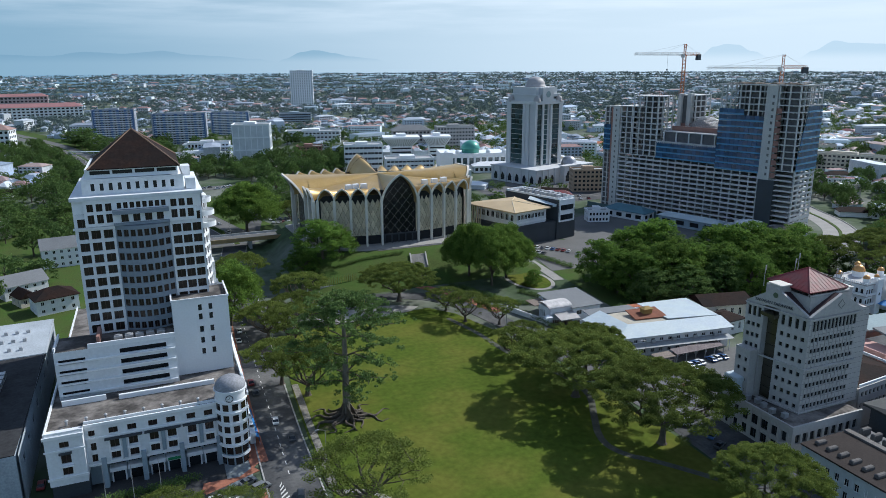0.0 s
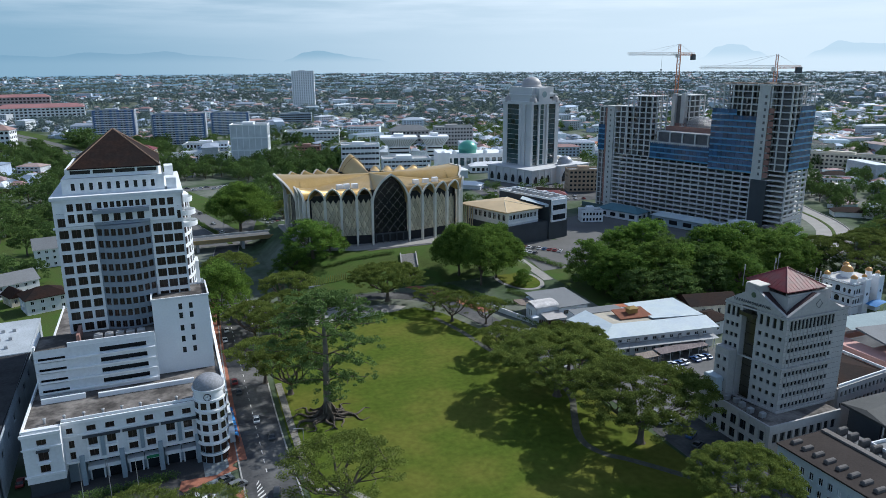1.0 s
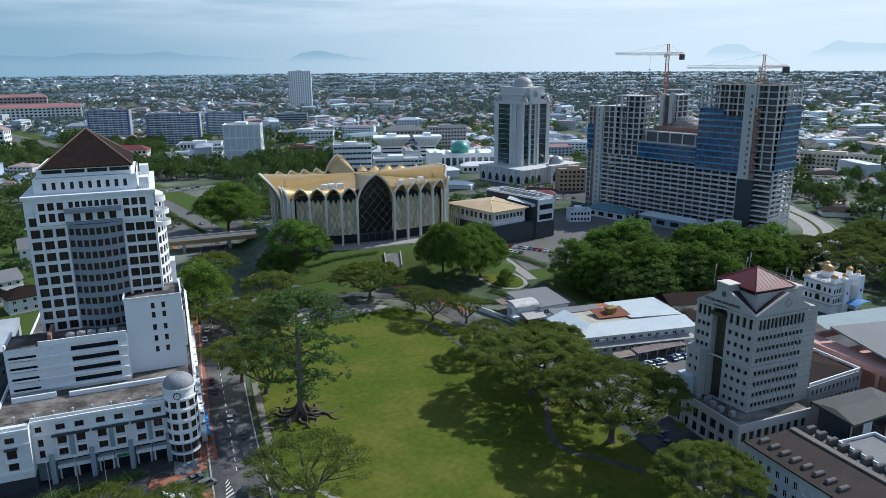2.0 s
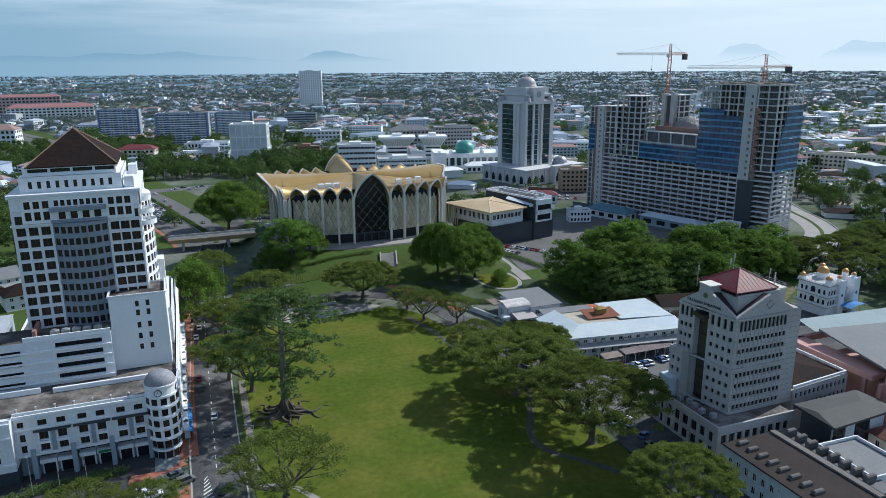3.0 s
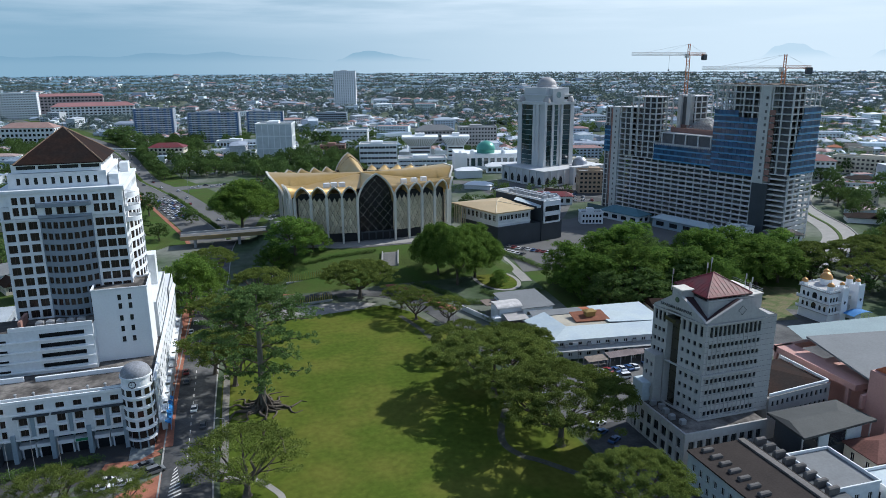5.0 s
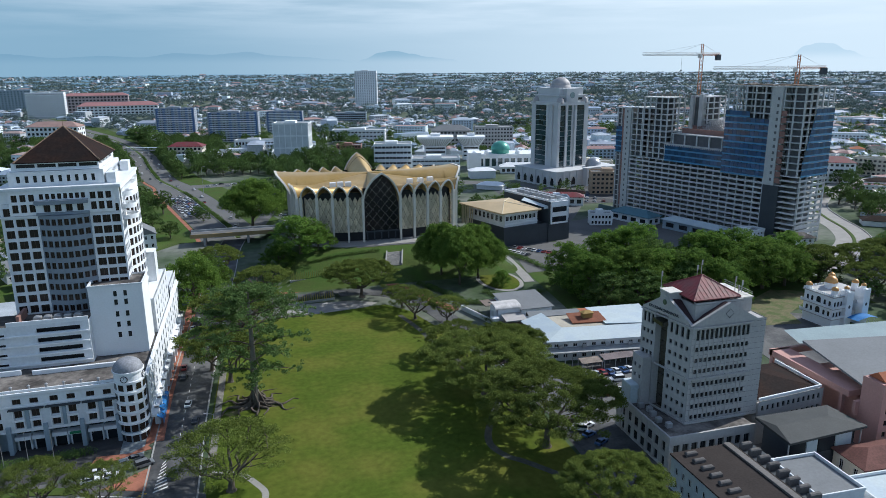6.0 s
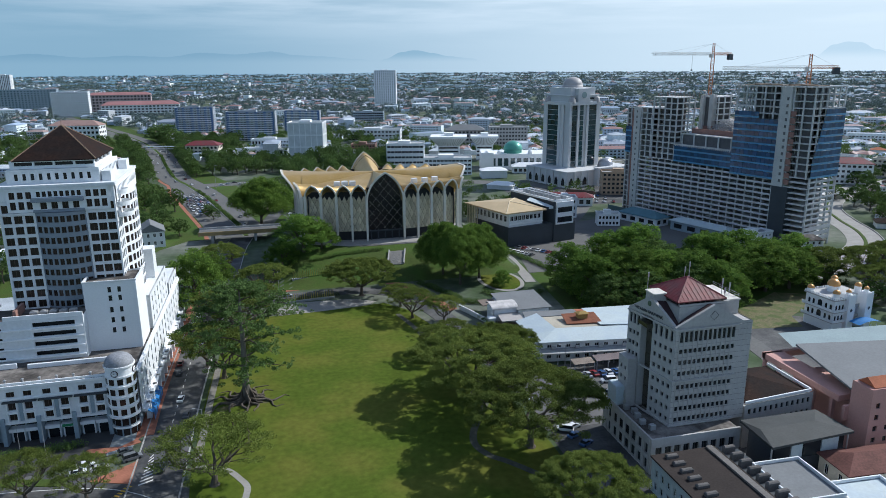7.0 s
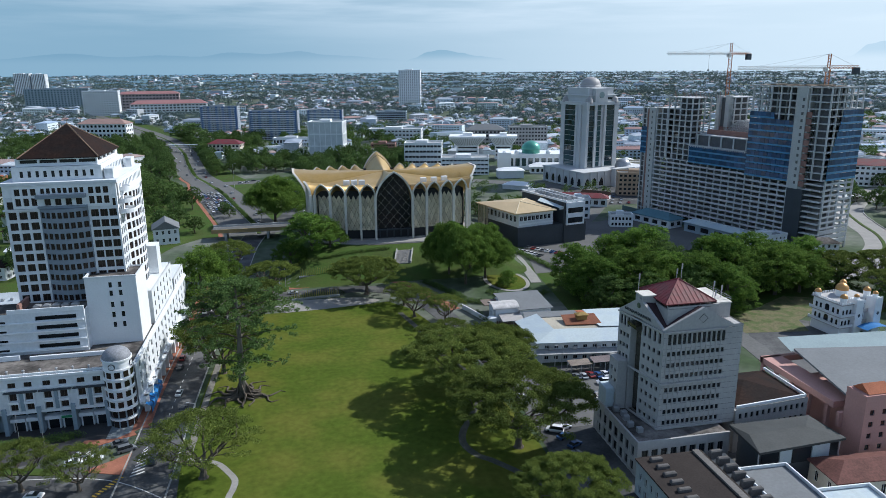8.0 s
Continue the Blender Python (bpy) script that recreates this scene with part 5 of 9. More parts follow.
    for k in range(-5, 6):
        for ax, ay, bx, by in ((158.4 + 1.2 * k, 121.1, 158.4, 128.0), (165.3, 128.0 + 1.2 * k, 158.4, 128.0), (151.5, 128.0 + 1.2 * k, 158.4, 128.0)):
            t = 1 - abs(k) / 6
            sm = Geo()
            sm.tube((ax, ay, 41.87), (ax + (0 if ay == 121.1 else (bx - ax) * t), ay + ((by - ay) * t if ay == 121.1 else 0), 41.87 + 4.15 * t), 0.045, 0.045, 4)
            part("roof_seam", sm, ROOFRED, pyramid)
    for x, y, hh in ((151.8, 136, 5.0), (164, 136, 7.0), (166.2, 123.4, 3.4), (168, 127, 4.6), (171, 128, 3.0), (162.4, 135.6, 5.8)):
        an = Geo()
        an.tube((x, y, 39.4), (x, y, 40 + hh), 0.14, 0.07, 6)
        an.box(x - 0.18, x + 0.18, y - 0.25, y - 0.05, 39 + hh, 40.4 + hh)
        part("antenna", an, METAL, o)
    for z in (40.7, 41.2):
        for p0, p1 in (((166.4, 124.4), (171.6, 124.4)), ((171.6, 124.4), (171.6, 136.0))):
            rl = Geo()
            rl.tube((*p0, z), (*p1, z), 0.04, 0.04, 4)
            part("railing", rl, METAL, o)
    dm = Geo()
    for (xa, za), (xb, zb) in (((159.4, 38.4), (160.6, 39.6)), ((160.6, 39.6), (161.8, 38.4)), ((161.8, 38.4), (160.6, 37.2)), ((160.6, 37.2), (159.4, 38.4))):
        dm.tube((xa, Y0 - 0.24, za), (xb, Y0 - 0.24, zb), 0.06, 0.06, 4)
    part("diamond_emblem", dm, GREYDARK, o)
    # sign on the side gable
    cu = bpy.data.curves.new("sign", "FONT")
    cu.body, cu.size, cu.extrude = "YAYASAN SARAWAK", 1.15, 0.06
    cu.materials.append(GREYDARK)
    ob = new("sign", cu)
    ob.parent = o
    ob.matrix_basis = Matrix.Translation((sp(134.2) - 0.42, 134.2, 36.7)) @ Matrix.Rotation(0.183, 4, "Z") @ Matrix(((0, 0, -1, 0), (-1, 0, 0, 0), (0, 1, 0, 0), (0, 0, 0, 1)))
    tagged(ob, "dark raised lettering on the gable")
    em = Geo()
    em.tube((sp(128.6) - 0.5, 128.6, 39.4), (sp(128.6) - 0.31, 128.6, 39.4), 0.7, 0.75, 12)
    part("emblem", em, surface("emblem_green", (0.10, 0.14, 0.08), 0.6), o)
    # podium
    pd = Geo()
    PX, PY, PB = 142.4, 113.4, 138.4
    cols = even(9, 0.8, 24.0, 1.75)
    hs = grid_holes(cols, [(4.6, 7.2)])
    m = facade(pd, (PX, PY), (167.5, PY), 0, 9.0, hs, 0.5)
    windows(o, m, hs, 0.5, GLASS, GREYDARK)
    hs = grid_holes(even(7, 1.0, 24.5, 2.3), [(4.6, 7.4)]) + grid_holes(even(7, 1.0, 24.5, 2.2), [(0.6, 3.4)])
    m = facade(pd, (PX, PB), (PX, PY), 0, 9.0, hs, 0.5)
    windows(o, m, hs, 0.5, GLASS, GREYDARK)
    pd.box(PX + 0.6, 167.2, PY + 0.6, PB - 0.5, 0, 8.6)
    pd.box(PX, PX + 0.5, PY + 0.5, PB, 9.0, 9.6)
    pd.box(PX, 167.5, PY, PY + 0.5, 9.0, 9.6)
    part("podium_wall", pd, GREYWALL, o)
    pr2 = Geo()
    pr2.box(PX + 0.5, 167.4, PY + 0.5, PB - 0.2, 8.98, 9.03)
    part("podium_roof", pr2, ROOFDARK, o)
    for k in range(9):
        rb = Geo()
        rb.box(PX - 0.12, PX - 0.003, PY + 1.0 + 3.0 * k, PY + 1.6 + 3.0 * k, 0, 9.2)
        part("podium_pier", rb, GREYWALL, o)
    wc = Geo()
    wc.cbox(142.8, 147.4, 133.2, 137.8, 9.03, 14.6, 0.2)
    part("water_tank_housing", wc, ROOFPALE, o, "pale boxy housing on the podium roof")
    for x, y in ((144, 130), (145, 127.5), (144.5, 125), (144, 121.6), (145, 118.5)):
        q = Geo()
        q.cbox(x, x + 1.5, y, y + 1.2, 9.03, 10.4, 0.1)
        part("air_unit", q, METAL, o)
    # low wing behind the canopy
    wg = Geo()
    hs = grid_holes(even(12, 0.6, 22.4, 0.95), [(6.2, 7.8), (9.6, 11.2)])
    m = facade(wg, (172.1, 118.3), (195.0, 120.5), 0, 12.6, hs, 0.4)
    windows(o, m, hs, 0.4, GLASS, GREYDARK, 0)
    wg.prism([(172.2, 118.8), (194.8, 121.0), (194.8, 139), (172.2, 139)], 0, 12.0)
    part("wing_wall", wg, GREYWALL, o)
    wr = Geo()
    wr.raw([(173, 119.4, 12.3), (194.4, 121.6, 12.3), (194.4, 138.6, 12.3), (173, 138.6, 12.3), (182, 130, 14.6)], [(0, 1, 4), (1, 2, 4), (2, 3, 4), (3, 0, 4)])
    part("wing_roof", wr, ROOFBROWN, o)
    for pts in (((172.6, 118.9), (194.6, 121.0)), ((194.6, 121.3), (194.6, 138.6))):
        k = Geo()
        m, L = facing(*pts[0], *pts[1])
        k.at = m
        k.box(0, L, -0.2, 0.2, 12.6, 13.3)
        part("roof_kerb", k, WHITE, o)
    return o


office_tower()


def canopy_hall():
    c = thing("canopy_hall", "dark flat-roofed glazed hall with a wide grey canopy", "hall")
    r = Geo()
    r.raw([(167.0, 113.4, 11.6), (166.0, 100.0, 11.6), (190.5, 101.6, 11.6), (189.5, 113.4, 11.6), (184, 107.5, 12.3), (168, 107, 12.3)], [(1, 2, 4, 5), (2, 3, 4), (3, 0, 5, 4), (0, 1, 5)])
    r.raw([(167.0, 113.4, 11.6), (166.0, 100.0, 11.6), (190.5, 101.6, 11.6), (189.5, 113.4, 11.6), (167.0, 113.4, 11.0), (166.0, 100.0, 11.0), (190.5, 101.6, 11.0), (189.5, 113.4, 11.0)], [(0, 4, 5, 1), (1, 5, 6, 2), (2, 6, 7, 3), (3, 7, 4, 0), (4, 7, 6, 5)])
    part("roof", r, surface("charcoal_ribbed_sheet", (0.058, 0.062, 0.06), 0.75, vary=0.2, coarse=0.3), c)
    b = Geo()
    b.box(169, 188, 103.5, 112.3, 0, 10.98)
    part("hall_wall", b, GREYDARK, c)
    for i, (x0, x1) in enumerate(((169.3, 173.8), (174.2, 177.4), (177.8, 182.6), (183.0, 187.8))):
        g = Geo()
        g.box(x0, x1, 103.2, 103.497, 5.5, 10.6)
        part("glazed_bay" if i % 2 == 0 else "white_screen", g, GLASS if i % 2 == 0 else ROOFPALE, c)
    for x, y in ((166.6, 101), (189.6, 102.4)):
        p = Geo()
        p.tube((x, y, 0), (x, y, 11), 0.2, 0.2, 8)
        part("post", p, METAL, c)
    return c


canopy_hall()


def dark_roof_row():
    d = thing("market_building", "pale blue low building with a dark vented flat roof", "building")
    w = Geo()
    hs = grid_holes(even(10, 1, 26, 1.2), [(4.4, 6.4), (1.0, 3.0)])
    m = facade(w, (139.3, 107.9), (139.8, 78), 0, 8.6, hs, 0.35)
    windows(d, m, hs, 0.35, GLASS, WHITE2)
    w.box(139.9, 156, 78, 107.8, 0, 8.5)
    w.face((155.9, 107.9, 0), (139.3, 107.9, 0), (139.3, 107.9, 8.6), (155.9, 107.9, 8.6))
    part("wall", w, ROOFPALE, d)
    r = Geo()
    r.box(139.0, 156.2, 78, 108.2, 8.6, 9.0)
    part("roof", r, surface("dark_brown_roof", (0.034, 0.027, 0.024), 0.95, vary=0.35, coarse=0.2), d)
    k = Geo()
    k.box(153.6, 155.2, 78, 107.9, 9.0, 9.5)
    part("roof_kerb", k, surface("dull_concrete", (0.16, 0.15, 0.14), 0.9, vary=0.3), d)
    for i in range(8):
        for x in (141.8, 157.2):
            v = Geo()
            y = 105.5 - 3.1 * i
            v.cbox(x, x + 3.0, y, y + 1.1, 8.0, 9.9, 0.25)
            part("roof_vent", v, surface("vent_grey", (0.13, 0.122, 0.115), 0.9, vary=0.3) if i + x < 142 else bpy.data.materials["vent_grey"], d)
    b = Geo()
    b.box(156.2, 162, 80, 107, 0, 8.0)
    part("side_block", b, GREYDARK, d)
    return d


dark_roof_row()


def pink_block():
    p = thing("pink_building", "pink rendered building with a grey sheet roof and stair tower", "building")
    w = Geo()
    hs = [(1.6 + 3.6 * (k % 2), 2.9 + 3.6 * (k % 2), 3.2 * (k // 2) + 1.4, 3.2 * (k // 2) + 2.9) for k in range(10)]
    m = facade(w, (198.6, 105.5), (206.6, 105.5), 0, 19.5, hs, 0.35)
    windows(p, m, hs, 0.35, GLASS, GREYDARK, 0)
    w.face((198.6, 112, 0), (198.6, 105.5, 0), (198.6, 105.5, 19.5), (198.6, 112, 19.5))
    w.box(199.0, 206.5, 106.0, 112, 0, 19.3)
    part("stair_tower", w, PINK, p)
    t = Geo()
    t.gable(200.2, 206.4, 106.6, 111.6, 19.5, 21.4, 0.2, "x")
    part("tower_roof", t, ROOFORANGE, p)
    d = Geo()
    d.box(205.5, 240, 106, 140, 0, 9.0)
    d.box(199, 205.5, 116, 146, 11.2, 13.0)
    d.box(199, 240, 145.0, 146.5, 11.2, 13.0)
    d.box(197.5, 240, 112, 113, 8, 12.0)
    for y in (118, 125, 132, 139, 145):
        d.box(199.2, 200.2, y, y + 1.0, 0, 11.2)
    part("wall", d, PINK, p)
    r = Geo()
    r.raw([(201, 112, 15.2), (250, 100, 15.2), (255, 132, 17.6), (205, 140, 17.6), (201, 112, 14.7), (250, 100, 14.7), (255, 132, 17.0), (205, 140, 17.0)], [(0, 1, 2, 3), (0, 4, 5, 1), (3, 2, 6, 7), (0, 3, 7, 4), (4, 7, 6, 5)])
    part("sheet_roof", r, ROOFGREY, p)
    r2 = Geo()
    r2.raw([(205, 141, 16.2), (255, 134, 16.2), (257, 146, 17.0), (207, 150, 17.0)], [(0, 1, 2, 3)])
    part("sheet_roof", r2, surface("teal_grey_sheet", (0.27, 0.34, 0.35), 0.85, vary=0.15), p)
    return p


pink_block()


def small_house(name, x0, x1, y0, y1, h, roof_h, roof_mat, wall_mat, label, kind="hip", turn=0.0, category="house", rows=1, win=True):
    cx, cy = (x0 + x1) / 2, (y0 + y1) / 2
    ob = thing(name, label, category, (cx, cy, 0), turn)
    a, b = (x1 - x0) / 2, (y1 - y0) / 2
    w = Geo()
    todo = []
    for p, q in (((-a, -b), (a, -b)), ((a, -b), (a, b)), ((a, b), (-a, b)), ((-a, b), (-a, -b))):
        L = math.hypot(q[0] - p[0], q[1] - p[1])
        n = max(1, int(L / 3.4))
        fl = h / rows
        hs = grid_holes(even(n, 0.4, L - 0.4, 1.3), [(fl * k + fl * 0.32, fl * k + fl * 0.78) for k in range(rows)]) if win else []
        m = facade(w, p, q, 0, h, hs, 0.25)
        todo.append((m, hs))
    part("wall", w, wall_mat, ob)
    for m, hs in todo:
        windows(ob, m, hs, 0.25, GLASS, WHITE2, 1)
    r = Geo()
    if kind == "hip":
        r.hip(-a, a, -b, b, h + 0.25, h + roof_h, 0.7)
    elif kind == "gable":
        r.gable(-a, a, -b, b, h, h + roof_h, 0.6, "x" if a >= b else "y")
    else:
        r.box(-a + 0.3, a - 0.3, -b + 0.3, b - 0.3, h - 0.3, h - 0.1)
        q = Geo()
        q.rim(-a - 0.15, a + 0.15, -b - 0.15, b + 0.15, 0.35, h, h + 0.7)
        part("parapet", q, wall_mat, ob)
    part("roof", r, roof_mat, ob)
    return ob


# courtyard building with pale blue roofs
def courtyard_block():
    c = thing("courtyard_building", "low white building round a yard with pale blue metal roofs", "building")
    w = Geo()
    hs = grid_holes(even(12, 1, 41, 1.5), [(5.0, 6.2), (1.0, 2.4)])
    m = facade(w, (142, 184.0), (184.5, 178.2), 0, 7.6, hs, 0.3)
    windows(c, m, hs, 0.3, GLASS, WHITE2)
    hs = grid_holes(even(5, 1, 18, 1.5), [(5.0, 6.2)])
    m = facade(w, (141.5, 203), (142, 184.0), 0, 7.6, hs, 0.3)
    windows(c, m, hs, 0.3, GLASS, WHITE2)
    w.prism([(142.5, 184.6), (184.2, 178.9), (188, 206), (146, 210), (142, 203)], 0, 7.5)
    part("wall", w, WHITE, c)
    for nm, pts, mat in (("front_roof", [(140.6, 182.8, 7.7), (185.6, 176.8, 7.7), (186.2, 184.5, 9.5), (149.4, 190.0, 9.5)], ROOFPALE),
                         ("side_roof", [(140.6, 182.8, 7.7), (149.4, 190.0, 9.5), (148.6, 206, 9.5), (139.8, 204.5, 7.7)], ROOFPALE),
                         ("back_roof", [(166, 189, 9.6), (186.2, 185.5, 9.3), (190, 207, 8.6), (168, 209, 8.6)], ROOFPALE),
                         ("sheet_roof", [(149.6, 190.6, 9.0), (166, 188.6, 9.0), (166.5, 203, 8.4), (149.4, 204, 8.4)], surface("ribbed_cream_sheet", (0.42, 0.38, 0.30), 0.7, vary=0.3, fine=3.0)),
                         ("rust_roof", [(155, 193, 9.4), (168, 191.4, 9.4), (168.5, 199.6, 10.4), (156, 200.6, 10.4)], surface("rusty_sheet", (0.20, 0.075, 0.04), 0.85, vary=0.35, coarse=0.3)),
                         ("grey_roof", [(144, 206, 8.2), (165, 204, 8.2), (166, 212, 7.4), (146, 214, 7.4)], ROOFGREY)):
        g = Geo()
        lo = [(x, y, z - 0.25) for x, y, z in pts]
        g.raw(list(pts) + lo, [(0, 1, 2, 3), (7, 6, 5, 4), (0, 4, 5, 1), (1, 5, 6, 2), (2, 6, 7, 3), (3, 7, 4, 0)])
        part(nm, g, mat, c)
    vt = Geo()
    vt.box(160.4, 164.0, 195.2, 197.6, 9.8, 11.6)
    vt.hip(160.4, 164.0, 195.2, 197.6, 11.7, 12.5, 0.4)
    part("roof_cowl", vt, surface("ochre_cowl", (0.33, 0.22, 0.07), 0.8), c)
    an = Geo()
    an.raw([(140, 180.8, 4.4), (184, 174.6, 4.4), (184.3, 178.4, 5.0), (141, 184, 5.0)], [(0, 1, 2, 3)])
    part("verandah_roof", an, CONCRETE, c)
    for k in range(10):
        p = Geo()
        x = 142 + k * 4.5
        p.tube((x, 181.0 - (x - 142) * 0.139, 0), (x, 181.0 - (x - 142) * 0.139, 4.5), 0.12, 0.12, 6)
        part("post", p, WHITE, c)
    for k in range(5):
        ac = Geo()
        x = 145 + k * 8.2
        y = 183.4 - (x - 142) * 0.136
        ac.cbox(x, x + 1.5, y - 0.75, y - 0.1, 3.6 + 1.4, 4.5 + 1.5, 0.08)
        part("air_unit", ac, METAL, c)
    return c


courtyard_block()
small_house("shed", 168, 192, 208, 216, 5.2, 1.2, ROOFORANGE, CREAM, "long shed with an orange-red sheet roof", "gable", -4, "shed")
small_house("house", 195, 216, 198, 212, 6.4, 2.8, ROOFBROWN, CREAM, "brown-roofed long house among trees", "gable", -12)


def white_house():
    c = thing("white_house", "white house with a barrel-roofed porch and carport awning", "house", (0.3, 8.0, 0))
    w = Geo()
    hs = [(2.0, 4.4, 2.2, 4.0), (5.4, 7.8, 2.2, 4.0)]
    m = facade(w, (147, 214), (160, 214), 0, 5.6, hs, 0.3)
    windows(c, m, hs, 0.3, GLASS, WHITE2)
    w.box(147.2, 160, 214.5, 232, 0, 5.5)
    w.box(142, 147.2, 223, 232, 0, 5.2)
    part("wall", w, WHITE2, c)
    r = Geo()
    r.raw([(146.4, 213.2, 5.7), (160.8, 213.2, 5.7), (160.8, 233, 6.6), (141.6, 233, 6.6), (141.6, 222.8, 6.2), (146.4, 222.8, 6.2)], [(0, 1, 2, 3, 4, 5)])
    r.raw([(146.4, 213.2, 5.5), (160.8, 213.2, 5.5), (160.8, 213.2, 5.7), (146.4, 213.2, 5.7)], [(0, 1, 2, 3)])
    part("roof", r, ROOFGREY, c, "grey metal roof")
    p = Geo()
    hs = [(0.8, 1.6, 1.4, 4.4), (2.2, 3.0, 1.4, 4.4), (3.6, 4.4, 1.4, 4.4)]
    m = facade(p, (137, 222.8), (137, 215), 0, 6.0, hs, 0.3)
    windows(c, m, hs, 0.3, GLASS, WHITE2, 0)
    p.box(137.5, 146.9, 215.0, 222.7, 0, 5.9)
    part("porch_wall", p, WHITE2, c)
    v = Geo()
    rows = []
    for i in range(13):
        a = math.pi * i / 12
        rows.append([(136.4, 218.9 - 4.4 * math.cos(a), 6.0 + 1.5 * math.sin(a)), (147.2, 218.9 - 4.4 * math.cos(a), 6.0 + 1.5 * math.sin(a))])
    v.grid(rows)
    part("barrel_roof", v, surface("stained_white_roof", (0.52, 0.50, 0.48), 0.7, vary=0.35, coarse=0.4), c, "stained white barrel roof")
    f = Geo()
    f.box(135.5, 142, 224, 231.5, 4.4, 4.7)
    part("side_canopy", f, surface("brown_flat_roof", (0.20, 0.16, 0.13), 0.8, vary=0.3), c)
    a = Geo()
    a.raw([(138.6, 208.6, 3.2), (147.4, 208.6, 3.2), (147.4, 214.9, 4.2), (138.6, 214.9, 4.2)], [(0, 1, 2, 3)])
    part("carport_awning", a, surface("translucent_sheet", (0.42, 0.40, 0.38), 0.5, vary=0.2), c)
    for k in range(7):
        q = Geo()
        q.tube((138.8 + 1.4 * k, 208.7, 3.12), (138.8 + 1.4 * k, 214.8, 4.12), 0.07, 0.07, 4)
        part("awning_rib", q, GREYDARK, c)
    for x in (138.9, 143, 147.1):
        q = Geo()
        q.tube((x, 208.8, 0), (x, 208.8, 3.2), 0.1, 0.1, 6)
        part("awning_post", q, METAL, c)
    return c


white_house()
yw = thing("boundary_wall", "white-capped boundary wall with a gatehouse pillar", "wall")
for a, b, hgt in (((129.0, 243), (135.4, 224.0), 1.9), ((147, 216.0), (161, 215.0), 2.2), ((161, 215), (163, 240), 2.0)):
    g = Geo()
    m, L = facing(*a, *b)
    g.at = m
    g.box(0, L, 0, 0.3, 0, hgt)
    part("wall_run", g, WHITE, yw)
    g = Geo()
    g.at = m
    g.box(-0.1, L + 0.1, -0.08, 0.38, hgt, hgt + 0.14)
    part("coping", g, WHITE2, yw)
g = Geo()
g.box(135.2, 137.6, 221.4, 223.6, 0, 3.0)
part("gate_pillar", g, WHITE2, yw)
g = Geo()
g.hip(135.2, 137.6, 221.4, 223.6, 3.1, 3.8, 0.3)
part("pillar_cap", g, WHITE2, yw)
gt = thing("gate", "brown slatted sliding gate", "gate")
for k in range(12):
    g = Geo()
    g.box(137.8 + 0.75 * k, 138.4 + 0.75 * k, 221.0 - 0.42 * k, 221.1 - 0.42 * k, 0.15, 2.0)
    part("slat", g, surface("gate_brown", (0.14, 0.09, 0.06), 0.7) if k == 0 else bpy.data.materials["gate_brown"], gt)
sheet("yard", [(136, 221.5), (148, 215), (149, 223), (138, 224), (136, 232)], ASPHALT, 0.0, 0.09, "dark paved yard of the white house", "yard")
small_house("villa", 188, 200, 186, 196, 5.4, 2.2, ROOFBROWN, WHITE, "small white house with a brown roof", "hip", 5)
small_house("warehouse", 160, 172, 84, 99, 8.4, 0, ROOFGREY, WHITE, "low white flat-roofed building behind the shops", "flat", -2, "building", 1)
small_house("warehouse", 173.5, 187, 76, 90.5, 6.4, 0, ROOFPALE, WHITE, "low white building with a pale patched flat roof", "flat", -3, "building", 1)
small_house("shop_row", 182, 206, 92, 102, 6.0, 2.6, surface("brick_brown_sheet", (0.15, 0.065, 0.052), 0.85, vary=0.35, coarse=0.25), CREAM, "shop row with a red-brown sheet roof", "hip", -4, "shop")
small_house("shop_row", 207, 230, 88, 100, 6.0, 2.2, bpy.data.materials["rusty_sheet"], CREAM, "shop row with a rusty sheet roof", "hip", -4, "shop")


def arch_pane(w, h):
    """A round-headed dark window with a pale rim, standing at the middle of its sill."""
    g = Geo()
    n = 10
    top = [(w / 2 * math.cos(math.pi * i / n), h - w / 2 + w / 2 * math.sin(math.pi * i / n)) for i in range(n + 1)]
    out = [(-w / 2, 0), (w / 2, 0)] + top
    k = len(out)
    g.raw([(x, -0.03, z) for x, z in out], [tuple(range(k))])
    g.mat = 1
    ring = [(w / 2, 0)] + top + [(-w / 2, 0)]
    for p, q in zip(ring[:-1], ring[1:]):
        g.tube((p[0], -0.05, p[1]), (q[0], -0.05, q[1]), 0.09, 0.09, 4, False)
    g.box(-w / 2 - 0.2, w / 2 + 0.2, -0.25, 0.0, -0.18, 0.0)
    return g.mesh("arched_window", [GLASS, WHITE2])


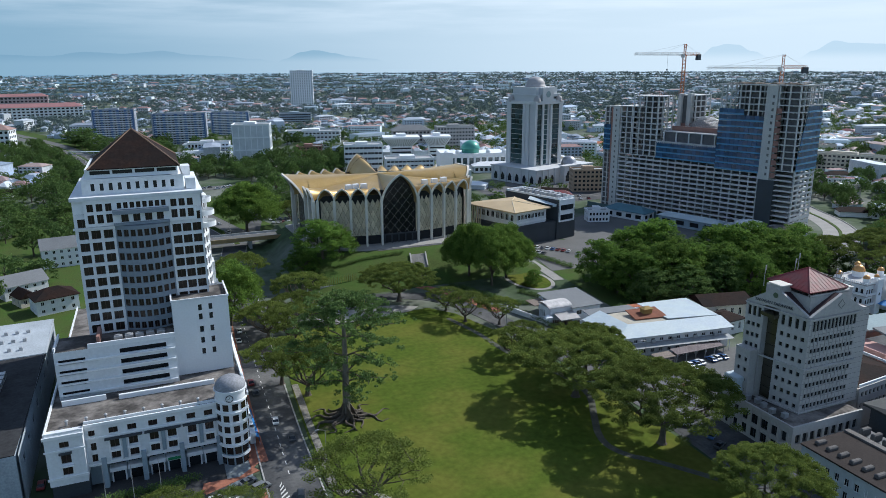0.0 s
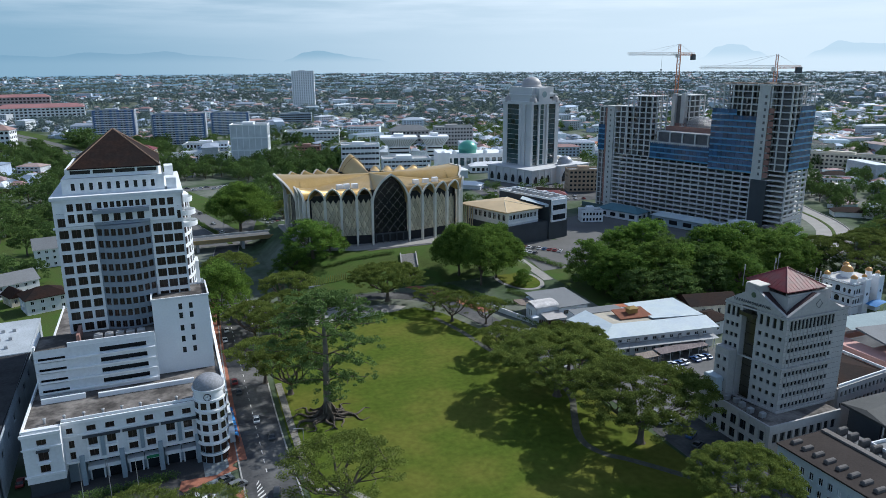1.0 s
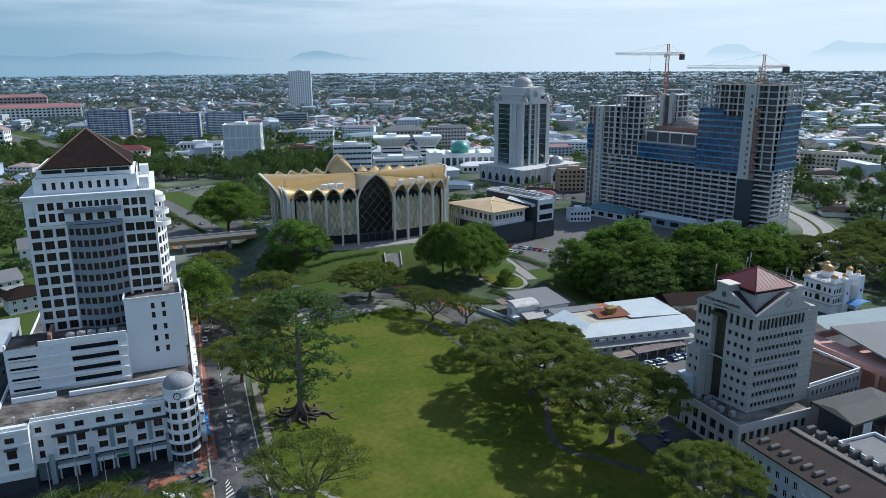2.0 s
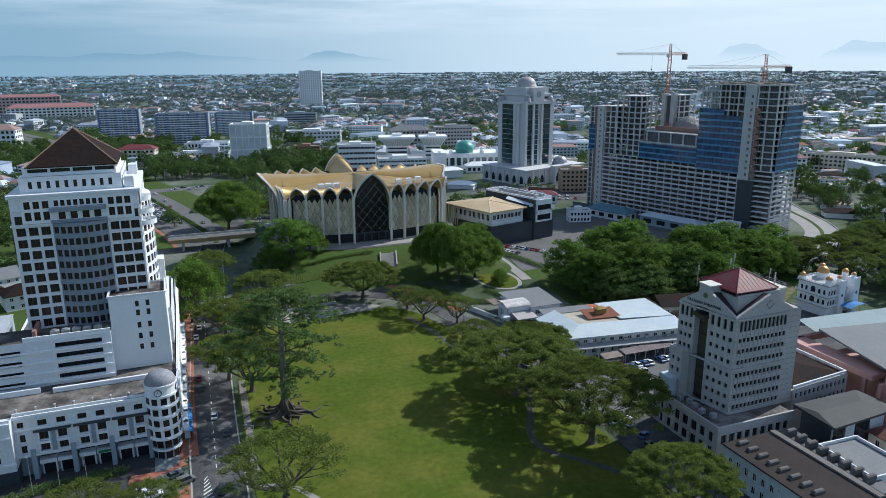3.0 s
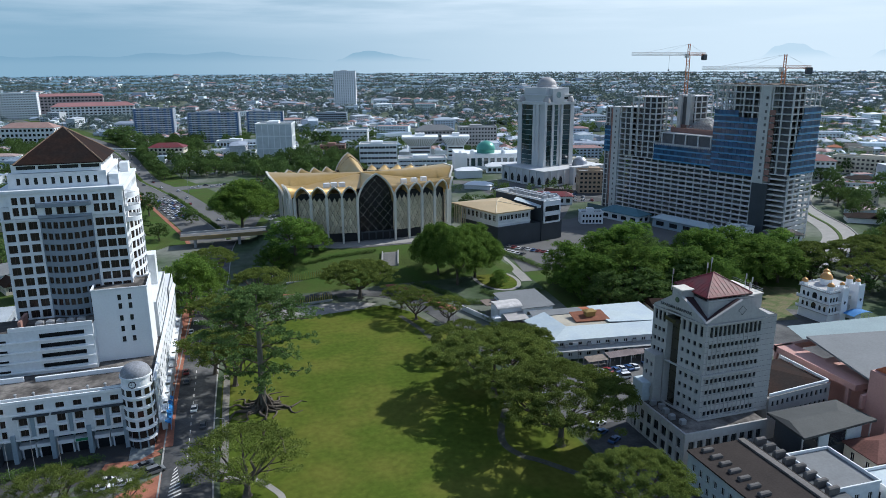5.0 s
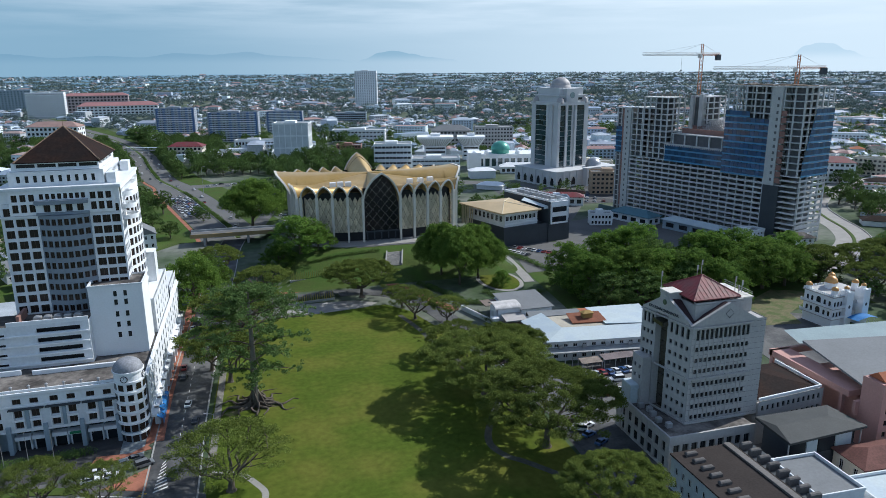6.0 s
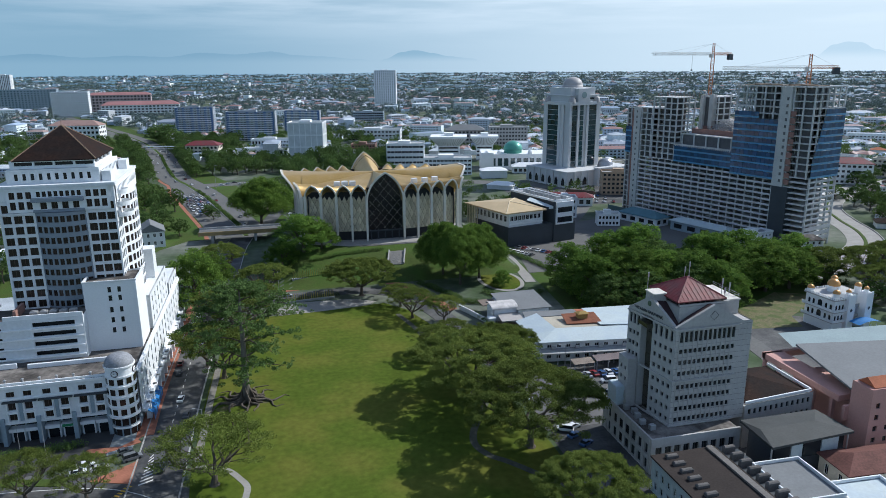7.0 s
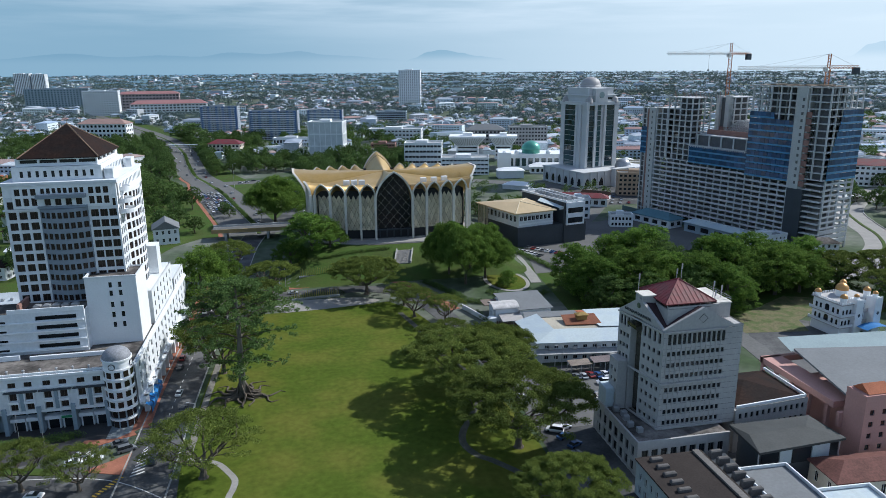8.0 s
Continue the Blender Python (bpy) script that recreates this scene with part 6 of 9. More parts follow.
def mosque(ax, ay, turn):
    mq = thing("prayer_hall", "white domed hall with arched galleries and copper domes", "mosque", (ax, ay, 0), turn)
    w = Geo()
    w.box(0, 17.5, 2.5, 13.0, 0, 12.4)
    w.box(0, 5.2, 0, 2.5, 0, 12.4)
    part("wall", w, WHITE2, mq)
    for x0, x1, h in ((5.2, 8.6, 14.2), (14.2, 17.6, 14.2)):
        t = Geo()
        t.box(x0, x1, -1.6, 2.5, 0, h)
        gate = part("gate_tower", t, WHITE2, mq)
        c = Geo()
        for k in range(5):
            c.box(x0 + 0.1 + k * 0.7, x0 + 0.45 + k * 0.7, -1.6, -1.45, h, h + 0.6)
            c.box(x0, x0 + 0.15, -1.5 + k * 0.8, -1.1 + k * 0.8, h, h + 0.6)
        part("cresting", c, WHITE2, gate)
        d = Geo()
        d.raw([(x0 + 1.7, -1.66, 7.6), (x0 + 2.4, -1.66, 8.4), (x0 + 1.7, -1.66, 9.2), (x0 + 1.0, -1.66, 8.4)], [(0, 1, 2, 3)])
        part("diamond_panel", d, GREYDARK, gate)
    big, mid, small = arch_pane(2.2, 2.7), arch_pane(1.15, 2.2), arch_pane(1.0, 2.0)
    for z in (4.6, 8.7):
        for k, (y, me) in enumerate(((11.2, mid), (9.2, mid), (6.3, big), (3.5, mid), (1.4, mid))):
            ob = part("arched_window", me, None, mq)
            ob.matrix_basis = Matrix.Translation((0, y, z)) @ Matrix.Rotation(-math.pi / 2, 4, "Z")
        for x in (0.95, 2.6, 4.25):
            ob = part("arched_window", small, None, mq)
            ob.matrix_basis = Matrix.Translation((x, 0, z))
        for y0, y1, x0, x1 in ((-1.2, 13.6, -1.2, 0.0), (-1.2, 0.0, 0.0, 5.2)):
            g = Geo()
            g.box(x0, x1, y0, y1, z - 0.75, z - 0.4)
            part("gallery", g, GREYWALL, mq)
        r = Geo()
        r.box(-1.2, -1.05, -1.2, 13.6, z - 0.4, z + 0.55)
        r.box(-1.05, 5.2, -1.2, -1.05, z - 0.4, z + 0.55)
        part("balustrade", r, WHITE, mq)
        q = Geo()
        q.box(8.6, 14.2, 1.2, 2.5, z - 0.6, z - 0.2)
        q.box(8.6, 14.2, 1.1, 1.25, z - 0.2, z + 0.8)
        part("porch_balcony", q, GREYWALL, mq)
        # flat dark sheet on the wall in place of a shaded porch
        q = Geo()
        q.box(9.2, 13.6, 2.44, 2.497, z - 0.2, z + 2.6)
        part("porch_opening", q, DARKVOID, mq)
    co = Geo()
    co.box(-0.6, 5.4, -0.6, 13.6, 12.4, 12.8)
    co.box(5.4, 18.0, 2.6, 13.6, 12.4, 12.8)
    part("cornice", co, GREYWALL, mq)
    cr = Geo()
    for k in range(17):
        cr.box(-0.5, -0.3, -0.5 + k * 0.83, -0.1 + k * 0.83, 12.8, 13.6)
    for k in range(7):
        cr.box(-0.3 + k * 0.83, 0.1 + k * 0.83, -0.5, -0.3, 12.8, 13.6)
    for k in range(22):
        cr.box(-0.3 + k * 0.83, 0.1 + k * 0.83, 13.3, 13.5, 12.8, 13.6)
    part("cresting", cr, WHITE2, mq)
    for x, y, r, z in ((1.0, 12.2, 1.25, 14.2), (2.2, 1.6, 1.3, 14.8), (9.0, 9.0, 2.3, 15.2), (12.0, 11.5, 1.3, 16.6), (6.9, 0.4, 0.95, 15.2), (15.9, 0.4, 0.95, 15.4), (15.8, 4.0, 1.3, 15.6)):
        d = Geo()
        d.lathe([(r * 0.95, 12.5), (r * 0.95, z), (0.0, z + 0.02)], x, y, 14)
        drum = part("drum", d, WHITE2, mq)
        q = Geo()
        q.lathe([(r * 1.05 * math.cos(a), z + r * 1.1 * math.sin(a)) for a in [k * math.pi / 18 for k in range(9)]] + [(0.06, z + r * 1.15), (0.03, z + r * 1.6)], x, y, 18)
        smooth(part("dome", q, GOLDDOME, drum, "copper-gold dome"))
    for x in (7.6, 12.6, 15.6):
        t = Geo()
        t.tube((x, -6.0, 0), (x, -6.0, 4.0), 0.12, 0.12, 8)
        part("awning_post", t, WHITE2, mq)
    tp = Geo()
    tp.grid([[(6.4 + 11.0 * i / 8, y, 4.3 + 0.9 * math.sin(math.pi * i / 8)) for i in range(9)] for y in (-6.4, -1.7)])
    part("awning", tp, BLUETARP, mq, "blue arched awning")
    return mq


mosque(257.5, 181.1, 6)


# ---- beside and behind the hotel ----
slab = thing("side_building", "long blue-grey warehouse with a pale roof beside the lane", "building")
q = Geo()
hs = grid_holes(even(9, 2, 92, 3.0), [(8.2, 10.4)])
m = facade(q, (-35.0, 168), (-37.5, 264), 0, 14.0, hs, 0.4)
q.prism([(-35.6, 168), (-38.1, 264), (-80, 262), (-78, 166)], 0, 13.6)
part("wall", q, surface("grimy_blue_render", (0.34, 0.39, 0.43), 0.8, vary=0.3, streak=0.4), slab)
windows(slab, m, hs, 0.4, GLASS, GREYDARK, 2)
q = Geo()
q.prism([(-36, 231), (-37.3, 264), (-79, 262), (-79, 229)], 13.6, 13.9)
part("white_roof", q, surface("dulled_white_sheet", (0.40, 0.44, 0.47), 0.85, vary=0.25, coarse=0.1), slab, "dull white sheet roof with vents")
q = Geo()
q.prism([(-35.8, 168), (-36, 230.5), (-79, 228.5), (-78, 166)], 13.6, 13.8)
part("dark_roof", q, surface("black_bitumen_roof", (0.035, 0.036, 0.038), 0.95, vary=0.5, coarse=0.2, fine=1.2), slab)
for i in range(7):
    for j in range(3):
        c = Geo()
        c.cbox(-46 - 2.4 * j, -44.4 - 2.4 * j, 196 + 3 * i, 198.2 + 3 * i, 13.8, 15.6, 0.12)
        part("air_unit", c, METAL, slab)
for i in range(9):
    c = Geo()
    c.cbox(-44 - 3.2 * (i % 3), -43 - 3.2 * (i % 3), 236 + 8 * (i // 3), 237 + 8 * (i // 3), 13.9, 14.9, 0.1)
    part("roof_vent", c, METAL, slab)
small_house("old_house", -52, -36, 314, 326, 6.4, 3.6, ROOFBROWN, WHITE, "white two-storey house with a dark brown hipped roof", "hip", 20, "house", 2)
small_house("old_house", -69, -51, 342, 355, 6.0, 4.0, ROOFGREY, WHITE, "old house with a grey gabled roof", "gable", 28, "house", 2)
small_house("old_house", -60, -53, 327, 337, 4.0, 3.0, ROOFBROWN, CREAM, "small brown-roofed house beside a villa", "gable", 28, "house", 1)
small_house("white_villa", -57, -36, 390, 402, 9.6, 5.0, ROOFGREY, WHITE2, "white three-storey gabled villa with pale roof in a garden", "gable", 10, "villa", 3)
small_house("white_villa", -20, -4, 388, 402, 9.0, 4.6, ROOFGREY, WHITE2, "white gabled villa beside the highway garden", "gable", 100, "villa", 2)
small_house("old_house", -90, -74, 372, 384, 4.6, 2.4, WHITE2, WHITE, "long white low house in a garden", "hip", 8, "house", 1)
small_house("old_house", -98, -84, 300, 314, 6.4, 3.2, ROOFGREY, WHITE, "white house with a grey hipped roof", "hip", 14, "house", 2)
small_house("shed", -34, -24, 268, 276, 3.6, 0.8, ROOFORANGE, CREAM, "small shed with a red sheet roof", "gable", 5, "shed", 1, False)
# ---- unfinished complex with two cranes ----
SITECONC = surface("new_concrete", (0.57, 0.57, 0.56), 0.9, vary=0.22, coarse=0.08, fine=0.9, streak=0.3)
# dark grey for rooms and openings, with the shade inside put into the colour
SHADEDROOM = surface("shaded_interior", (0.13, 0.13, 0.13), 0.9, vary=0.4, coarse=0.25, fine=0.8)
def complex_block():
    t = thing("unfinished_complex", "unfinished concrete office complex with blue glazing and a steel dome", "building under construction", (294.6, 409.5, 0), -73.5)
    # local x runs along the long front, towards the near tower; y into the block
    L, D = 128.5, 46.0
    PALE = surface("pale_concrete", (0.52, 0.52, 0.50), 0.85, vary=0.15, streak=0.3)
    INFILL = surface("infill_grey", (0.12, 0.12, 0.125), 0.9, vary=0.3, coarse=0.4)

    def block(name, mat, *bx, label="", under=None):
        g = Geo()
        for b in bx:
            g.box(*b)
        return part(name, g, mat, under or t, label)

    # open parking floors, with short piers on every upstand
    for k in range(12):
        z = 3.4 + 2.95 * k
        block("floor_slab", SITECONC, (9.2, L, 0, 27.4, z, z + 0.45), (9.2, 96, 27.4, D, z, z + 0.45))
        block("upstand", SITECONC, (9.4, 109.8, -0.14, 0.1, z + 0.45, z + 1.15))
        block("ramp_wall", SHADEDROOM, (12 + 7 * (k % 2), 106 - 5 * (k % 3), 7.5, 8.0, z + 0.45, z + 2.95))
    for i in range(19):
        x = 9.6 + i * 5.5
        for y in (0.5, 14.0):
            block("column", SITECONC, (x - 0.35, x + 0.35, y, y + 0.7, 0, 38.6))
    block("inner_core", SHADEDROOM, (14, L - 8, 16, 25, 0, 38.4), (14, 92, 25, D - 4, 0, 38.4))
    # blue glazed storeys between the towers
    pane = Geo()
    pane.box(0, 2.55, 0, 0.16, 0, 2.45)
    pane = pane.mesh("curtain_pane", [GLASSBLUE])

    def glazing(x0, x1, z, m=None):
        n = max(1, round((x1 - x0) / 2.65))
        s = (x1 - x0) / n
        at = m or Matrix.Identity(4)
        for i in range(n):
            ob = part("curtain_pane", pane, None, t)
            ob.matrix_basis = at @ Matrix.Translation((x0 + i * s, -0.42, z + 0.98)) @ Matrix.Diagonal((s / 2.65, 1, 1, 1))
        sp = Geo()
        sp.at = at
        sp.box(x0, x1, -0.5, -0.06, z, z + 0.95)
        part("spandrel", sp, BLUEPALE, t)

    for z in (38.6, 42.0, 45.4):
        glazing(39.2, 81.4, z)
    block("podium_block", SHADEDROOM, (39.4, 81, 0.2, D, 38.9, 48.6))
    # set-back storeys over the glazing: dark box for a shaded open floor, toothed slab edge, brick
    block("roof_slab", SITECONC, (39.2, 82, -0.2, 3.5, 48.7, 49.3))
    for i in range(30):
        block("slab_tooth", SITECONC, (40 + 1.38 * i, 40.5 + 1.38 * i, -0.5, -0.2, 48.2, 49.3))
    block("set_back_storey", INFILL, (41.5, 80.8, 3.6, D - 4, 49.3, 55.4))
    block("roof_slab", SITECONC, (41, 81, 3.2, D - 4, 55.4, 56.0))
    for i in range(5):
        block("column", SITECONC, (42 + 9 * i, 42.8 + 9 * i, 2.6, 3.3, 49.3, 55.4))
    block("brick_infill", BRICKRED, (44, 80, 9, 9.6, 56.0, 59.0))
    block("brick_infill", BRICKRED, (40, 50, 20, 30, 56, 60))
    # steel dome lattice
    R, cx, cy, z0 = 13.0, 58, 27, 51.6
    dome = Geo()

    def dp(a, e):
        return (cx + R * math.cos(e) * math.cos(a), cy + R * math.cos(e) * math.sin(a), z0 + R * math.sin(e))
    for i in range(36):
        for k in range(8):
            a0, a1 = 2 * math.pi * i / 36, 2 * math.pi * (i + 1) / 36
            e0, e1 = 0.34 + k * 0.147, 0.34 + (k + 1) * 0.147
            dome.tube(dp(a0, e0), dp(a1, e1), 0.12, 0.12, 4, False)
            dome.tube(dp(a1, e0), dp(a0, e1), 0.12, 0.12, 4, False)
            dome.tube(dp(a0, e1), dp(a1, e1), 0.12, 0.12, 4, False)
    part("steel_dome", dome, METAL, t, "bare steel lattice dome")
    base = Geo()
    base.lathe([(12.4, 55.9), (12.4, 56.6), (11.6, 57.2)], cx, cy, 30)
    base.lathe([(11.4 * math.cos(a), z0 + 11.9 * math.sin(a)) for a in [0.42 + k * 0.1435 for k in range(9)]], cx, cy, 30)
    part("dome_deck", base, surface("dome_deck_grey", (0.24, 0.23, 0.22), 0.8), t)

    def frame_tower(x0, x1, d0, d1, zb, zt, storey, nx, ny, core=6.0):
        """Bare slabs on columns round a core coloured dark for shade, with ragged infill walls."""
        for k in range(int((zt - zb) / storey + 0.01) + 1):
            z = zb + k * storey
            block("tower_slab", SITECONC, (x0, x1, d0, d1, z, z + 0.5))
            if k % 3 != 1 and z < zt - 1:
                a = x0 + (x1 - x0) * (0.15 + 0.12 * (k * 7 % 5))
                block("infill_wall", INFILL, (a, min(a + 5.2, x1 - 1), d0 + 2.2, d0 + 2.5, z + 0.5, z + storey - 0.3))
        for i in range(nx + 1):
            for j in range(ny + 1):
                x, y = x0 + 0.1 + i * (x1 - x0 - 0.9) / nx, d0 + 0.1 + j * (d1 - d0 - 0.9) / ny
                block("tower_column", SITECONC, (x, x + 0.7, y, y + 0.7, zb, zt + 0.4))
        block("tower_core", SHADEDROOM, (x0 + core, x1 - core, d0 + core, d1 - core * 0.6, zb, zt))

    # far tower: a lower shoulder, the shaft with its small openings, and the taller frame
    frame_tower(9.4, 19.0, 0, 18, 38.6, 70.4, 3.53, 2, 3, 3.0)
    frame_tower(19.2, 39.0, 0, 17, 38.6, 77.4, 3.53, 4, 3, 5.0)
    frame_tower(39.4, 52.0, 22, 40, 56.2, 78.0, 3.6, 2, 3, 3.0)
    shaft = block("lift_shaft", PALE, (3.6, 9.2, -0.7, 8, 0, 70.6), label="pale bare concrete lift shaft")
    block("brick_strip", BRICKRED, (1.8, 3.59, -0.2, 6, 4, 69.0))
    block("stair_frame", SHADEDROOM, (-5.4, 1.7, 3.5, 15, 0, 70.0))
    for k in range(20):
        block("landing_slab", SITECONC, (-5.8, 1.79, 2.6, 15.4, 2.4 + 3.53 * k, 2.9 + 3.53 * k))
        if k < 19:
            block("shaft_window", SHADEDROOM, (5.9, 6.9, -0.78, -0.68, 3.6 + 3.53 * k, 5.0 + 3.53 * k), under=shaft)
    for x in (-5.6, -2.2):
        block("column", SITECONC, (x, x + 0.7, 2.5, 3.2, 0, 70.4))
    for k in range(5):
        glazing(-5.6, 1.4, 40 + 3.53 * k, Matrix.Translation((0, 2.4, 0)))
    block("lift_shaft", PALE, (40.4, 43.0, 19.0, 23, 49, 79.0), (46.4, 49.2, 20.0, 24, 49, 79.4), label="pale bare concrete lift shaft")
    block("lift_shaft", SHADEDROOM, (43.0, 46.4, 21.0, 23, 49, 77.6))
    for k in range(40):
        rb = Geo()
        x, y = 10 + k * 1.02, 1 + (k * 7) % 15
        zt = (70.6 if x < 19 else 77.6)
        rb.tube((x, y, zt), (x + 0.1, y, zt + 2.2 + (k % 3) * 0.8), 0.09, 0.09, 4)
        part("rebar", rb, BRICKRED, t)
    # near tower: glazed front, pale shaft, open corner, glazed end wall
    frame_tower(81.4, L, 0, 27.5, 38.6, 86.0, 3.64, 8, 5, 7.0)
    for k in range(10):
        z = 36.2 + 3.64 * k
        glazing(81.4, 97.0 if k == 9 else 109.2, z)
    east = Matrix.Translation((L, 0, 0)) @ Matrix.Rotation(math.pi / 2, 4, "Z")
    for k in range(10):
        glazing(3.2 + max(0, k - 2) * 1.05, 28.0, 38.6 + 3.64 * k, east)
    shaft = block("lift_shaft", PALE, (109.4, 115.8, -0.9, 7, 33, 86.2), label="pale bare concrete lift shaft")
    block("dark_netting", GREYDARK, (109.6, 119.0, -0.75, 6, 0, 33))
    for k in range(13):
        z = 37 + 3.64 * k
        if k < 11:
            block("brick_panel", BRICKRED, (115.85, 118.8, -0.3, 0.3, z - 2.6, z + 0.2))
        block("shaft_window", SHADEDROOM, (113.2, 114.4, -1.0, -0.88, z - 1.5, z + 0.1), under=shaft)
        block("dark_infill", INFILL, (119.8, 126.6, 2.0, 2.4, z + 2.2, z + 4.9))
    for k in range(12):
        z = 3.4 + 2.95 * k
        block("upstand", SITECONC, (L - 0.1, L + 0.14, 4.5, 27.5, z + 0.45, z + (2.4 if k < 3 else 1.2)), (120, L + 0.1, -0.14, 0.1, z + 0.45, z + 1.0))
    for j in range(5):
        block("column", SITECONC, (L - 0.8, L + 0.1, 3.4 + j * 5.9, 4.4 + j * 5.9, 0, 38.6))
    # roof edge frames and shutters
    block("edge_form", SITECONC, (80.4, L + 1.6, -1.6, -1.2, 86.4, 86.75), (80.4, 80.8, -1.2, 28.6, 86.4, 86.75), (L + 1.2, L + 1.6, -1.2, 28.6, 86.4, 86.75))
    for i in range(17):
        block("edge_strut", SITECONC, (81 + 3 * i, 81.25 + 3 * i, -1.3, 0.0, 86.1, 86.4))
    for i in range(9):
        block("roof_formwork", surface("plywood_formwork", (0.20, 0.16, 0.12), 0.9, vary=0.3) if i == 0 else bpy.data.materials["plywood_formwork"], (84 + 4.6 * i, 87.4 + 4.6 * i, 2 + 3 * (i % 3), 12 + 3 * (i % 3), 86.5, 86.9 + 0.4 * (i % 2)))
    block("hoarding", surface("hoarding_green", (0.10, 0.16, 0.16), 0.6), (-10, 112, -7, -6.7, 0, 3.2))
    return t


complex_block()


def lattice(g, a, b, w, n, r=0.13):
    a, b = Vector(a), Vector(b)
    d = (b - a).normalized()
    s = d.orthogonal().normalized()
    q = d.cross(s)
    c = [(s + q) * w / 2, (s - q) * w / 2, (-s - q) * w / 2, (-s + q) * w / 2]
    for k in c:
        g.tube(a + k, b + k, r, r, 4)
    for i in range(n):
        p0, p1 = a.lerp(b, i / n), a.lerp(b, (i + 1) / n)
        for j in range(4):
            g.tube(p0 + c[j], p1 + c[(j + 1) % 4], r * 0.7, r * 0.7, 4, False)


def tower_crane(x, y, base, slew, top, jib, counter, turn, label):
    c = thing("tower_crane", label, "crane", (x, y, base), turn, "cranes over the unfinished complex")
    m = Geo()
    lattice(m, (0, 0, 0), (0, 0, slew - base), 2.0, int((slew - base) / 2.4), 0.16)
    part("mast", m, CRANE, c)
    z = slew - base
    h = Geo()
    lattice(h, (0, 0, z), (0, 0, top - base), 1.3, 5, 0.15)
    part("apex", h, CRANE, c)
    cab = Geo()
    cab.cbox(0.9, 2.6, -1.0, 1.0, z - 1.6, z + 0.8, 0.15)
    part("cab", cab, CRANEWHITE, c)
    j = Geo()
    lattice(j, (1, 0, z + 0.8), (jib, 0, z + 0.8), 1.3, int(jib / 2.0), 0.12)
    arm = part("jib", j, CRANEWHITE, c, "white lattice jib")
    k = Geo()
    lattice(k, (-1, 0, z + 0.8), (-counter, 0, z + 0.8), 1.3, int(counter / 2.0), 0.14)
    back = part("counter_jib", k, CRANE, c)
    w = Geo()
    w.cbox(-counter - 0.5, -counter + 3.2, -1.0, 1.0, z - 3.2, z + 0.6, 0.12)
    part("counterweight", w, GREYDARK, back)
    t = Geo()
    for q in (jib * 0.45, jib * 0.8, -counter * 0.85):
        t.tube((0, 0, top - base), (q, 0, z + 1.5), 0.06, 0.06, 4)
    part("tie_rod", t, METAL, c)
    hk = Geo()
    hk.tube((jib * 0.35, 0, z), (jib * 0.35, 0, z - 9), 0.06, 0.06, 4)
    hk.box(jib * 0.35 - 0.4, jib * 0.35 + 0.4, -0.3, 0.3, z - 10, z - 9)
    part("hook", hk, GREYDARK, arm)
    return c


tower_crane(345.2, 397.5, 40, 103.6, 111.0, 55, 18, 195.5, "orange and white tower crane over concrete frames")
tower_crane(364, 331, 40, 95.0, 103.2, 53.5, 18, 173, "orange tower crane behind the blue glazed tower")
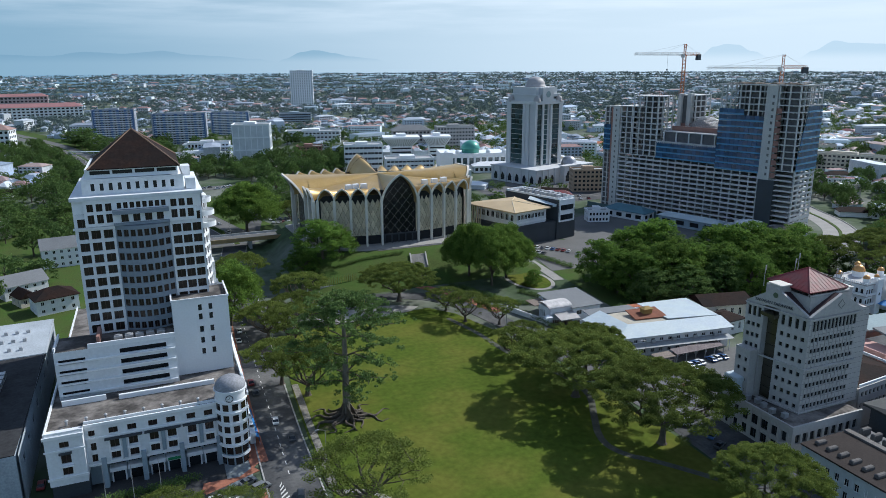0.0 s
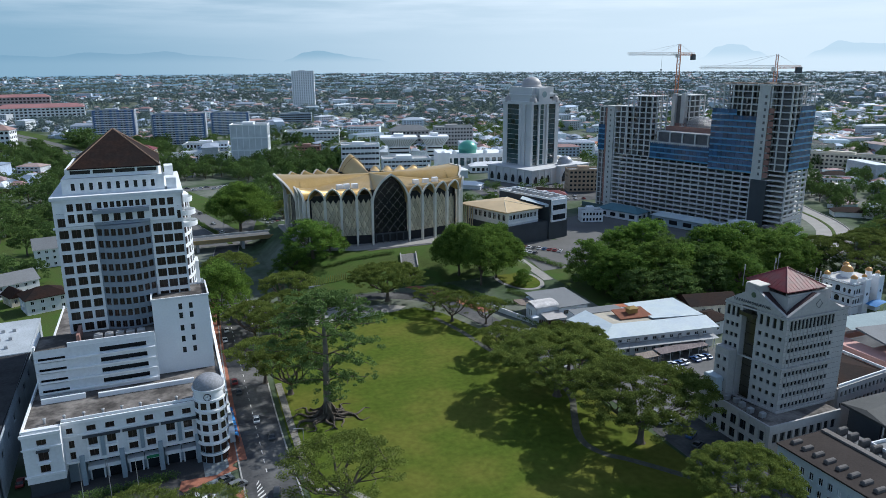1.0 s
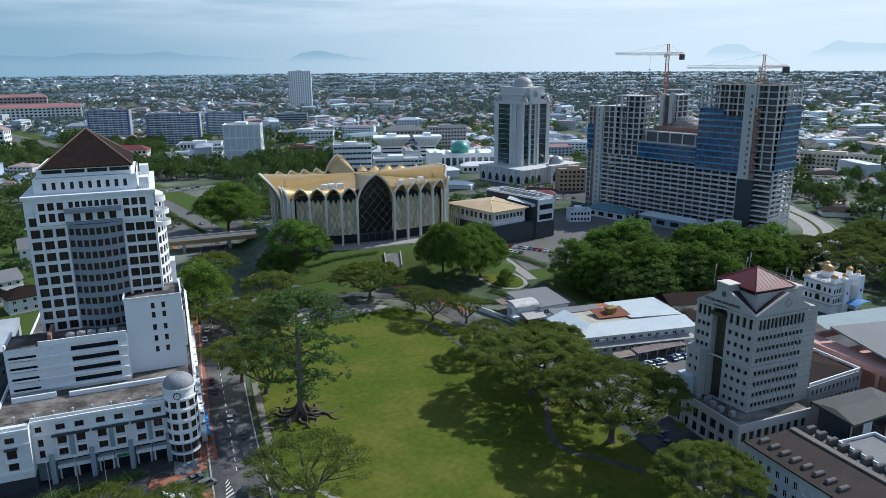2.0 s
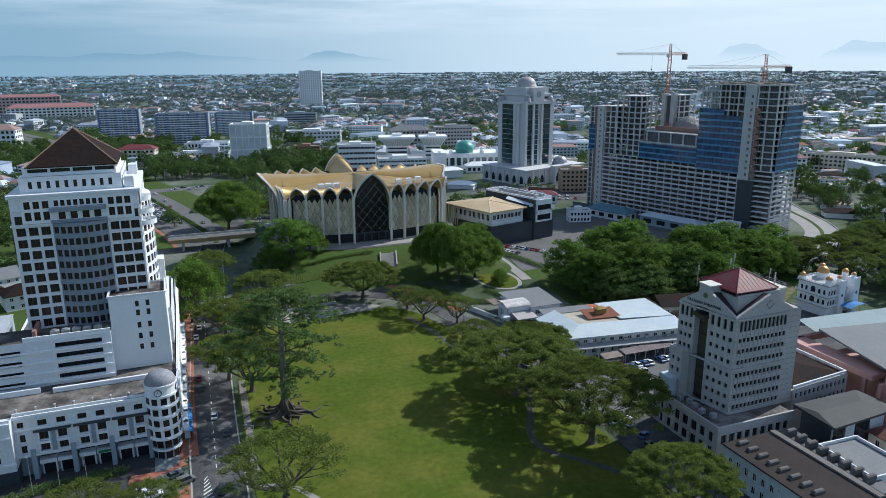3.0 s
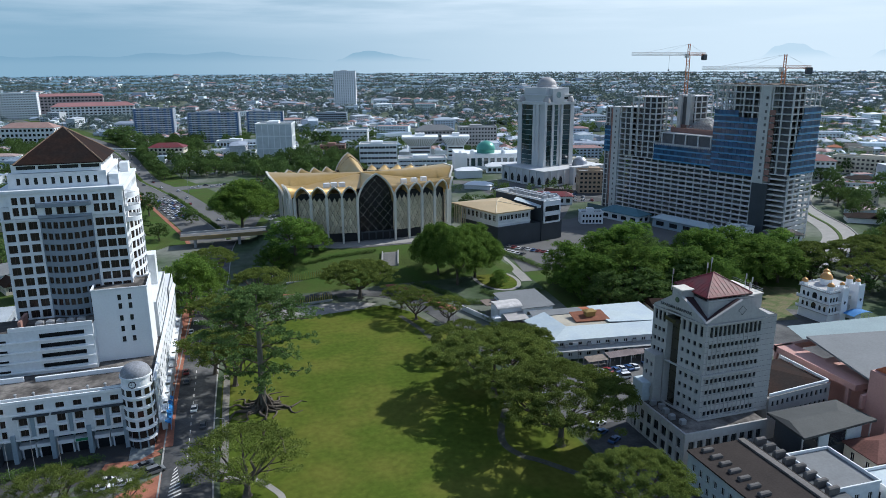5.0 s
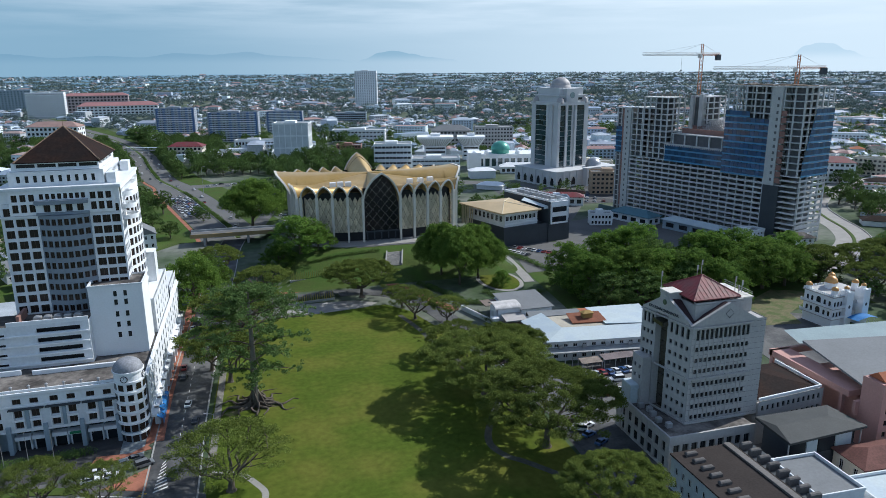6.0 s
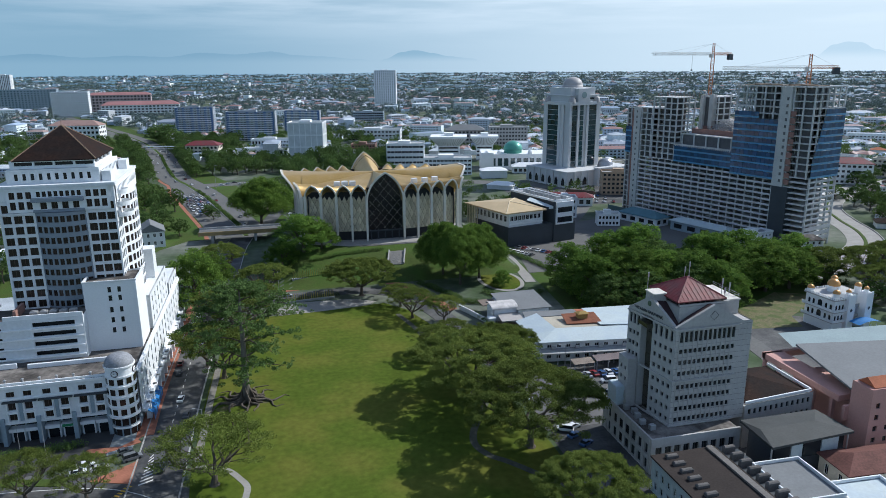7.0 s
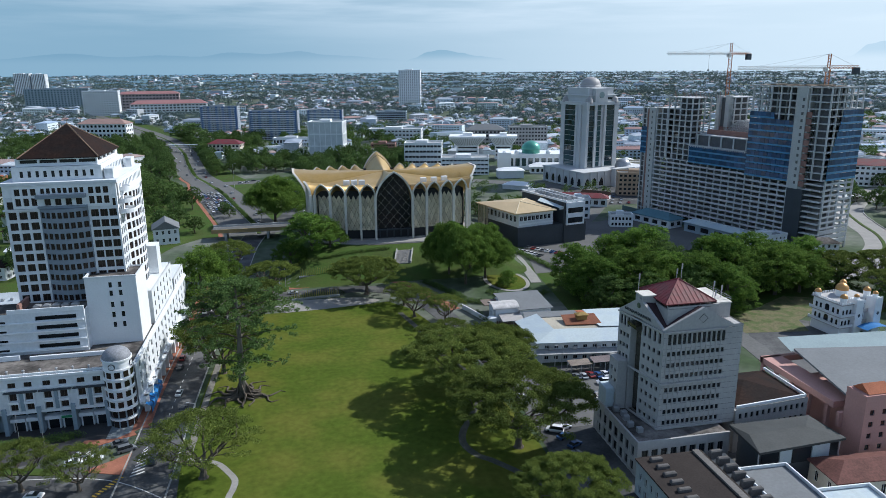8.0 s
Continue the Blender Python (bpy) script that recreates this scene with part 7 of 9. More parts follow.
# ---- landmark buildings in the middle distance ----
def annex():
    a = thing("museum_annex", "low annex with a pale gold hipped roof and dark glazing", "building")
    base = Geo()
    base.prism([(172, 366), (182.5, 334.5), (206, 338), (226, 342.5), (222, 384), (190, 380)], 0, 11.0)
    part("base_wall", base, GREYDARK, a, "dark clad base storey")
    w = Geo()
    hs = grid_holes(even(8, 0.6, 21.6, 2.1), [(14.4, 17.0)])
    m = facade(w, (183.0, 335.0), (205.0, 340.6), 11.0, 19.0, hs, 0.4)
    windows(a, m, hs, 0.4, GLASS, WHITE2)
    hs = grid_holes(even(8, 0.6, 31.0, 2.4), [(13.6, 17.0)])
    m = facade(w, (172.5, 366.0), (183.0, 335.0), 11.0, 19.0, hs, 0.4)
    windows(a, m, hs, 0.4, GLASS, WHITE2)
    w.prism([(173.4, 366), (183.4, 335.8), (204.6, 341.2), (200, 372)], 11.0, 18.9)
    part("wall", w, WHITE, a)
    for z in (12.2, 17.7):
        e = Geo()
        m, L = facing(183.0, 335.0, 205.0, 340.6)
        e.at = m
        e.box(0, L, -0.25, -0.003, z, z + 0.9)
        part("white_band", e, WHITE2, a)
    R = [(167.0, 369.5), (180.0, 331.2), (206.0, 337.4), (200.0, 374.0)]
    r = Geo()
    r.raw([(*p, 19.8) for p in R] + [(189.0, 352.0, 22.4), (196.0, 362.0, 22.4)], [(0, 1, 4, 5), (1, 2, 4), (2, 3, 5, 4), (3, 0, 5)])
    r.raw([(*p, 19.8) for p in R] + [(*p, 19.2) for p in R], [(0, 4, 5, 1), (1, 5, 6, 2), (2, 6, 7, 3), (3, 7, 4, 0), (4, 7, 6, 5)])
    part("roof", r, GOLDPALE, a, "pale gold hipped roof")
    for p, q in (((180.0, 331.2, 19.85), (189.0, 352.0, 22.45)), ((206.0, 337.4, 19.85), (189.0, 352.0, 22.45)), ((189.0, 352.0, 22.45), (196.0, 362.0, 22.45))):
        h = Geo()
        h.tube(p, q, 0.22, 0.22, 5)
        part("hip_ridge", h, STONECREAM, a)
    for k in range(7):
        c = Geo()
        x, y = 168.6 + 0.5 * k, 367.5 - 1.6 * k
        c.box(x - 0.25, x + 0.25, y - 0.25, y + 0.25, 8, 19.2)
        part("verandah_column", c, STONECREAM, a)
    n = Geo()
    n.raw([(199.5, 352, 22.6), (207.5, 337.6, 20.6), (210.5, 338.4, 21.0), (203, 356, 23.4)], [(0, 1, 2, 3)])
    n.raw([(207.5, 337.6, 19.6), (210.5, 338.4, 19.6), (210.5, 338.4, 21.0), (207.5, 337.6, 20.6)], [(0, 1, 2, 3)])
    part("link_roof", n, ROOFPALE, a)
    P = [(211.1, 338.3), (224.0, 341.2), (213.0, 382.0), (199.0, 378.0)]
    b = Geo()
    b.prism(P, 0, 23.4)
    part("rear_block", b, GREYDARK, a)
    t = Geo()
    t.prism([(211.6, 338.9), (223.4, 341.6), (212.6, 381.4), (199.7, 377.6)], 23.4, 23.44)
    part("flat_roof", t, CONCRETE, a)
    for p, q in zip(P, P[1:] + P[:1]):
        g = Geo()
        m, L = facing(*p, *q)
        g.at = m
        g.box(-0.1, L + 0.1, -0.15, 0.35, 23.4, 24.5)
        part("parapet", g, WHITE2, a)
    # white framed end wall with two rows of windows
    m, L = facing(212.0, 337.6, 223.6, 340.2)
    e = Geo()
    e.at = m
    for x0, x1, z0, z1 in ((0, L, 10.4, 11.2), (0, L, 14.6, 17.0), (0, L, 20.2, 21.2), (0, 0.8, 11.2, 20.2), (L - 0.8, L, 11.2, 20.2), (0, L, 21.2, 23.3)):
        e.box(x0, x1, -0.3, 0.6, z0, z1)
    part("end_frame", e, WHITE2, a)
    for z0, z1 in ((11.2, 14.6), (17.0, 20.2)):
        for k in range(4):
            g = Geo()
            g.at = m
            g.box(0.9 + k * 2.6, 3.3 + k * 2.6, 0.1, 0.3, z0 + 0.3, z1 - 0.3)
            part("window", g, GLASS, a)
    for i in range(10):
        for j in range(2):
            q = Geo()
            x, y = 214.5 - 0.95 * i + 4.2 * j, 344 + 3.2 * i + 0.8 * j
            q.cbox(x, x + 2.4, y, y + 2.0, 23.44, 25.2, 0.12)
            part("air_unit", q, METAL, a)
    return a


annex()


def court_tower():
    c = thing("court_tower", "grey stone tower with dark glazing, a central dome and arched podium", "office tower", (311.5, 542, 0), 17)
    W = surface("pale_granite", (0.57, 0.58, 0.58), 0.7, vary=0.08, coarse=0.1, streak=0.15)
    DARKGLASS = glassy("dark_teal_glass", (0.02, 0.045, 0.055), 0.1, 0.9, random=0.45)
    S, T = 17.0, 67.0
    core = Geo()
    core.box(-S + 1.2, S - 1.2, -S + 1.2, S - 1.2, 12, T)
    part("tower_wall", core, W, c)

    def pier(x0, x1, y0, y1, z1=T):
        b = Geo()
        b.box(x0, x1, y0, y1, 12, z1)
        part("pilaster", b, W, c)
    # front: corner piers, two glazed bays and a tall middle bay
    pier(-S, -14.4, -S, -13.6)
    pier(-8.8, -7.5, -S - 0.6, -14, 75)
    pier(1.4, 3.6, -S - 0.6, -14, 75)
    pier(12.6, S, -S, -12.2)
    # left: one tall glazed bay, a broad pier and a recess beside the corner
    pier(-S, -12.2, 11.9, S)
    pier(-S, -12.2, -9.5, -2.0)
    pier(-S - 0.4, -S - 0.003, -5.2, -4.2)
    n = 12
    fh = (T - 16) / n
    for k in range(n):
        z = 14 + fh * k
        for x0, x1, y, mt in ((-14.3, -8.9, -S + 0.55, DARKGLASS), (3.7, 12.5, -S + 0.55, DARKGLASS), (-7.4, -4.9, -S + 1.0, W), (-4.8, -1.2, -S + 0.9, GLASSTEAL), (-1.1, 1.3, -S + 1.0, W)):
            g = Geo()
            g.box(x0, x1, y, y + 0.3, z + 0.35, z + fh)
            part("curtain_pane", g, mt, c)
        for y0 in (-1.9, 2.7, 7.3):
            g = Geo()
            g.box(-S + 0.5, -S + 0.8, y0, y0 + 4.5, z + 0.35, z + fh)
            part("curtain_pane", g, GLASSTEAL if k < 2 else DARKGLASS, c)
        g = Geo()
        g.box(-S + 0.3, -S + 0.6, -1.9, 11.8, z, z + 0.34)
        part("glazing_bar", g, METAL, c)
    for x0, x1, y0, y1, z0, z1 in ((-S - 0.8, S + 0.8, -S - 0.8, S + 0.8, 65.2, 67.8), (-15, 15, -15, 15, 67.8, 73), (-13.4, 13.4, -13.4, 13.4, 73, 79.2), (-16, 16, -16, 16, 72.6, 73.4), (-9.2, 3.8, -S - 0.9, -10, 67.8, 78.6)):
        b = Geo()
        b.box(x0, x1, y0, y1, z0, z1)
        part("crown_block", b, W, c)
    for x0, x1 in ((-13.6, -9.6), (5.6, 13.6)):
        g = Geo()
        g.box(x0, x1, -15.06, -15.003, 69.4, 71.2)
        part("crown_window", g, GLASS, c)
    g = Geo()
    g.tube((-2.7, -S - 0.92, 73.4), (-2.7, -S - 1.15, 73.4), 2.6, 2.6, 20)
    part("emblem", g, surface("emblem_ring", (0.25, 0.33, 0.33), 0.5), c)
    def dome(x, y, z, r, mat, tall=1.0, name="dome"):
        d = Geo()
        d.lathe([(r * 1.04, z - 2.2), (r * 1.04, z)] + [(r * math.cos(a), z + 0.1 + r * tall * math.sin(a)) for a in [k * math.pi / 20 for k in range(10)]] + [(0.12, z + r * tall + 0.2), (0.05, z + r * tall + r * 0.5)], x, y, 28)
        smooth(part(name, d, mat, c))
    STONEDOME = surface("grey_dome", (0.40, 0.38, 0.37), 0.5, vary=0.15)
    dome(0, 0, 80.5, 8.4, STONEDOME, 0.85)
    for x, y in ((-13.5, -15.2), (13.5, -15.2), (-15.2, 13)):
        dome(x, y, 69.0, 3.0, STONEDOME)
    # podium with pointed arches between buttresses
    def arch(w, h, depth=0.5):
        q = Geo()
        o = [(-w / 2, 0), (w / 2, 0), (w / 2, h * 0.5), (w * 0.38, h * 0.72), (w * 0.2, h * 0.9), (0, h), (-w * 0.2, h * 0.9), (-w * 0.38, h * 0.72), (-w / 2, h * 0.5)]
        q.raw([(x, -0.06, z) for x, z in o], [tuple(range(9))])
        q.mat = 1
        for p, r in zip(o[1:-1], o[2:]):
            q.tube((p[0], -0.2, p[1]), (r[0], -0.2, r[1]), 0.3, 0.3, 4, False)
        return q.mesh("arch", [GLASS, W])
    lo, hi = arch(4.6, 7.0), arch(7.0, 9.5)
    for x0, x1, y0, y1, h in ((-32, 40, -34, 20, 12.6), (-3, 17, -39, -34, 14.2)):
        p = Geo()
        p.box(x0, x1, y0, y1, 0, h)
        part("podium_wall", p, W, c)
        q = Geo()
        q.box(x0 - 0.6, x1 + 0.6, y0 - 0.6, y1 + 0.6, h, h + 0.8)
        part("podium_cornice", q, W, c)
    for k in range(9):
        x = -28 + 7.4 * k
        if not -6 < x < 20:
            ob = part("arched_window", lo, None, c)
            ob.matrix_basis = Matrix.Translation((x, -34, 1.6))
            b = Geo()
            b.box(x + 3.0, x + 4.2, -34.9, -34.003, 0, 12.5)
            part("buttress", b, W, c)
    for k in range(6):
        y = -29 + 8.6 * k
        ob = part("arched_window", lo, None, c)
        ob.matrix_basis = Matrix.Translation((-32, y, 1.6)) @ Matrix.Rotation(-math.pi / 2, 4, "Z")
        b = Geo()
        b.box(-32.9, -32.003, y + 3.4, y + 4.8, 0, 12.5)
        part("buttress", b, W, c)
    for x in (2.2, 11.8):
        ob = part("arched_window", hi, None, c)
        ob.matrix_basis = Matrix.Translation((x, -39, 1.6))
    dome(16, -27, 15.2, 6.4, surface("silver_dome", (0.40, 0.41, 0.43), 0.35, metal=0.5), 0.9)
    return c


court_tower()


def slab_block(name, x, y, w, d, h, turn, floors, cols, wall, glass, label, category="building", flat=True, z0=0.0, band=0.5, roof_mat=None, win=0.6):
    """A multi-storey block with real window openings."""
    b = thing(name, label, category, (x, y, z0), turn)
    g = Geo()
    fh = h / floors
    todo = []
    for p, q, n in (((-w / 2, -d / 2), (w / 2, -d / 2), cols), ((w / 2, -d / 2), (w / 2, d / 2), max(2, int(cols * d / w))), ((-w / 2, d / 2), (-w / 2, -d / 2), max(2, int(cols * d / w)))):
        L = math.hypot(q[0] - p[0], q[1] - p[1])
        hs = grid_holes(even(n, 0.6, L - 0.6, (L - 1.2) / n * win), [(fh * k + fh * (0.5 - band / 2), fh * k + fh * (0.5 + band / 2)) for k in range(floors)])
        m = facade(g, p, q, 0, h, hs, 0.4)
        todo.append((m, hs))
    g.face((w / 2, d / 2, 0), (-w / 2, d / 2, 0), (-w / 2, d / 2, h), (w / 2, d / 2, h))
    part("wall", g, wall, b)
    pane_stuff(todo, 0.4, glass, "window_panes", b)
    r = Geo()
    if flat:
        r.box(-w / 2 + 0.3, w / 2 - 0.3, -d / 2 + 0.3, d / 2 - 0.3, h - 0.6, h - 0.4)
        q = Geo()
        q.rim(-w / 2 - 0.2, w / 2 + 0.2, -d / 2 - 0.2, d / 2 + 0.2, 0.4, h, h + 0.9)
        part("parapet", q, wall, b)
        t = Geo()
        t.cbox(-w * 0.2, w * 0.12, -d * 0.2, d * 0.25, h - 0.4, h + 2.6, 0.15)
        part("roof_house", t, wall, b)
    else:
        r.hip(-w / 2, w / 2, -d / 2, d / 2, h + 0.3, h + 0.3 + min(w, d) * 0.28, 1.0)
    part("roof", r, roof_mat or (CONCRETE if flat else ROOFRED), b)
    return b


ROOFFARRED = surface("weathered_red_roof", (0.33, 0.17, 0.165), 0.8, vary=0.2, coarse=0.05)
FLATBLUE = surface("apartment_blue", (0.10, 0.17, 0.33), 0.75, vary=0.12)
FLATGREY = surface("apartment_grey", (0.34, 0.38, 0.43), 0.8, vary=0.12)
for x, y, w, h, tn in ((-42, 1071, 54, 40, -8), (38, 976, 66, 38, -10), (112, 1085, 54, 31, -10)):
    b = slab_block("apartment_block", x, y, w, 18, h, tn, 13, 14, FLATGREY, GLASS, "blue and grey banded apartment block", "apartment block", band=0.42, win=0.55)
    for k in (-0.44, -0.27, -0.05, 0.12, 0.30, 0.45):
        s = Geo()
        s.box(w * k - 1.7, w * k + 1.7, -9.7, -8.9, 0, h + 0.6)
        part("blue_bay", s, FLATBLUE, b)
    for q in range(13):
        s = Geo()
        s.box(-w / 2 + 3, w / 2 - 3, -9.9, -9.0, h / 13 * q + 0.1, h / 13 * q + 0.9)
        part("balcony_band", s, WHITE2, b)
slab_block("white_block", 100, 765, 38, 26, 38.5, -14, 3, 6, WHITE2, surface("pale_panel", (0.62, 0.65, 0.66), 0.5), "white panelled windowless block", "building", band=0.9, win=0.9)
# grey panes carry the shade of the tower's loggias as colour
ft = slab_block("apartment_tower", 345, 1700, 52, 30, 84, -14, 22, 10, WHITE2, surface("shaded_loggia", (0.30, 0.31, 0.32), 0.8), "tall white apartment tower on the plain", "apartment tower", band=0.6, win=0.45)
slab_block("white_hotel", -321, 1561, 68, 24, 49, 2, 11, 14, WHITE2, GLASS, "white slab hotel with a red-roofed wing", "hotel", band=0.45)
slab_block("long_block", -250, 1680, 128, 20, 38, 3, 6, 18, surface("faded_pink_facade", (0.42, 0.35, 0.35), 0.85), GLASS, "long faded pink block with a red roof", "building", False, roof_mat=ROOFFARRED)
slab_block("terrace_block", -190, 1560, 150, 26, 22, 3, 4, 20, WHITE, GLASS, "long white block with red roofs", "building", False, roof_mat=ROOFFARRED)
slab_block("office_slab", -490, 1858, 140, 26, 46, 4, 9, 20, BLUEGREY, GLASSTEAL, "blue-grey office slab", "office building", win=0.5)
slab_block("tower_block", -793, 2555, 46, 40, 76, 4, 16, 9, WHITE2, GLASS, "pale tower block with dark upright bands", "tower block", band=0.9, win=0.36)
slab_block("tower_block", -745, 2560, 40, 40, 74, 4, 16, 8, WHITE2, GLASS, "pale tower block with dark upright bands", "tower block", band=0.9, win=0.36)
slab_block("school", -186, 1006, 65, 22, 24, -12, 4, 12, WHITE2, GLASS, "white four-storey school with a pinkish hipped roof", "school", False, roof_mat=surface("faded_pink_roof", (0.33, 0.22, 0.19), 0.85, vary=0.2))
slab_block("red_house", -12, 800, 36, 16, 14, -14, 3, 8, CREAM, GLASS, "cream house with a red hipped roof", "house", False, roof_mat=ROOFRED)
slab_block("long_hall", 45, 800, 70, 12, 7, -12, 1, 16, WHITE2, GLASS, "long low white hall with a flat roof", "hall", True)
slab_block("white_hall", 62, 850, 46, 16, 13, -12, 2, 12, WHITE2, GLASS, "white two-storey hall with ribbon windows", "hall", True)
slab_block("white_office", 187, 650, 36, 24, 25, -14, 5, 10, WHITE2, GLASS, "white office block with banded windows", "office building", band=0.4, win=0.85)
slab_block("white_office", 219, 610, 44, 26, 15, -14, 4, 12, WHITE2, GLASS, "low white office with banded windows", "office building", band=0.4, win=0.8)
slab_block("shop_block", 165, 790, 28, 16, 10, -14, 3, 8, BRICKRED, GLASS, "red brick shop block with arches", "shop")
slab_block("flat_block", 198, 920, 70, 26, 15, -16, 3, 14, WHITE, GLASS, "wide low white office block", "office building", band=0.4)
slab_block("blue_office", 232, 1210, 52, 26, 19, -14, 5, 14, BLUEGREY, GLASS, "blue banded office block", "office building", band=0.5, win=0.9)
slab_block("brown_flats", 321, 470, 28, 14, 17, -20, 5, 8, surface("tan_render", (0.42, 0.32, 0.23), 0.85), GLASS, "tan flats with rows of balconies", "apartment block")
slab_block("grey_office", 330, 760, 44, 22, 28, -14, 7, 12, GREYWALL, GLASS, "grey office slab behind the mosque", "office building", band=0.45)
slab_block("grey_office", 290, 800, 46, 22, 22, -14, 5, 10, GREYWALL, GLASS, "grey gabled office with a dark roof", "office building", False, roof_mat=ROOFGREY)
slab_block("town_row", 600, 460, 70, 14, 15, -62, 4, 18, CREAM, GLASS, "cream four-storey shop row", "shop row")
slab_block("town_row", 560, 530, 60, 14, 15, -58, 4, 16, WHITE, GLASS, "white four-storey shop row", "shop row")
slab_block("town_row", 345, 560, 52, 14, 13, -20, 3, 14, CREAM, GLASS, "cream shop row behind the court tower", "shop row")
slab_block("site_office", 262, 372, 14, 9, 7, -18, 2, 6, WHITE2, GLASS, "white site office cabins stacked in two rows", "cabin")
slab_block("site_office", 309, 296, 24, 8, 9, 12, 3, 8, WHITE, GLASS, "stained white site cabins stacked three high", "cabin", win=0.4, band=0.35)
slab_block("site_office", 334, 287, 20, 8, 6, -12, 2, 6, WHITE, GLASS, "white site cabins with dark roof beside the towers", "cabin", False, roof_mat=ROOFDARK, win=0.4)
slab_block("site_shed", 287, 372, 30, 12, 5, -70, 1, 4, WHITE, GLASS, "long site shed with a teal sheet roof", "shed", False, roof_mat=surface("teal_sheet", (0.10, 0.20, 0.24), 0.7, vary=0.2))
slab_block("site_shed", 303, 332, 40, 8, 5.5, -72, 1, 4, BLUEGREY, GLASS, "long blue-grey site shed before the open parking floors", "shed", False, roof_mat=ROOFPALE)
slab_block("white_lodge", 524, 462, 40, 16, 17, -32, 4, 10, WHITE2, GLASS, "white four-storey lodge with a maroon roof", "lodge", False, roof_mat=ROOFRED, band=0.45)
slab_block("white_office", 246, 402, 14, 11, 13, -16, 3, 4, WHITE2, GLASS, "small white three-storey office behind the annex", "office building")
slab_block("tile_shop", 262, 440, 40, 10, 6, -22, 1, 8, WHITE, GLASS, "low shop with a white awning beside the court", "shop", False, roof_mat=ROOFRED)


def fan_building():
    f = thing("council_building", "white building with a flaring fluted top storey", "office building", (255, 705, 0), -16)
    for cx, w in ((-10, 34), (28, 26)):
        g = Geo()
        d = w * 0.7
        g.box(cx - w * 0.34, cx + w * 0.34, -d * 0.34, d * 0.34, 0, 18)
        p = [(cx - w * 0.34, -d * 0.34, 15), (cx + w * 0.34, -d * 0.34, 15), (cx + w * 0.34, d * 0.34, 15), (cx - w * 0.34, d * 0.34, 15)]
        q = [(cx - w * 0.56, -d * 0.56, 23), (cx + w * 0.56, -d * 0.56, 23), (cx + w * 0.56, d * 0.56, 23), (cx - w * 0.56, d * 0.56, 23)]
        g.raw(p + q, [(0, 1, 5, 4), (1, 2, 6, 5), (2, 3, 7, 6), (3, 0, 4, 7)])
        g.box(cx - w * 0.57, cx + w * 0.57, -d * 0.57, d * 0.57, 23, 25)
        g.box(cx - w * 0.15, cx + w * 0.15, -d * 0.2, d * 0.2, 25, 28)
        part("flared_wall", g, WHITE2, f)
        s = Geo()
        for k in range(14):
            x = cx - w * 0.5 + k * w / 13.5
            s.tube((cx + (x - cx) * 0.62, -d * 0.345, 15.2), (x, -d * 0.57, 22.8), 0.35, 0.35, 4)
        part("flute", s, GREYWALL, f)
        b = Geo()
        for z in (4, 8, 12):
            b.box(cx - w * 0.3, cx + w * 0.3, -d * 0.345 - 0.1, -d * 0.33, z, z + 1.6)
        part("ribbon_window", b, GLASS, f)
    return f


fan_building()


def dome_mosque():
    q = thing("town_mosque", "white mosque with a green dome and arched arcade", "mosque", (283, 628, 0), -14)
    w = Geo()
    hs = grid_holes(even(10, 1, 63, 4.2), [(3.5, 11)])
    m = facade(w, (-24, -14), (40, -14), 0, 15, hs, 1.0)
    w.box(-23, 40, -12.6, 18, 0, 14.8)
    w.box(-26, -14, -20, 10, 0, 17)
    part("wall", w, WHITE2, q)
    pane_stuff([(m, hs)], 1.0, GLASSTEAL, "arcade_glass", q)
    d = Geo()
    d.lathe([(8.6, 14), (8.6, 18)] + [(9.4 * math.cos(a), 18 + 8.5 * math.sin(a)) for a in [k * math.pi / 20 for k in range(10)]] + [(0.1, 26.8), (0.05, 29)], 6, -2, 30)
    smooth(part("dome", d, surface("green_dome", (0.10, 0.34, 0.27), 0.35, vary=0.12, metal=0.2), q, "green dome"))
    for x, y in ((-20, -16), (38, -10), (-8, -10), (22, -10)):
        s = Geo()
        s.lathe([(2.4, 14), (2.4, 16)] + [(2.5 * math.cos(a), 16 + 2.6 * math.sin(a)) for a in [k * math.pi / 12 for k in range(7)]], x, y, 18)
        part("small_dome", s, WHITE2, q)
    return q


dome_mosque()
slab_block("mosque_hall", 300, 590, 46, 12, 6, -16, 1, 10, WHITE2, GLASS, "long white market hall roof beside the mosque", "hall", False, roof_mat=WHITE2)
# ---- the town on the plain, far woods, hills ----
rng = np.random.default_rng(5)


def clear_of(x, y):
    """False where a landmark, road or open ground already stands."""
    if -45 < x < 235 and 60 < y < 440:
        return False
    if -90 < x < 235 and 560 < y < 765:
        return False
    if 285 < x < 400 and 250 < y < 440:
        return False
    for cx, cy, r in ((306, 541, 62), (283, 628, 46), (255, 705, 34), (187, 650, 28), (219, 610, 30), (100, 765, 32), (38, 976, 40), (-42, 1071, 36), (112, 1085, 36), (345, 1700, 40),
                      (-321, 1561, 45), (-250, 1680, 80), (-190, 1560, 90), (-490, 1858, 80), (-186, 1006, 44), (268, 188, 26), (600, 460, 44), (560, 530, 40), (198, 920, 44), (330, 760, 32), (290, 800, 32), (232, 1210, 36), (222, 120, 44), (321, 470, 22), (345, 560, 34), (524, 462, 34), (560, 462, 16), (480, 418, 18), (434, 380, 20), (412, 345, 18), (520, 440, 14), (610, 486, 14)):
        if (x - cx) ** 2 + (y - cy) ** 2 < r * r:
            return False
    # the highway
    for ax, ay in highway:
        if (x - ax) ** 2 + (y - ay) ** 2 < 34 ** 2:
            return False
    return True


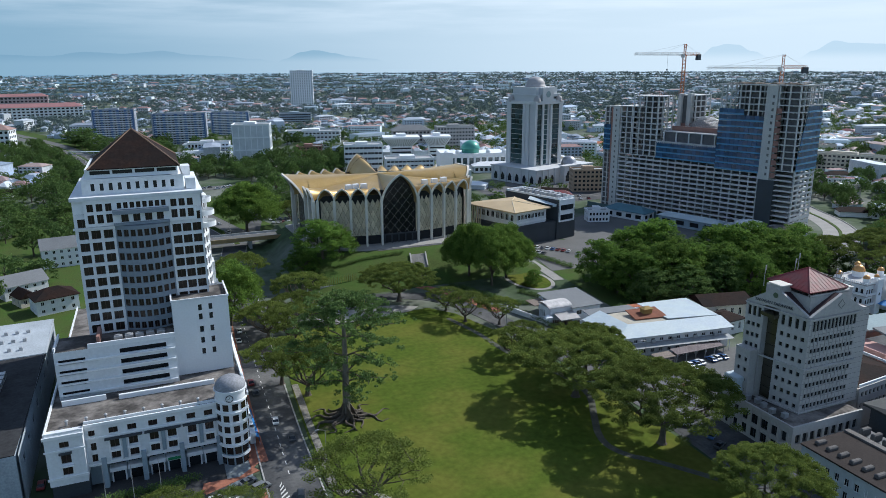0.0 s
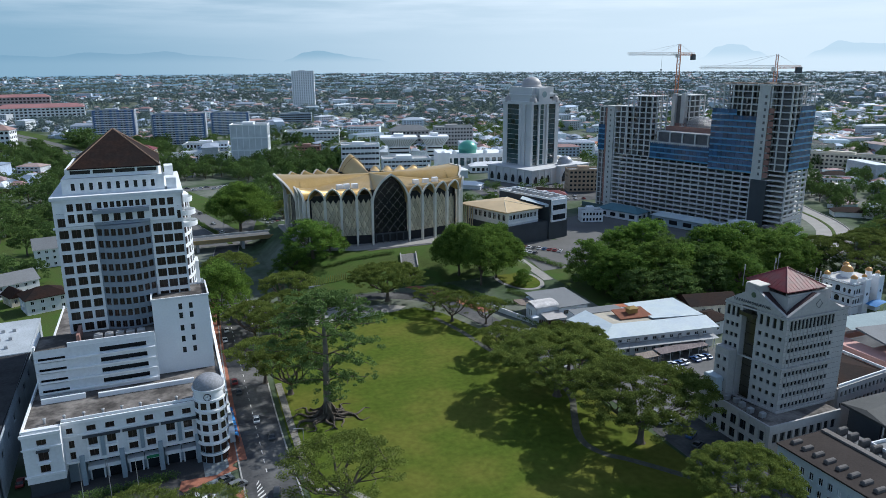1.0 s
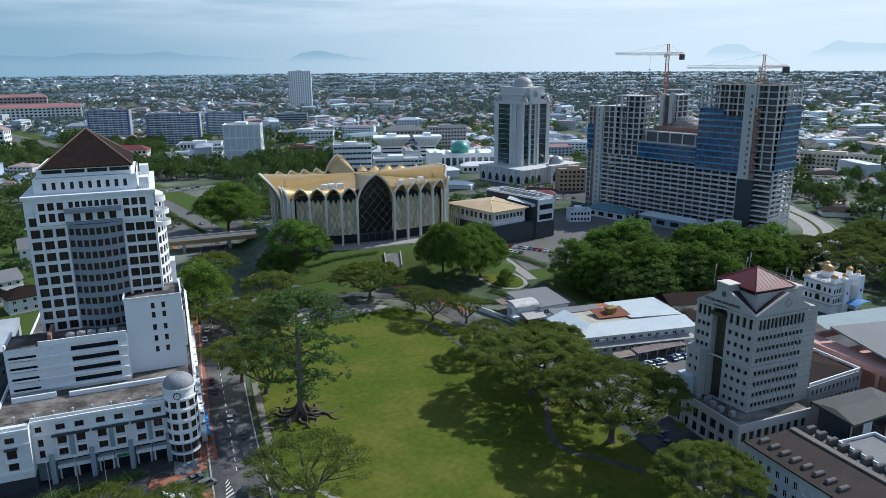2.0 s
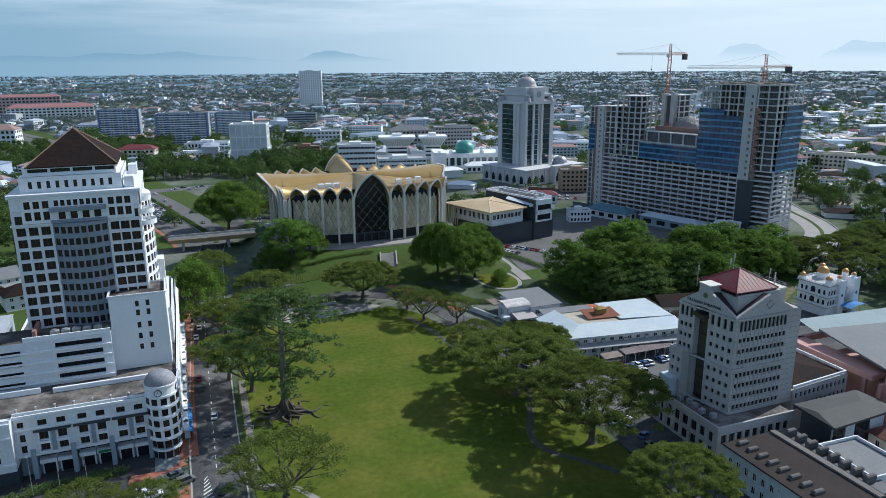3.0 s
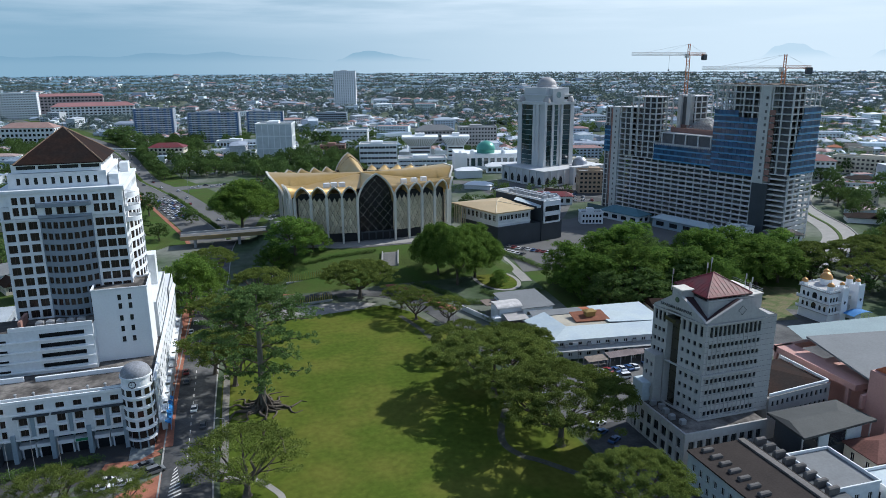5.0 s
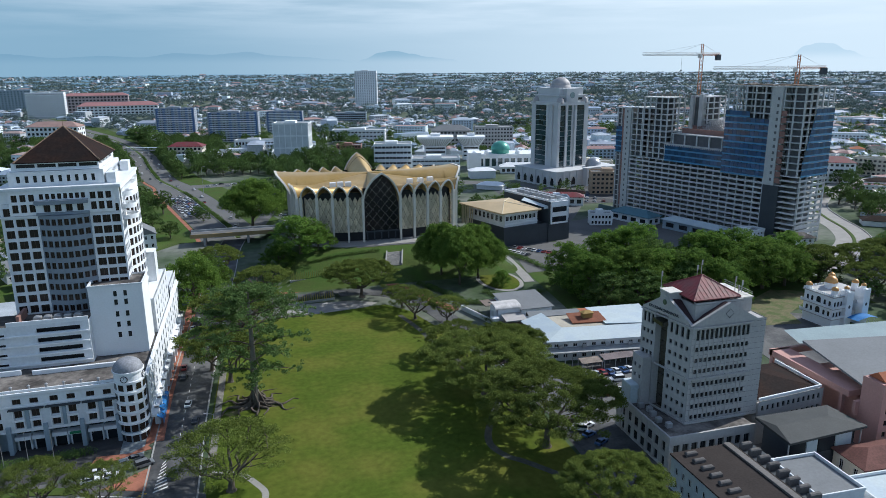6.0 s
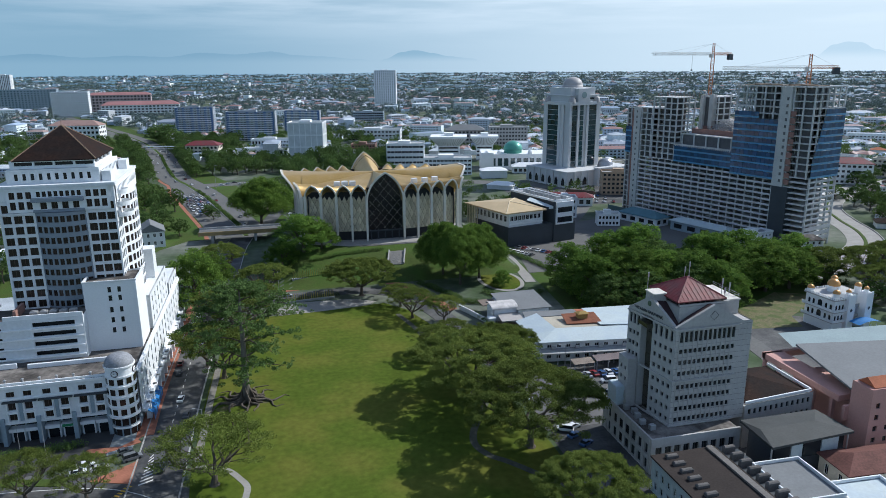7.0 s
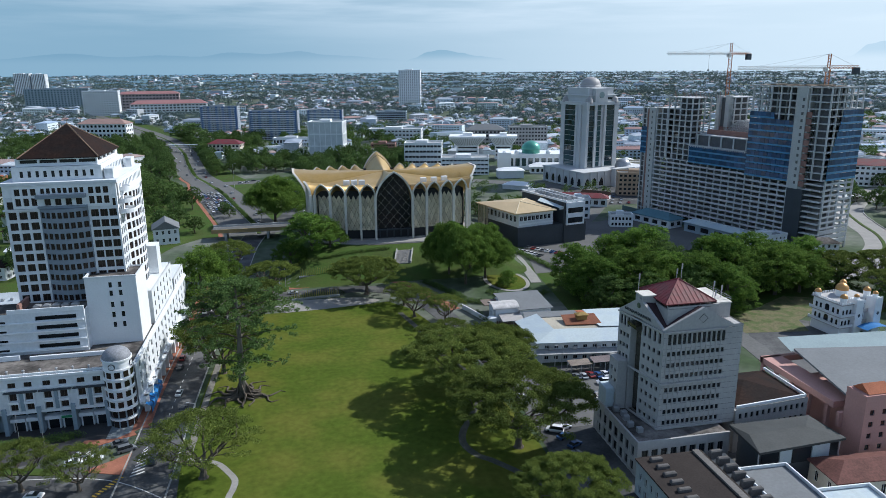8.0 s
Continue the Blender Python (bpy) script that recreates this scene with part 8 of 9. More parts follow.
def in_sight(x, y):
    a = math.degrees(math.atan2(x - 32, y + 13))
    return -24 < a < 64


def house_geo(walls, roofs, x, y, w, d, h, rh, turn, flat):
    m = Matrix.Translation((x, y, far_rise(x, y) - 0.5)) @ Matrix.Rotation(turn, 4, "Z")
    walls.at = roofs.at = m
    walls.raw([(-w / 2, -d / 2, 0), (w / 2, -d / 2, 0), (w / 2, d / 2, 0), (-w / 2, d / 2, 0), (-w / 2, -d / 2, h), (w / 2, -d / 2, h), (w / 2, d / 2, h), (-w / 2, d / 2, h)],
              [(0, 1, 5, 4), (1, 2, 6, 5), (2, 3, 7, 6), (3, 0, 4, 7)])
    if flat:
        roofs.raw([(-w / 2, -d / 2, h), (w / 2, -d / 2, h), (w / 2, d / 2, h), (-w / 2, d / 2, h)], [(0, 1, 2, 3)])
    else:
        roofs.hip(-w / 2, w / 2, -d / 2, d / 2, h + 0.25, h + rh, 0.6)


def far_town():
    walls, roofs, wins = Geo(), Geo(), Geo()
    n = 0
    while n < 9500:
        u = rng.random()
        y = 640 + 4000 * u ** 1.7
        x = rng.uniform(-0.42 * y - 60, 1.75 * y + 150)
        if n < 420:
            x, y = rng.uniform(440, 1150), rng.uniform(260, 640)
        if y > 4500 or x * x + y * y > 4600 ** 2:
            continue
        if not (clear_of(x, y) and in_sight(x, y)):
            continue
        dens = noise.noise(Vector((x / 260, y / 260, 3.0)))
        if dens < -0.05 and rng.random() < 0.85:
            continue
        big = rng.random()
        w, d = rng.uniform(9, 17), rng.uniform(7, 12)
        h, flat = rng.uniform(3.5, 8), rng.random() < 0.25
        if big > 0.96:
            w, d, h, flat = rng.uniform(22, 46), rng.uniform(12, 20), rng.uniform(8, 18), rng.random() < 0.6
        turn = radians(rng.choice([-14, 76, -30, 20]) + rng.normal(0, 6))
        house_geo(walls, roofs, x, y, w, d, h, rng.uniform(2, 3.6), turn, flat)
        if h > 6 and y < 2000:
            wins.at = walls.at
            for k in range(int(h // 3.2)):
                for q in range(int(w // 4)):
                    wins.box(-w / 2 + 1 + q * 4, -w / 2 + 3.2 + q * 4, -d / 2 - 0.06, -d / 2 + 0.1, k * 3.2 + 1.2, k * 3.2 + 2.6)
        n += 1
    for g in (walls, roofs, wins):
        g.at = Matrix.Identity(4)
    t = thing("far_town", "thousands of low houses with red, grey and white roofs among trees", "town", kind="stuff")
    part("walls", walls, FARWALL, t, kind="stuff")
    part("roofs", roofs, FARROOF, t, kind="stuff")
    part("openings", wins, GLASS, t, kind="stuff")


far_town()


def near_town():
    """Nearer houses, each a thing of its own."""
    n = 0
    mats_r = [ROOFGREY, ROOFORANGE, ROOFPALE, ROOFRED, ROOFBROWN, CONCRETE, WHITE2]
    mats_w = [WHITE, CREAM, WHITE2, GREYWALL]
    names = {ROOFGREY: "grey metal", ROOFORANGE: "terracotta", ROOFPALE: "pale blue metal", ROOFRED: "maroon", ROOFBROWN: "brown", CONCRETE: "weathered grey", WHITE2: "white"}
    spots = []
    while n < 120:
        y = rng.uniform(150, 700)
        x = rng.uniform(-0.5 * y - 20, 1.5 * y + 180)
        if not (clear_of(x, y) and in_sight(x, y)) or any((x - a) ** 2 + (y - b) ** 2 < 21 ** 2 for a, b in spots):
            continue
        if -75 < x < 70 and 250 < y < 640:
            continue
        if x > 150 and y < 420 and x < 420 and not (x > 280 and y < 175):
            continue
        if 20 < x < 240 and 430 < y < 770 or -90 < x <= 20 and 560 < y < 800:
            continue
        spots.append((x, y))
        w, d = rng.uniform(12, 24), rng.uniform(9, 14)
        rows = int(rng.choice([1, 2, 2, 3]))
        rm = mats_r[int(rng.integers(len(mats_r)))]
        kind = "flat" if rows == 3 else ("hip" if rng.random() < 0.6 else "gable")
        small_house("town_house" if rows < 3 else "shop_house", x - w / 2, x + w / 2, y - d / 2, y + d / 2, 3.3 * rows, 2.8, rm, mats_w[int(rng.integers(4))],
                    "%s-roofed %s town house among trees" % (names[rm], ["", "single-storey", "two-storey", "three-storey"][rows]), kind, float(rng.choice([-14, 76, -40, 10]) + rng.normal(0, 5)), "house", rows, rows > 1 and y < 420)
        n += 1


near_town()


def hills():
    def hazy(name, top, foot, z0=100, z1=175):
        """Glow standing in for air light: the horizon's own colour, a little darker where land stands in it."""
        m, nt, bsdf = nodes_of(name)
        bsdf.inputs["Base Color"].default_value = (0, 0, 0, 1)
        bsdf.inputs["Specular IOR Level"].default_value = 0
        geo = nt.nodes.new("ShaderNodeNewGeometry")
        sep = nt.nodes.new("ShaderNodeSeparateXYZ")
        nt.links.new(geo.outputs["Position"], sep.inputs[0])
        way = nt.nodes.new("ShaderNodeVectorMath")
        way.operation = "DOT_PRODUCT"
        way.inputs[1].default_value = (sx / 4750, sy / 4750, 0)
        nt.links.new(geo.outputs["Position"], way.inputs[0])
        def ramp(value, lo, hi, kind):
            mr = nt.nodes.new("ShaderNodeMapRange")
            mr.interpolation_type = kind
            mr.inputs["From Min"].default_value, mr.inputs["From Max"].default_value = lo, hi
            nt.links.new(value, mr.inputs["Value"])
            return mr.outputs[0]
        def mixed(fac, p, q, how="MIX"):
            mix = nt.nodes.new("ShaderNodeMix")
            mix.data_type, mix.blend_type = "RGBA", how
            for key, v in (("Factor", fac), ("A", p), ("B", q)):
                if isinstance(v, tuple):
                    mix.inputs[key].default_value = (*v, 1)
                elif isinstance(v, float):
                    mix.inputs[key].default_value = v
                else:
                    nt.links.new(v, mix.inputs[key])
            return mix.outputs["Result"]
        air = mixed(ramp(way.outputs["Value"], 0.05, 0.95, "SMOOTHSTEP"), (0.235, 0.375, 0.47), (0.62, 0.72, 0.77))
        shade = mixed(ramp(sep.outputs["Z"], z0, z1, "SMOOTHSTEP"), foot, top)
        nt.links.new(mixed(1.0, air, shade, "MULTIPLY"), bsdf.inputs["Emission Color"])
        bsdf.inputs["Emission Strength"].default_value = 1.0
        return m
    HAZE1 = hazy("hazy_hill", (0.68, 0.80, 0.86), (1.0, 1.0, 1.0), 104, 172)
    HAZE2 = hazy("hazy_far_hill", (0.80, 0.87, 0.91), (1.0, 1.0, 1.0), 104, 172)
    def hill(skyline, r, mat, seed):
        """A ridge whose skyline rises to the given angles."""
        g = Geo()
        top = []
        n = 16
        for (a0, e0), (a1, e1) in zip(skyline[:-1], skyline[1:]):
            for i in range(n):
                t = i / n
                s = t * t * (3 - 2 * t)
                a, e = radians(a0 + (a1 - a0) * t), radians(e0 + (e1 - e0) * s)
                z = 99 + r * math.tan(e) + 2.6 * noise.noise(Vector((a * 90, seed, 0))) + 1.4 * noise.noise(Vector((a * 300, seed, 4)))
                top.append((32 + r * math.sin(a), -13 + r * math.cos(a), z))
        g.grid([[(x, y, -20) for x, y, z in top], top])
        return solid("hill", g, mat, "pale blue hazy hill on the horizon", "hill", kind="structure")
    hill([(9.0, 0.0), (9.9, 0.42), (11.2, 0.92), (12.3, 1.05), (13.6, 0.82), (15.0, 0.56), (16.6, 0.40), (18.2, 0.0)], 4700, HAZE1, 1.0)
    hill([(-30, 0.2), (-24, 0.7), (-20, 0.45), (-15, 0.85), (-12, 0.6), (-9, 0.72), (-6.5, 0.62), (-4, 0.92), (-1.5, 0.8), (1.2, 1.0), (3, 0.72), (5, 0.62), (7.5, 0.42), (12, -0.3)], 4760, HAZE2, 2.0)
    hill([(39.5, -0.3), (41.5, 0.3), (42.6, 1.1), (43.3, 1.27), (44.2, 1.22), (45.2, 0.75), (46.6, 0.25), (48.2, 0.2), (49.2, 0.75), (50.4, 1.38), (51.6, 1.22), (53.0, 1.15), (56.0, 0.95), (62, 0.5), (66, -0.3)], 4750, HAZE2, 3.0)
    # glowing strips with a treeline edge, added as haze at the edge of sight
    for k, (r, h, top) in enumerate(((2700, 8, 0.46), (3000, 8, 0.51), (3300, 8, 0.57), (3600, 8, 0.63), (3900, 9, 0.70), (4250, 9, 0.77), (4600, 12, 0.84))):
        mat = hazy("haze_strip", (top, top * 1.07, top * 1.13), (top * 0.9, top * 0.97, top * 1.03), far_rise(r, 0), far_rise(r, 0) + h)
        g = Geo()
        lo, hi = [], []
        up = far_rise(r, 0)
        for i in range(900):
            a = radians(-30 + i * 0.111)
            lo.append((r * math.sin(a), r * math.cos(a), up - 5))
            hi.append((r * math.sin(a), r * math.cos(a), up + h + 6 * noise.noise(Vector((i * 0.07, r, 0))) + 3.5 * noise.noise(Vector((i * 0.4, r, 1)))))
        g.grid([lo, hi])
        solid("backdrop", g, mat, "glowing strip added for haze over the far woods", "backdrop", kind="structure")


hills()
# ---- trees ----
trng = np.random.default_rng(11)


def leaf_cards(centres, radii, per, size, flatness=0.55, up=0.75):
    """Small bent leaves scattered in flattened clumps."""
    out = []
    for c, r in zip(centres, radii):
        n = int(per * (r / 2.0) ** 2) + 4
        d = trng.normal(size=(n, 3))
        d /= np.linalg.norm(d, axis=1)[:, None]
        rad = r * trng.random(n) ** 0.4
        p = np.asarray(c) + d * rad[:, None] * np.array([1, 1, flatness])
        nrm = trng.normal(size=(n, 3)) * 0.75 + np.array([0, 0, up])
        nrm /= np.linalg.norm(nrm, axis=1)[:, None]
        t = np.cross(nrm, trng.normal(size=(n, 3)))
        t /= np.linalg.norm(t, axis=1)[:, None]
        b = np.cross(nrm, t)
        s = size * trng.uniform(0.6, 1.35, n)[:, None]
        q = np.stack([p - t * s * 0.5, p - b * s * 0.42 + nrm * s * 0.08, p + t * s * 0.5, p + b * s * 0.42 + nrm * s * 0.08], axis=1)
        out.append(q)
    return np.concatenate(out)


def limb(g, pts, r0, r1, n=6):
    """A tapered, bending branch."""
    pts = [Vector(p) for p in pts]
    k = len(pts) - 1
    for i in range(k):
        g.tube(pts[i], pts[i + 1], r0 + (r1 - r0) * i / k, r0 + (r1 - r0) * (i + 1) / k, n, False)


def bendy(a, b, lift, steps=4, wob=0.06):
    a, b = Vector(a), Vector(b)
    L = (b - a).length
    out = []
    for i in range(steps + 1):
        t = i / steps
        p = a.lerp(b, t)
        p.z += lift * math.sin(math.pi * t)
        if 0 < i < steps:
            p += Vector(trng.normal(0, wob * L, 3) * np.array([1, 1, 0.5]))
        out.append(p)
    return out


def rain_tree(h=20.0, r=14.0, clumps=120, per=60, size=0.62, sparse=0.0, leaf=None, name="rain_tree", label="", fork=0.2, plates=False):
    """A broad umbrella crown on spreading limbs."""
    t = thing(name, label or "spreading rain tree with a wide umbrella crown on the lawn", "tree")
    g = Geo()
    limb(g, [(0, 0, -0.3), (0.1, 0, h * 0.1), (0.25, 0.1, h * fork)], h * 0.045, h * 0.032, 9)
    g.lathe([(h * 0.085, -0.3), (h * 0.05, h * 0.03), (h * 0.04, h * 0.1)], 0, 0, 9)
    tips = []
    nl = 8
    for i in range(nl):
        a = 2 * math.pi * (i + trng.uniform(-0.25, 0.25)) / nl
        ρ = r * trng.uniform(0.5, 0.72)
        e = (ρ * math.cos(a), ρ * math.sin(a), h * trng.uniform(0.66, 0.8))
        line = bendy((0.25, 0.1, h * fork), e, -h * 0.05, 4, 0.05)
        limb(g, line, h * 0.021, h * 0.010, 6)
        for k in range(4):
            st = line[2 + (k % 3)] if k < 3 else line[-1]
            a2 = a + trng.uniform(-0.75, 0.75)
            ρ2 = r * trng.uniform(0.5, 0.96)
            e2 = (ρ2 * math.cos(a2), ρ2 * math.sin(a2), h * (0.70 + 0.24 * (1 - (ρ2 / r) ** 2)))
            limb(g, bendy(st, e2, h * 0.02, 3, 0.06), h * 0.009, h * 0.003, 5)
            tips.append(e2)
    part("trunk", g, BARK, t)
    cs, rs = [], []
    for e in tips:
        for _ in range(2):
            cs.append((e[0] + trng.normal(0, 1.1), e[1] + trng.normal(0, 1.1), e[2] + trng.uniform(-0.2, 0.9)))
            rs.append(trng.uniform(0.9, 1.8) * (1.0 if plates else r / 14))
    while len(cs) < clumps + len(tips) * 2:
        ρ, a = r * math.sqrt(trng.random()), trng.uniform(0, 2 * math.pi)
        rr = r * (0.86 + 0.16 * math.sin(3 * a + h) + 0.08 * math.sin(7 * a + r))
        if ρ > rr or trng.random() < sparse:
            if trng.random() < 0.7:
                continue
        z = h * (0.66 + 0.30 * (1 - min(1, ρ / r) ** 2) ** 0.8) + trng.normal(0, h * 0.022)
        if plates:
            z -= h * 0.10 * trng.random() ** 2 + h * 0.05 * math.sin(4.3 * a + ρ * 0.9)
        cs.append((ρ * math.cos(a), ρ * math.sin(a), z))
        rs.append(trng.uniform(1.0, 2.1) * (1.0 if plates else r / 14))
    part("crown", quad_mesh("crown", leaf_cards(cs, rs, per, size, 0.42), leaf or LEAF_RAIN), None, t)
    return t


def round_tree(h=18.0, r=9.0, clumps=150, per=55, size=0.6, leaf=None, name="broadleaf_tree", label="", low=0.28):
    """A full rounded crown of billowing clumps."""
    t = thing(name, label or "full rounded broadleaf tree", "tree")
    g = Geo()
    limb(g, [(0, 0, -0.3), (0.15, 0, h * 0.2), (0.0, 0.2, h * 0.55)], h * 0.032, h * 0.014, 8)
    for i in range(7):
        a = 2 * math.pi * i / 7 + trng.uniform(-0.3, 0.3)
        e = (r * 0.62 * math.cos(a), r * 0.62 * math.sin(a), h * trng.uniform(0.5, 0.8))
        limb(g, bendy((0.1, 0.05, h * trng.uniform(0.15, 0.32)), e, h * 0.03, 4), h * 0.013, h * 0.004, 5)
    part("trunk", g, BARK, t)
    cs, rs = [], []
    # billows: a skirt, a broad middle and a few uneven heads
    lobes = []
    for many, ring, z0, z1, q0, q1 in ((6, 0.62, low + 0.10, low + 0.22, 0.30, 0.42), (7, 0.60, 0.46, 0.60, 0.32, 0.46), (4, 0.34, 0.66, 0.80, 0.30, 0.44), (1, 0.08, 0.84, 0.86, 0.26, 0.32)):
        turn = trng.uniform(0, 6)
        for i in range(many):
            a = turn + 2 * math.pi * i / many + trng.uniform(-0.3, 0.3)
            d = r * ring * trng.uniform(0.8, 1.12)
            lobes.append((d * math.cos(a), d * math.sin(a), h * trng.uniform(z0, z1), r * trng.uniform(q0, q1)))
    while len(cs) < clumps:
        lx, ly, lz, lr = lobes[int(trng.integers(len(lobes)))]
        d = trng.normal(size=3)
        d /= np.linalg.norm(d)
        if d[2] < -0.5 or (lx * d[0] + ly * d[1] < -0.3 * r and d[2] < 0.4):
            continue
        q = lr * trng.uniform(0.82, 1.04)
        cs.append((lx + d[0] * q, ly + d[1] * q, min(h, max(h * low, lz + d[2] * q))))
        rs.append(trng.uniform(0.8, 1.5) * r / 9)
    part("crown", quad_mesh("crown", leaf_cards(cs, rs, per, size, 0.7), leaf or LEAF_BRIGHT), None, t)
    return t


def kapok():
    """A tall tree with a straight pale trunk, buttresses and level tiers of branches."""
    h = 38.0
    t = thing("kapok_tree", "tall kapok tree with tiered branches and buttress roots on the lawn", "tree", (44.5, 180.6, 0.1))
    g = Geo()
    limb(g, [(0, 0, -0.3), (0, 0.1, 9), (0.2, 0.1, 20), (0.1, 0.3, 30), (0.3, 0.2, h * 0.97)], 1.25, 0.18, 12)
    part("trunk", g, surface("pale_grey_bark", (0.17, 0.155, 0.13), 0.9, vary=0.3, coarse=0.5, fine=3.0), t, "pale grey straight trunk")
    for i in range(7):
        a = 2 * math.pi * i / 7 + 0.3
        b = Geo()
        n = 8
        L = trng.uniform(4.5, 8.5)
        c, s = math.cos(a), math.sin(a)
        pr = [(0.6 + L * k / n, 5.0 * (1 - k / n) ** 2.6) for k in range(n + 1)]
        for k in range(n):
            (x0, z0), (x1, z1) = pr[k], pr[k + 1]
            wob = 0.5 * math.sin(k * 0.9 + i)
            wob1 = 0.5 * math.sin((k + 1) * 0.9 + i)
            th = 0.22
            for sg in (-1, 1):
                q = [(x0 * c - (wob + sg * th) * s, x0 * s + (wob + sg * th) * c, -0.2), (x1 * c - (wob1 + sg * th) * s, x1 * s + (wob1 + sg * th) * c, -0.2),
                     (x1 * c - (wob1 + sg * th * 0.4) * s, x1 * s + (wob1 + sg * th * 0.4) * c, z1 + 0.25), (x0 * c - (wob + sg * th * 0.4) * s, x0 * s + (wob + sg * th * 0.4) * c, z0 + 0.25)]
                b.face(*q)
            b.tube((x0 * c - wob * s, x0 * s + wob * c, z0 + 0.2), (x1 * c - wob1 * s, x1 * s + wob1 * c, z1 + 0.2), 0.22, 0.22, 5, False)
        part("buttress_root", b, BARK, t)
    for i in range(11):
        a = 2 * math.pi * i / 11 + trng.uniform(-0.2, 0.2)
        rt = Geo()
        L = trng.uniform(6, 12)
        line = []
        for k in range(9):
            d = 1.0 + L * k / 8
            w = a + 0.22 * math.sin(k * 1.1 + i)
            line.append((d * math.cos(w), d * math.sin(w), 0.9 * (1 - k / 8) ** 1.5 + 0.05))
        limb(rt, line, 0.62, 0.10, 7)
        part("surface_root", rt, BARK, t)
    cs, rs = [], []
    for tier, (z, L, k) in enumerate(((11.0, 12.0, 4), (14.0, 13.5, 3), (19.0, 14.5, 5), (24.5, 15.5, 6), (28.5, 14, 6), (32, 10.5, 5), (35.5, 6.5, 5))):
        for i in range(k):
            a = 2 * math.pi * i / k + tier * 0.7 + trng.uniform(-0.35, 0.35)
            l = L * trng.uniform(0.8, 1.22)
            e = (l * math.cos(a), l * math.sin(a), z + l * trng.uniform(0.0, 0.16))
            line = bendy((0.1, 0.1, z), e, 0.8, 5, 0.03)
            lb = Geo()
            limb(lb, line, 0.34 * (1 - z / 60), 0.07, 6)
            part("branch", lb, BARK, t)
            for j in range(2, 6):
                for _ in range(6):
                    p = line[j]
                    f = 0.6 + 0.32 * j
                    cs.append((p.x + trng.normal(0, f), p.y + trng.normal(0, f), p.z + trng.uniform(-0.5, 0.7)))
                    rs.append(trng.uniform(0.65, 1.4))
    part("crown", quad_mesh("crown", leaf_cards(cs, rs, 110, 0.5, 0.55), LEAF_KAPOK), None, t)
    return t


kapok()

RAIN = [rain_tree(20, 14, 170, 170, 0.42), rain_tree(21, 15, 150, 170, 0.42, 0.08), rain_tree(19, 14, 160, 170, 0.34, 0.25, plates=True, label="open-crowned rain tree with bare dark limbs showing"), rain_tree(18, 13, 170, 170, 0.42),
        rain_tree(22, 20, 520, 330, 0.34, 0.06, plates=True, label="huge rain tree whose dense crown shades the lawn's edge", fork=0.26)]
ROUND = [round_tree(18, 9, 330, 130, 0.44, low=0.14), round_tree(20, 10, 340, 130, 0.46, LEAF_FIG, low=0.14), round_tree(17, 9, 300, 100, 0.5, LEAF_MID, label="dark green broadleaf tree in a grove", low=0.12),
         round_tree(17, 9, 150, 26, 1.0, LEAF_MID, "roadside_tree", label="dark green broadleaf tree in a belt of trees"), round_tree(15, 10, 140, 28, 1.0, LEAF_KAPOK, "street_tree", label="full green street tree beside the highway", low=0.2),
         round_tree(27, 18, 640, 80, 0.55, LEAF_FIG, "fig_tree", label="huge spreading fig tree beside the museum", low=0.3), round_tree(13, 8, 130, 28, 0.95, LEAF_KAPOK, "garden_tree", label="bushy green tree in a garden")]
SIZE = {RAIN[0]: (20, 14), RAIN[1]: (21, 15), RAIN[2]: (19, 14), RAIN[3]: (18, 13), RAIN[4]: (22, 20), ROUND[0]: (18, 9), ROUND[1]: (20, 10), ROUND[2]: (17, 9), ROUND[3]: (17, 9), ROUND[4]: (15, 10), ROUND[5]: (27, 18), ROUND[6]: (13, 8)}
used = set()


def plant(src, x, y, h, r, turn=None, z=None):
    """Sets the first of a kind in its place, and copies of it elsewhere."""
    base_h, base_r = SIZE[src]
    zz = ground_z(x, y) if z is None else z
    a = trng.uniform(0, 360) if turn is None else turn
    if src in used:
        k = src.scale
        return copy_thing(src, pose(x, y, zz, 0, 0, a) @ Matrix.Diagonal((r / base_r / k.x, r / base_r / k.y, h / base_h / k.z, 1)))
    m = pose(x, y, zz, 0, 0, a) @ Matrix.Diagonal((r / base_r, r / base_r, h / base_h, 1))
    used.add(src)
    src.matrix_basis = m
    return src


for k, x, y, h, r in ((4, 118.6, 133.4, 21, 19.5), (4, 112.5, 166, 18.5, 21), (4, 124, 178, 16.5, 14), (3, 108.4, 199, 10.5, 9), (2, 116, 205, 10, 8), (4, 119, 98, 15.5, 13), (2, 37.6, 136.4, 16, 14.5), (2, 8.8, 137, 11, 8), (2, -5, 140, 12, 9),
                      (4, 92, 272, 16, 17), (2, 106, 253, 9.5, 9), (3, 50.7, 277, 16, 12), (0, 37, 199, 17, 12), (3, 31, 210, 15, 11), (0, 41, 240, 15, 12), (1, 33, 250, 14, 11), (3, 46, 258, 14, 11), (2, 108, 238, 12, 10), (0, 119, 230, 11, 8), (1, 31, 308, 19, 12),
                      (3, 78, 440, 16, 10)):
    plant(RAIN[k], x, y, h, r)
for k, x, y, h, r in ((0, 70, 318, 19, 15), (1, 79, 322, 14, 9), (0, 59, 312, 14, 9), (0, 157, 270, 7, 4.5), (1, 22, 270, 27, 13), (1, 29, 292, 19, 9), (0, 154, 267, 5, 3.2)):
    plant(ROUND[k], x, y, h, r)
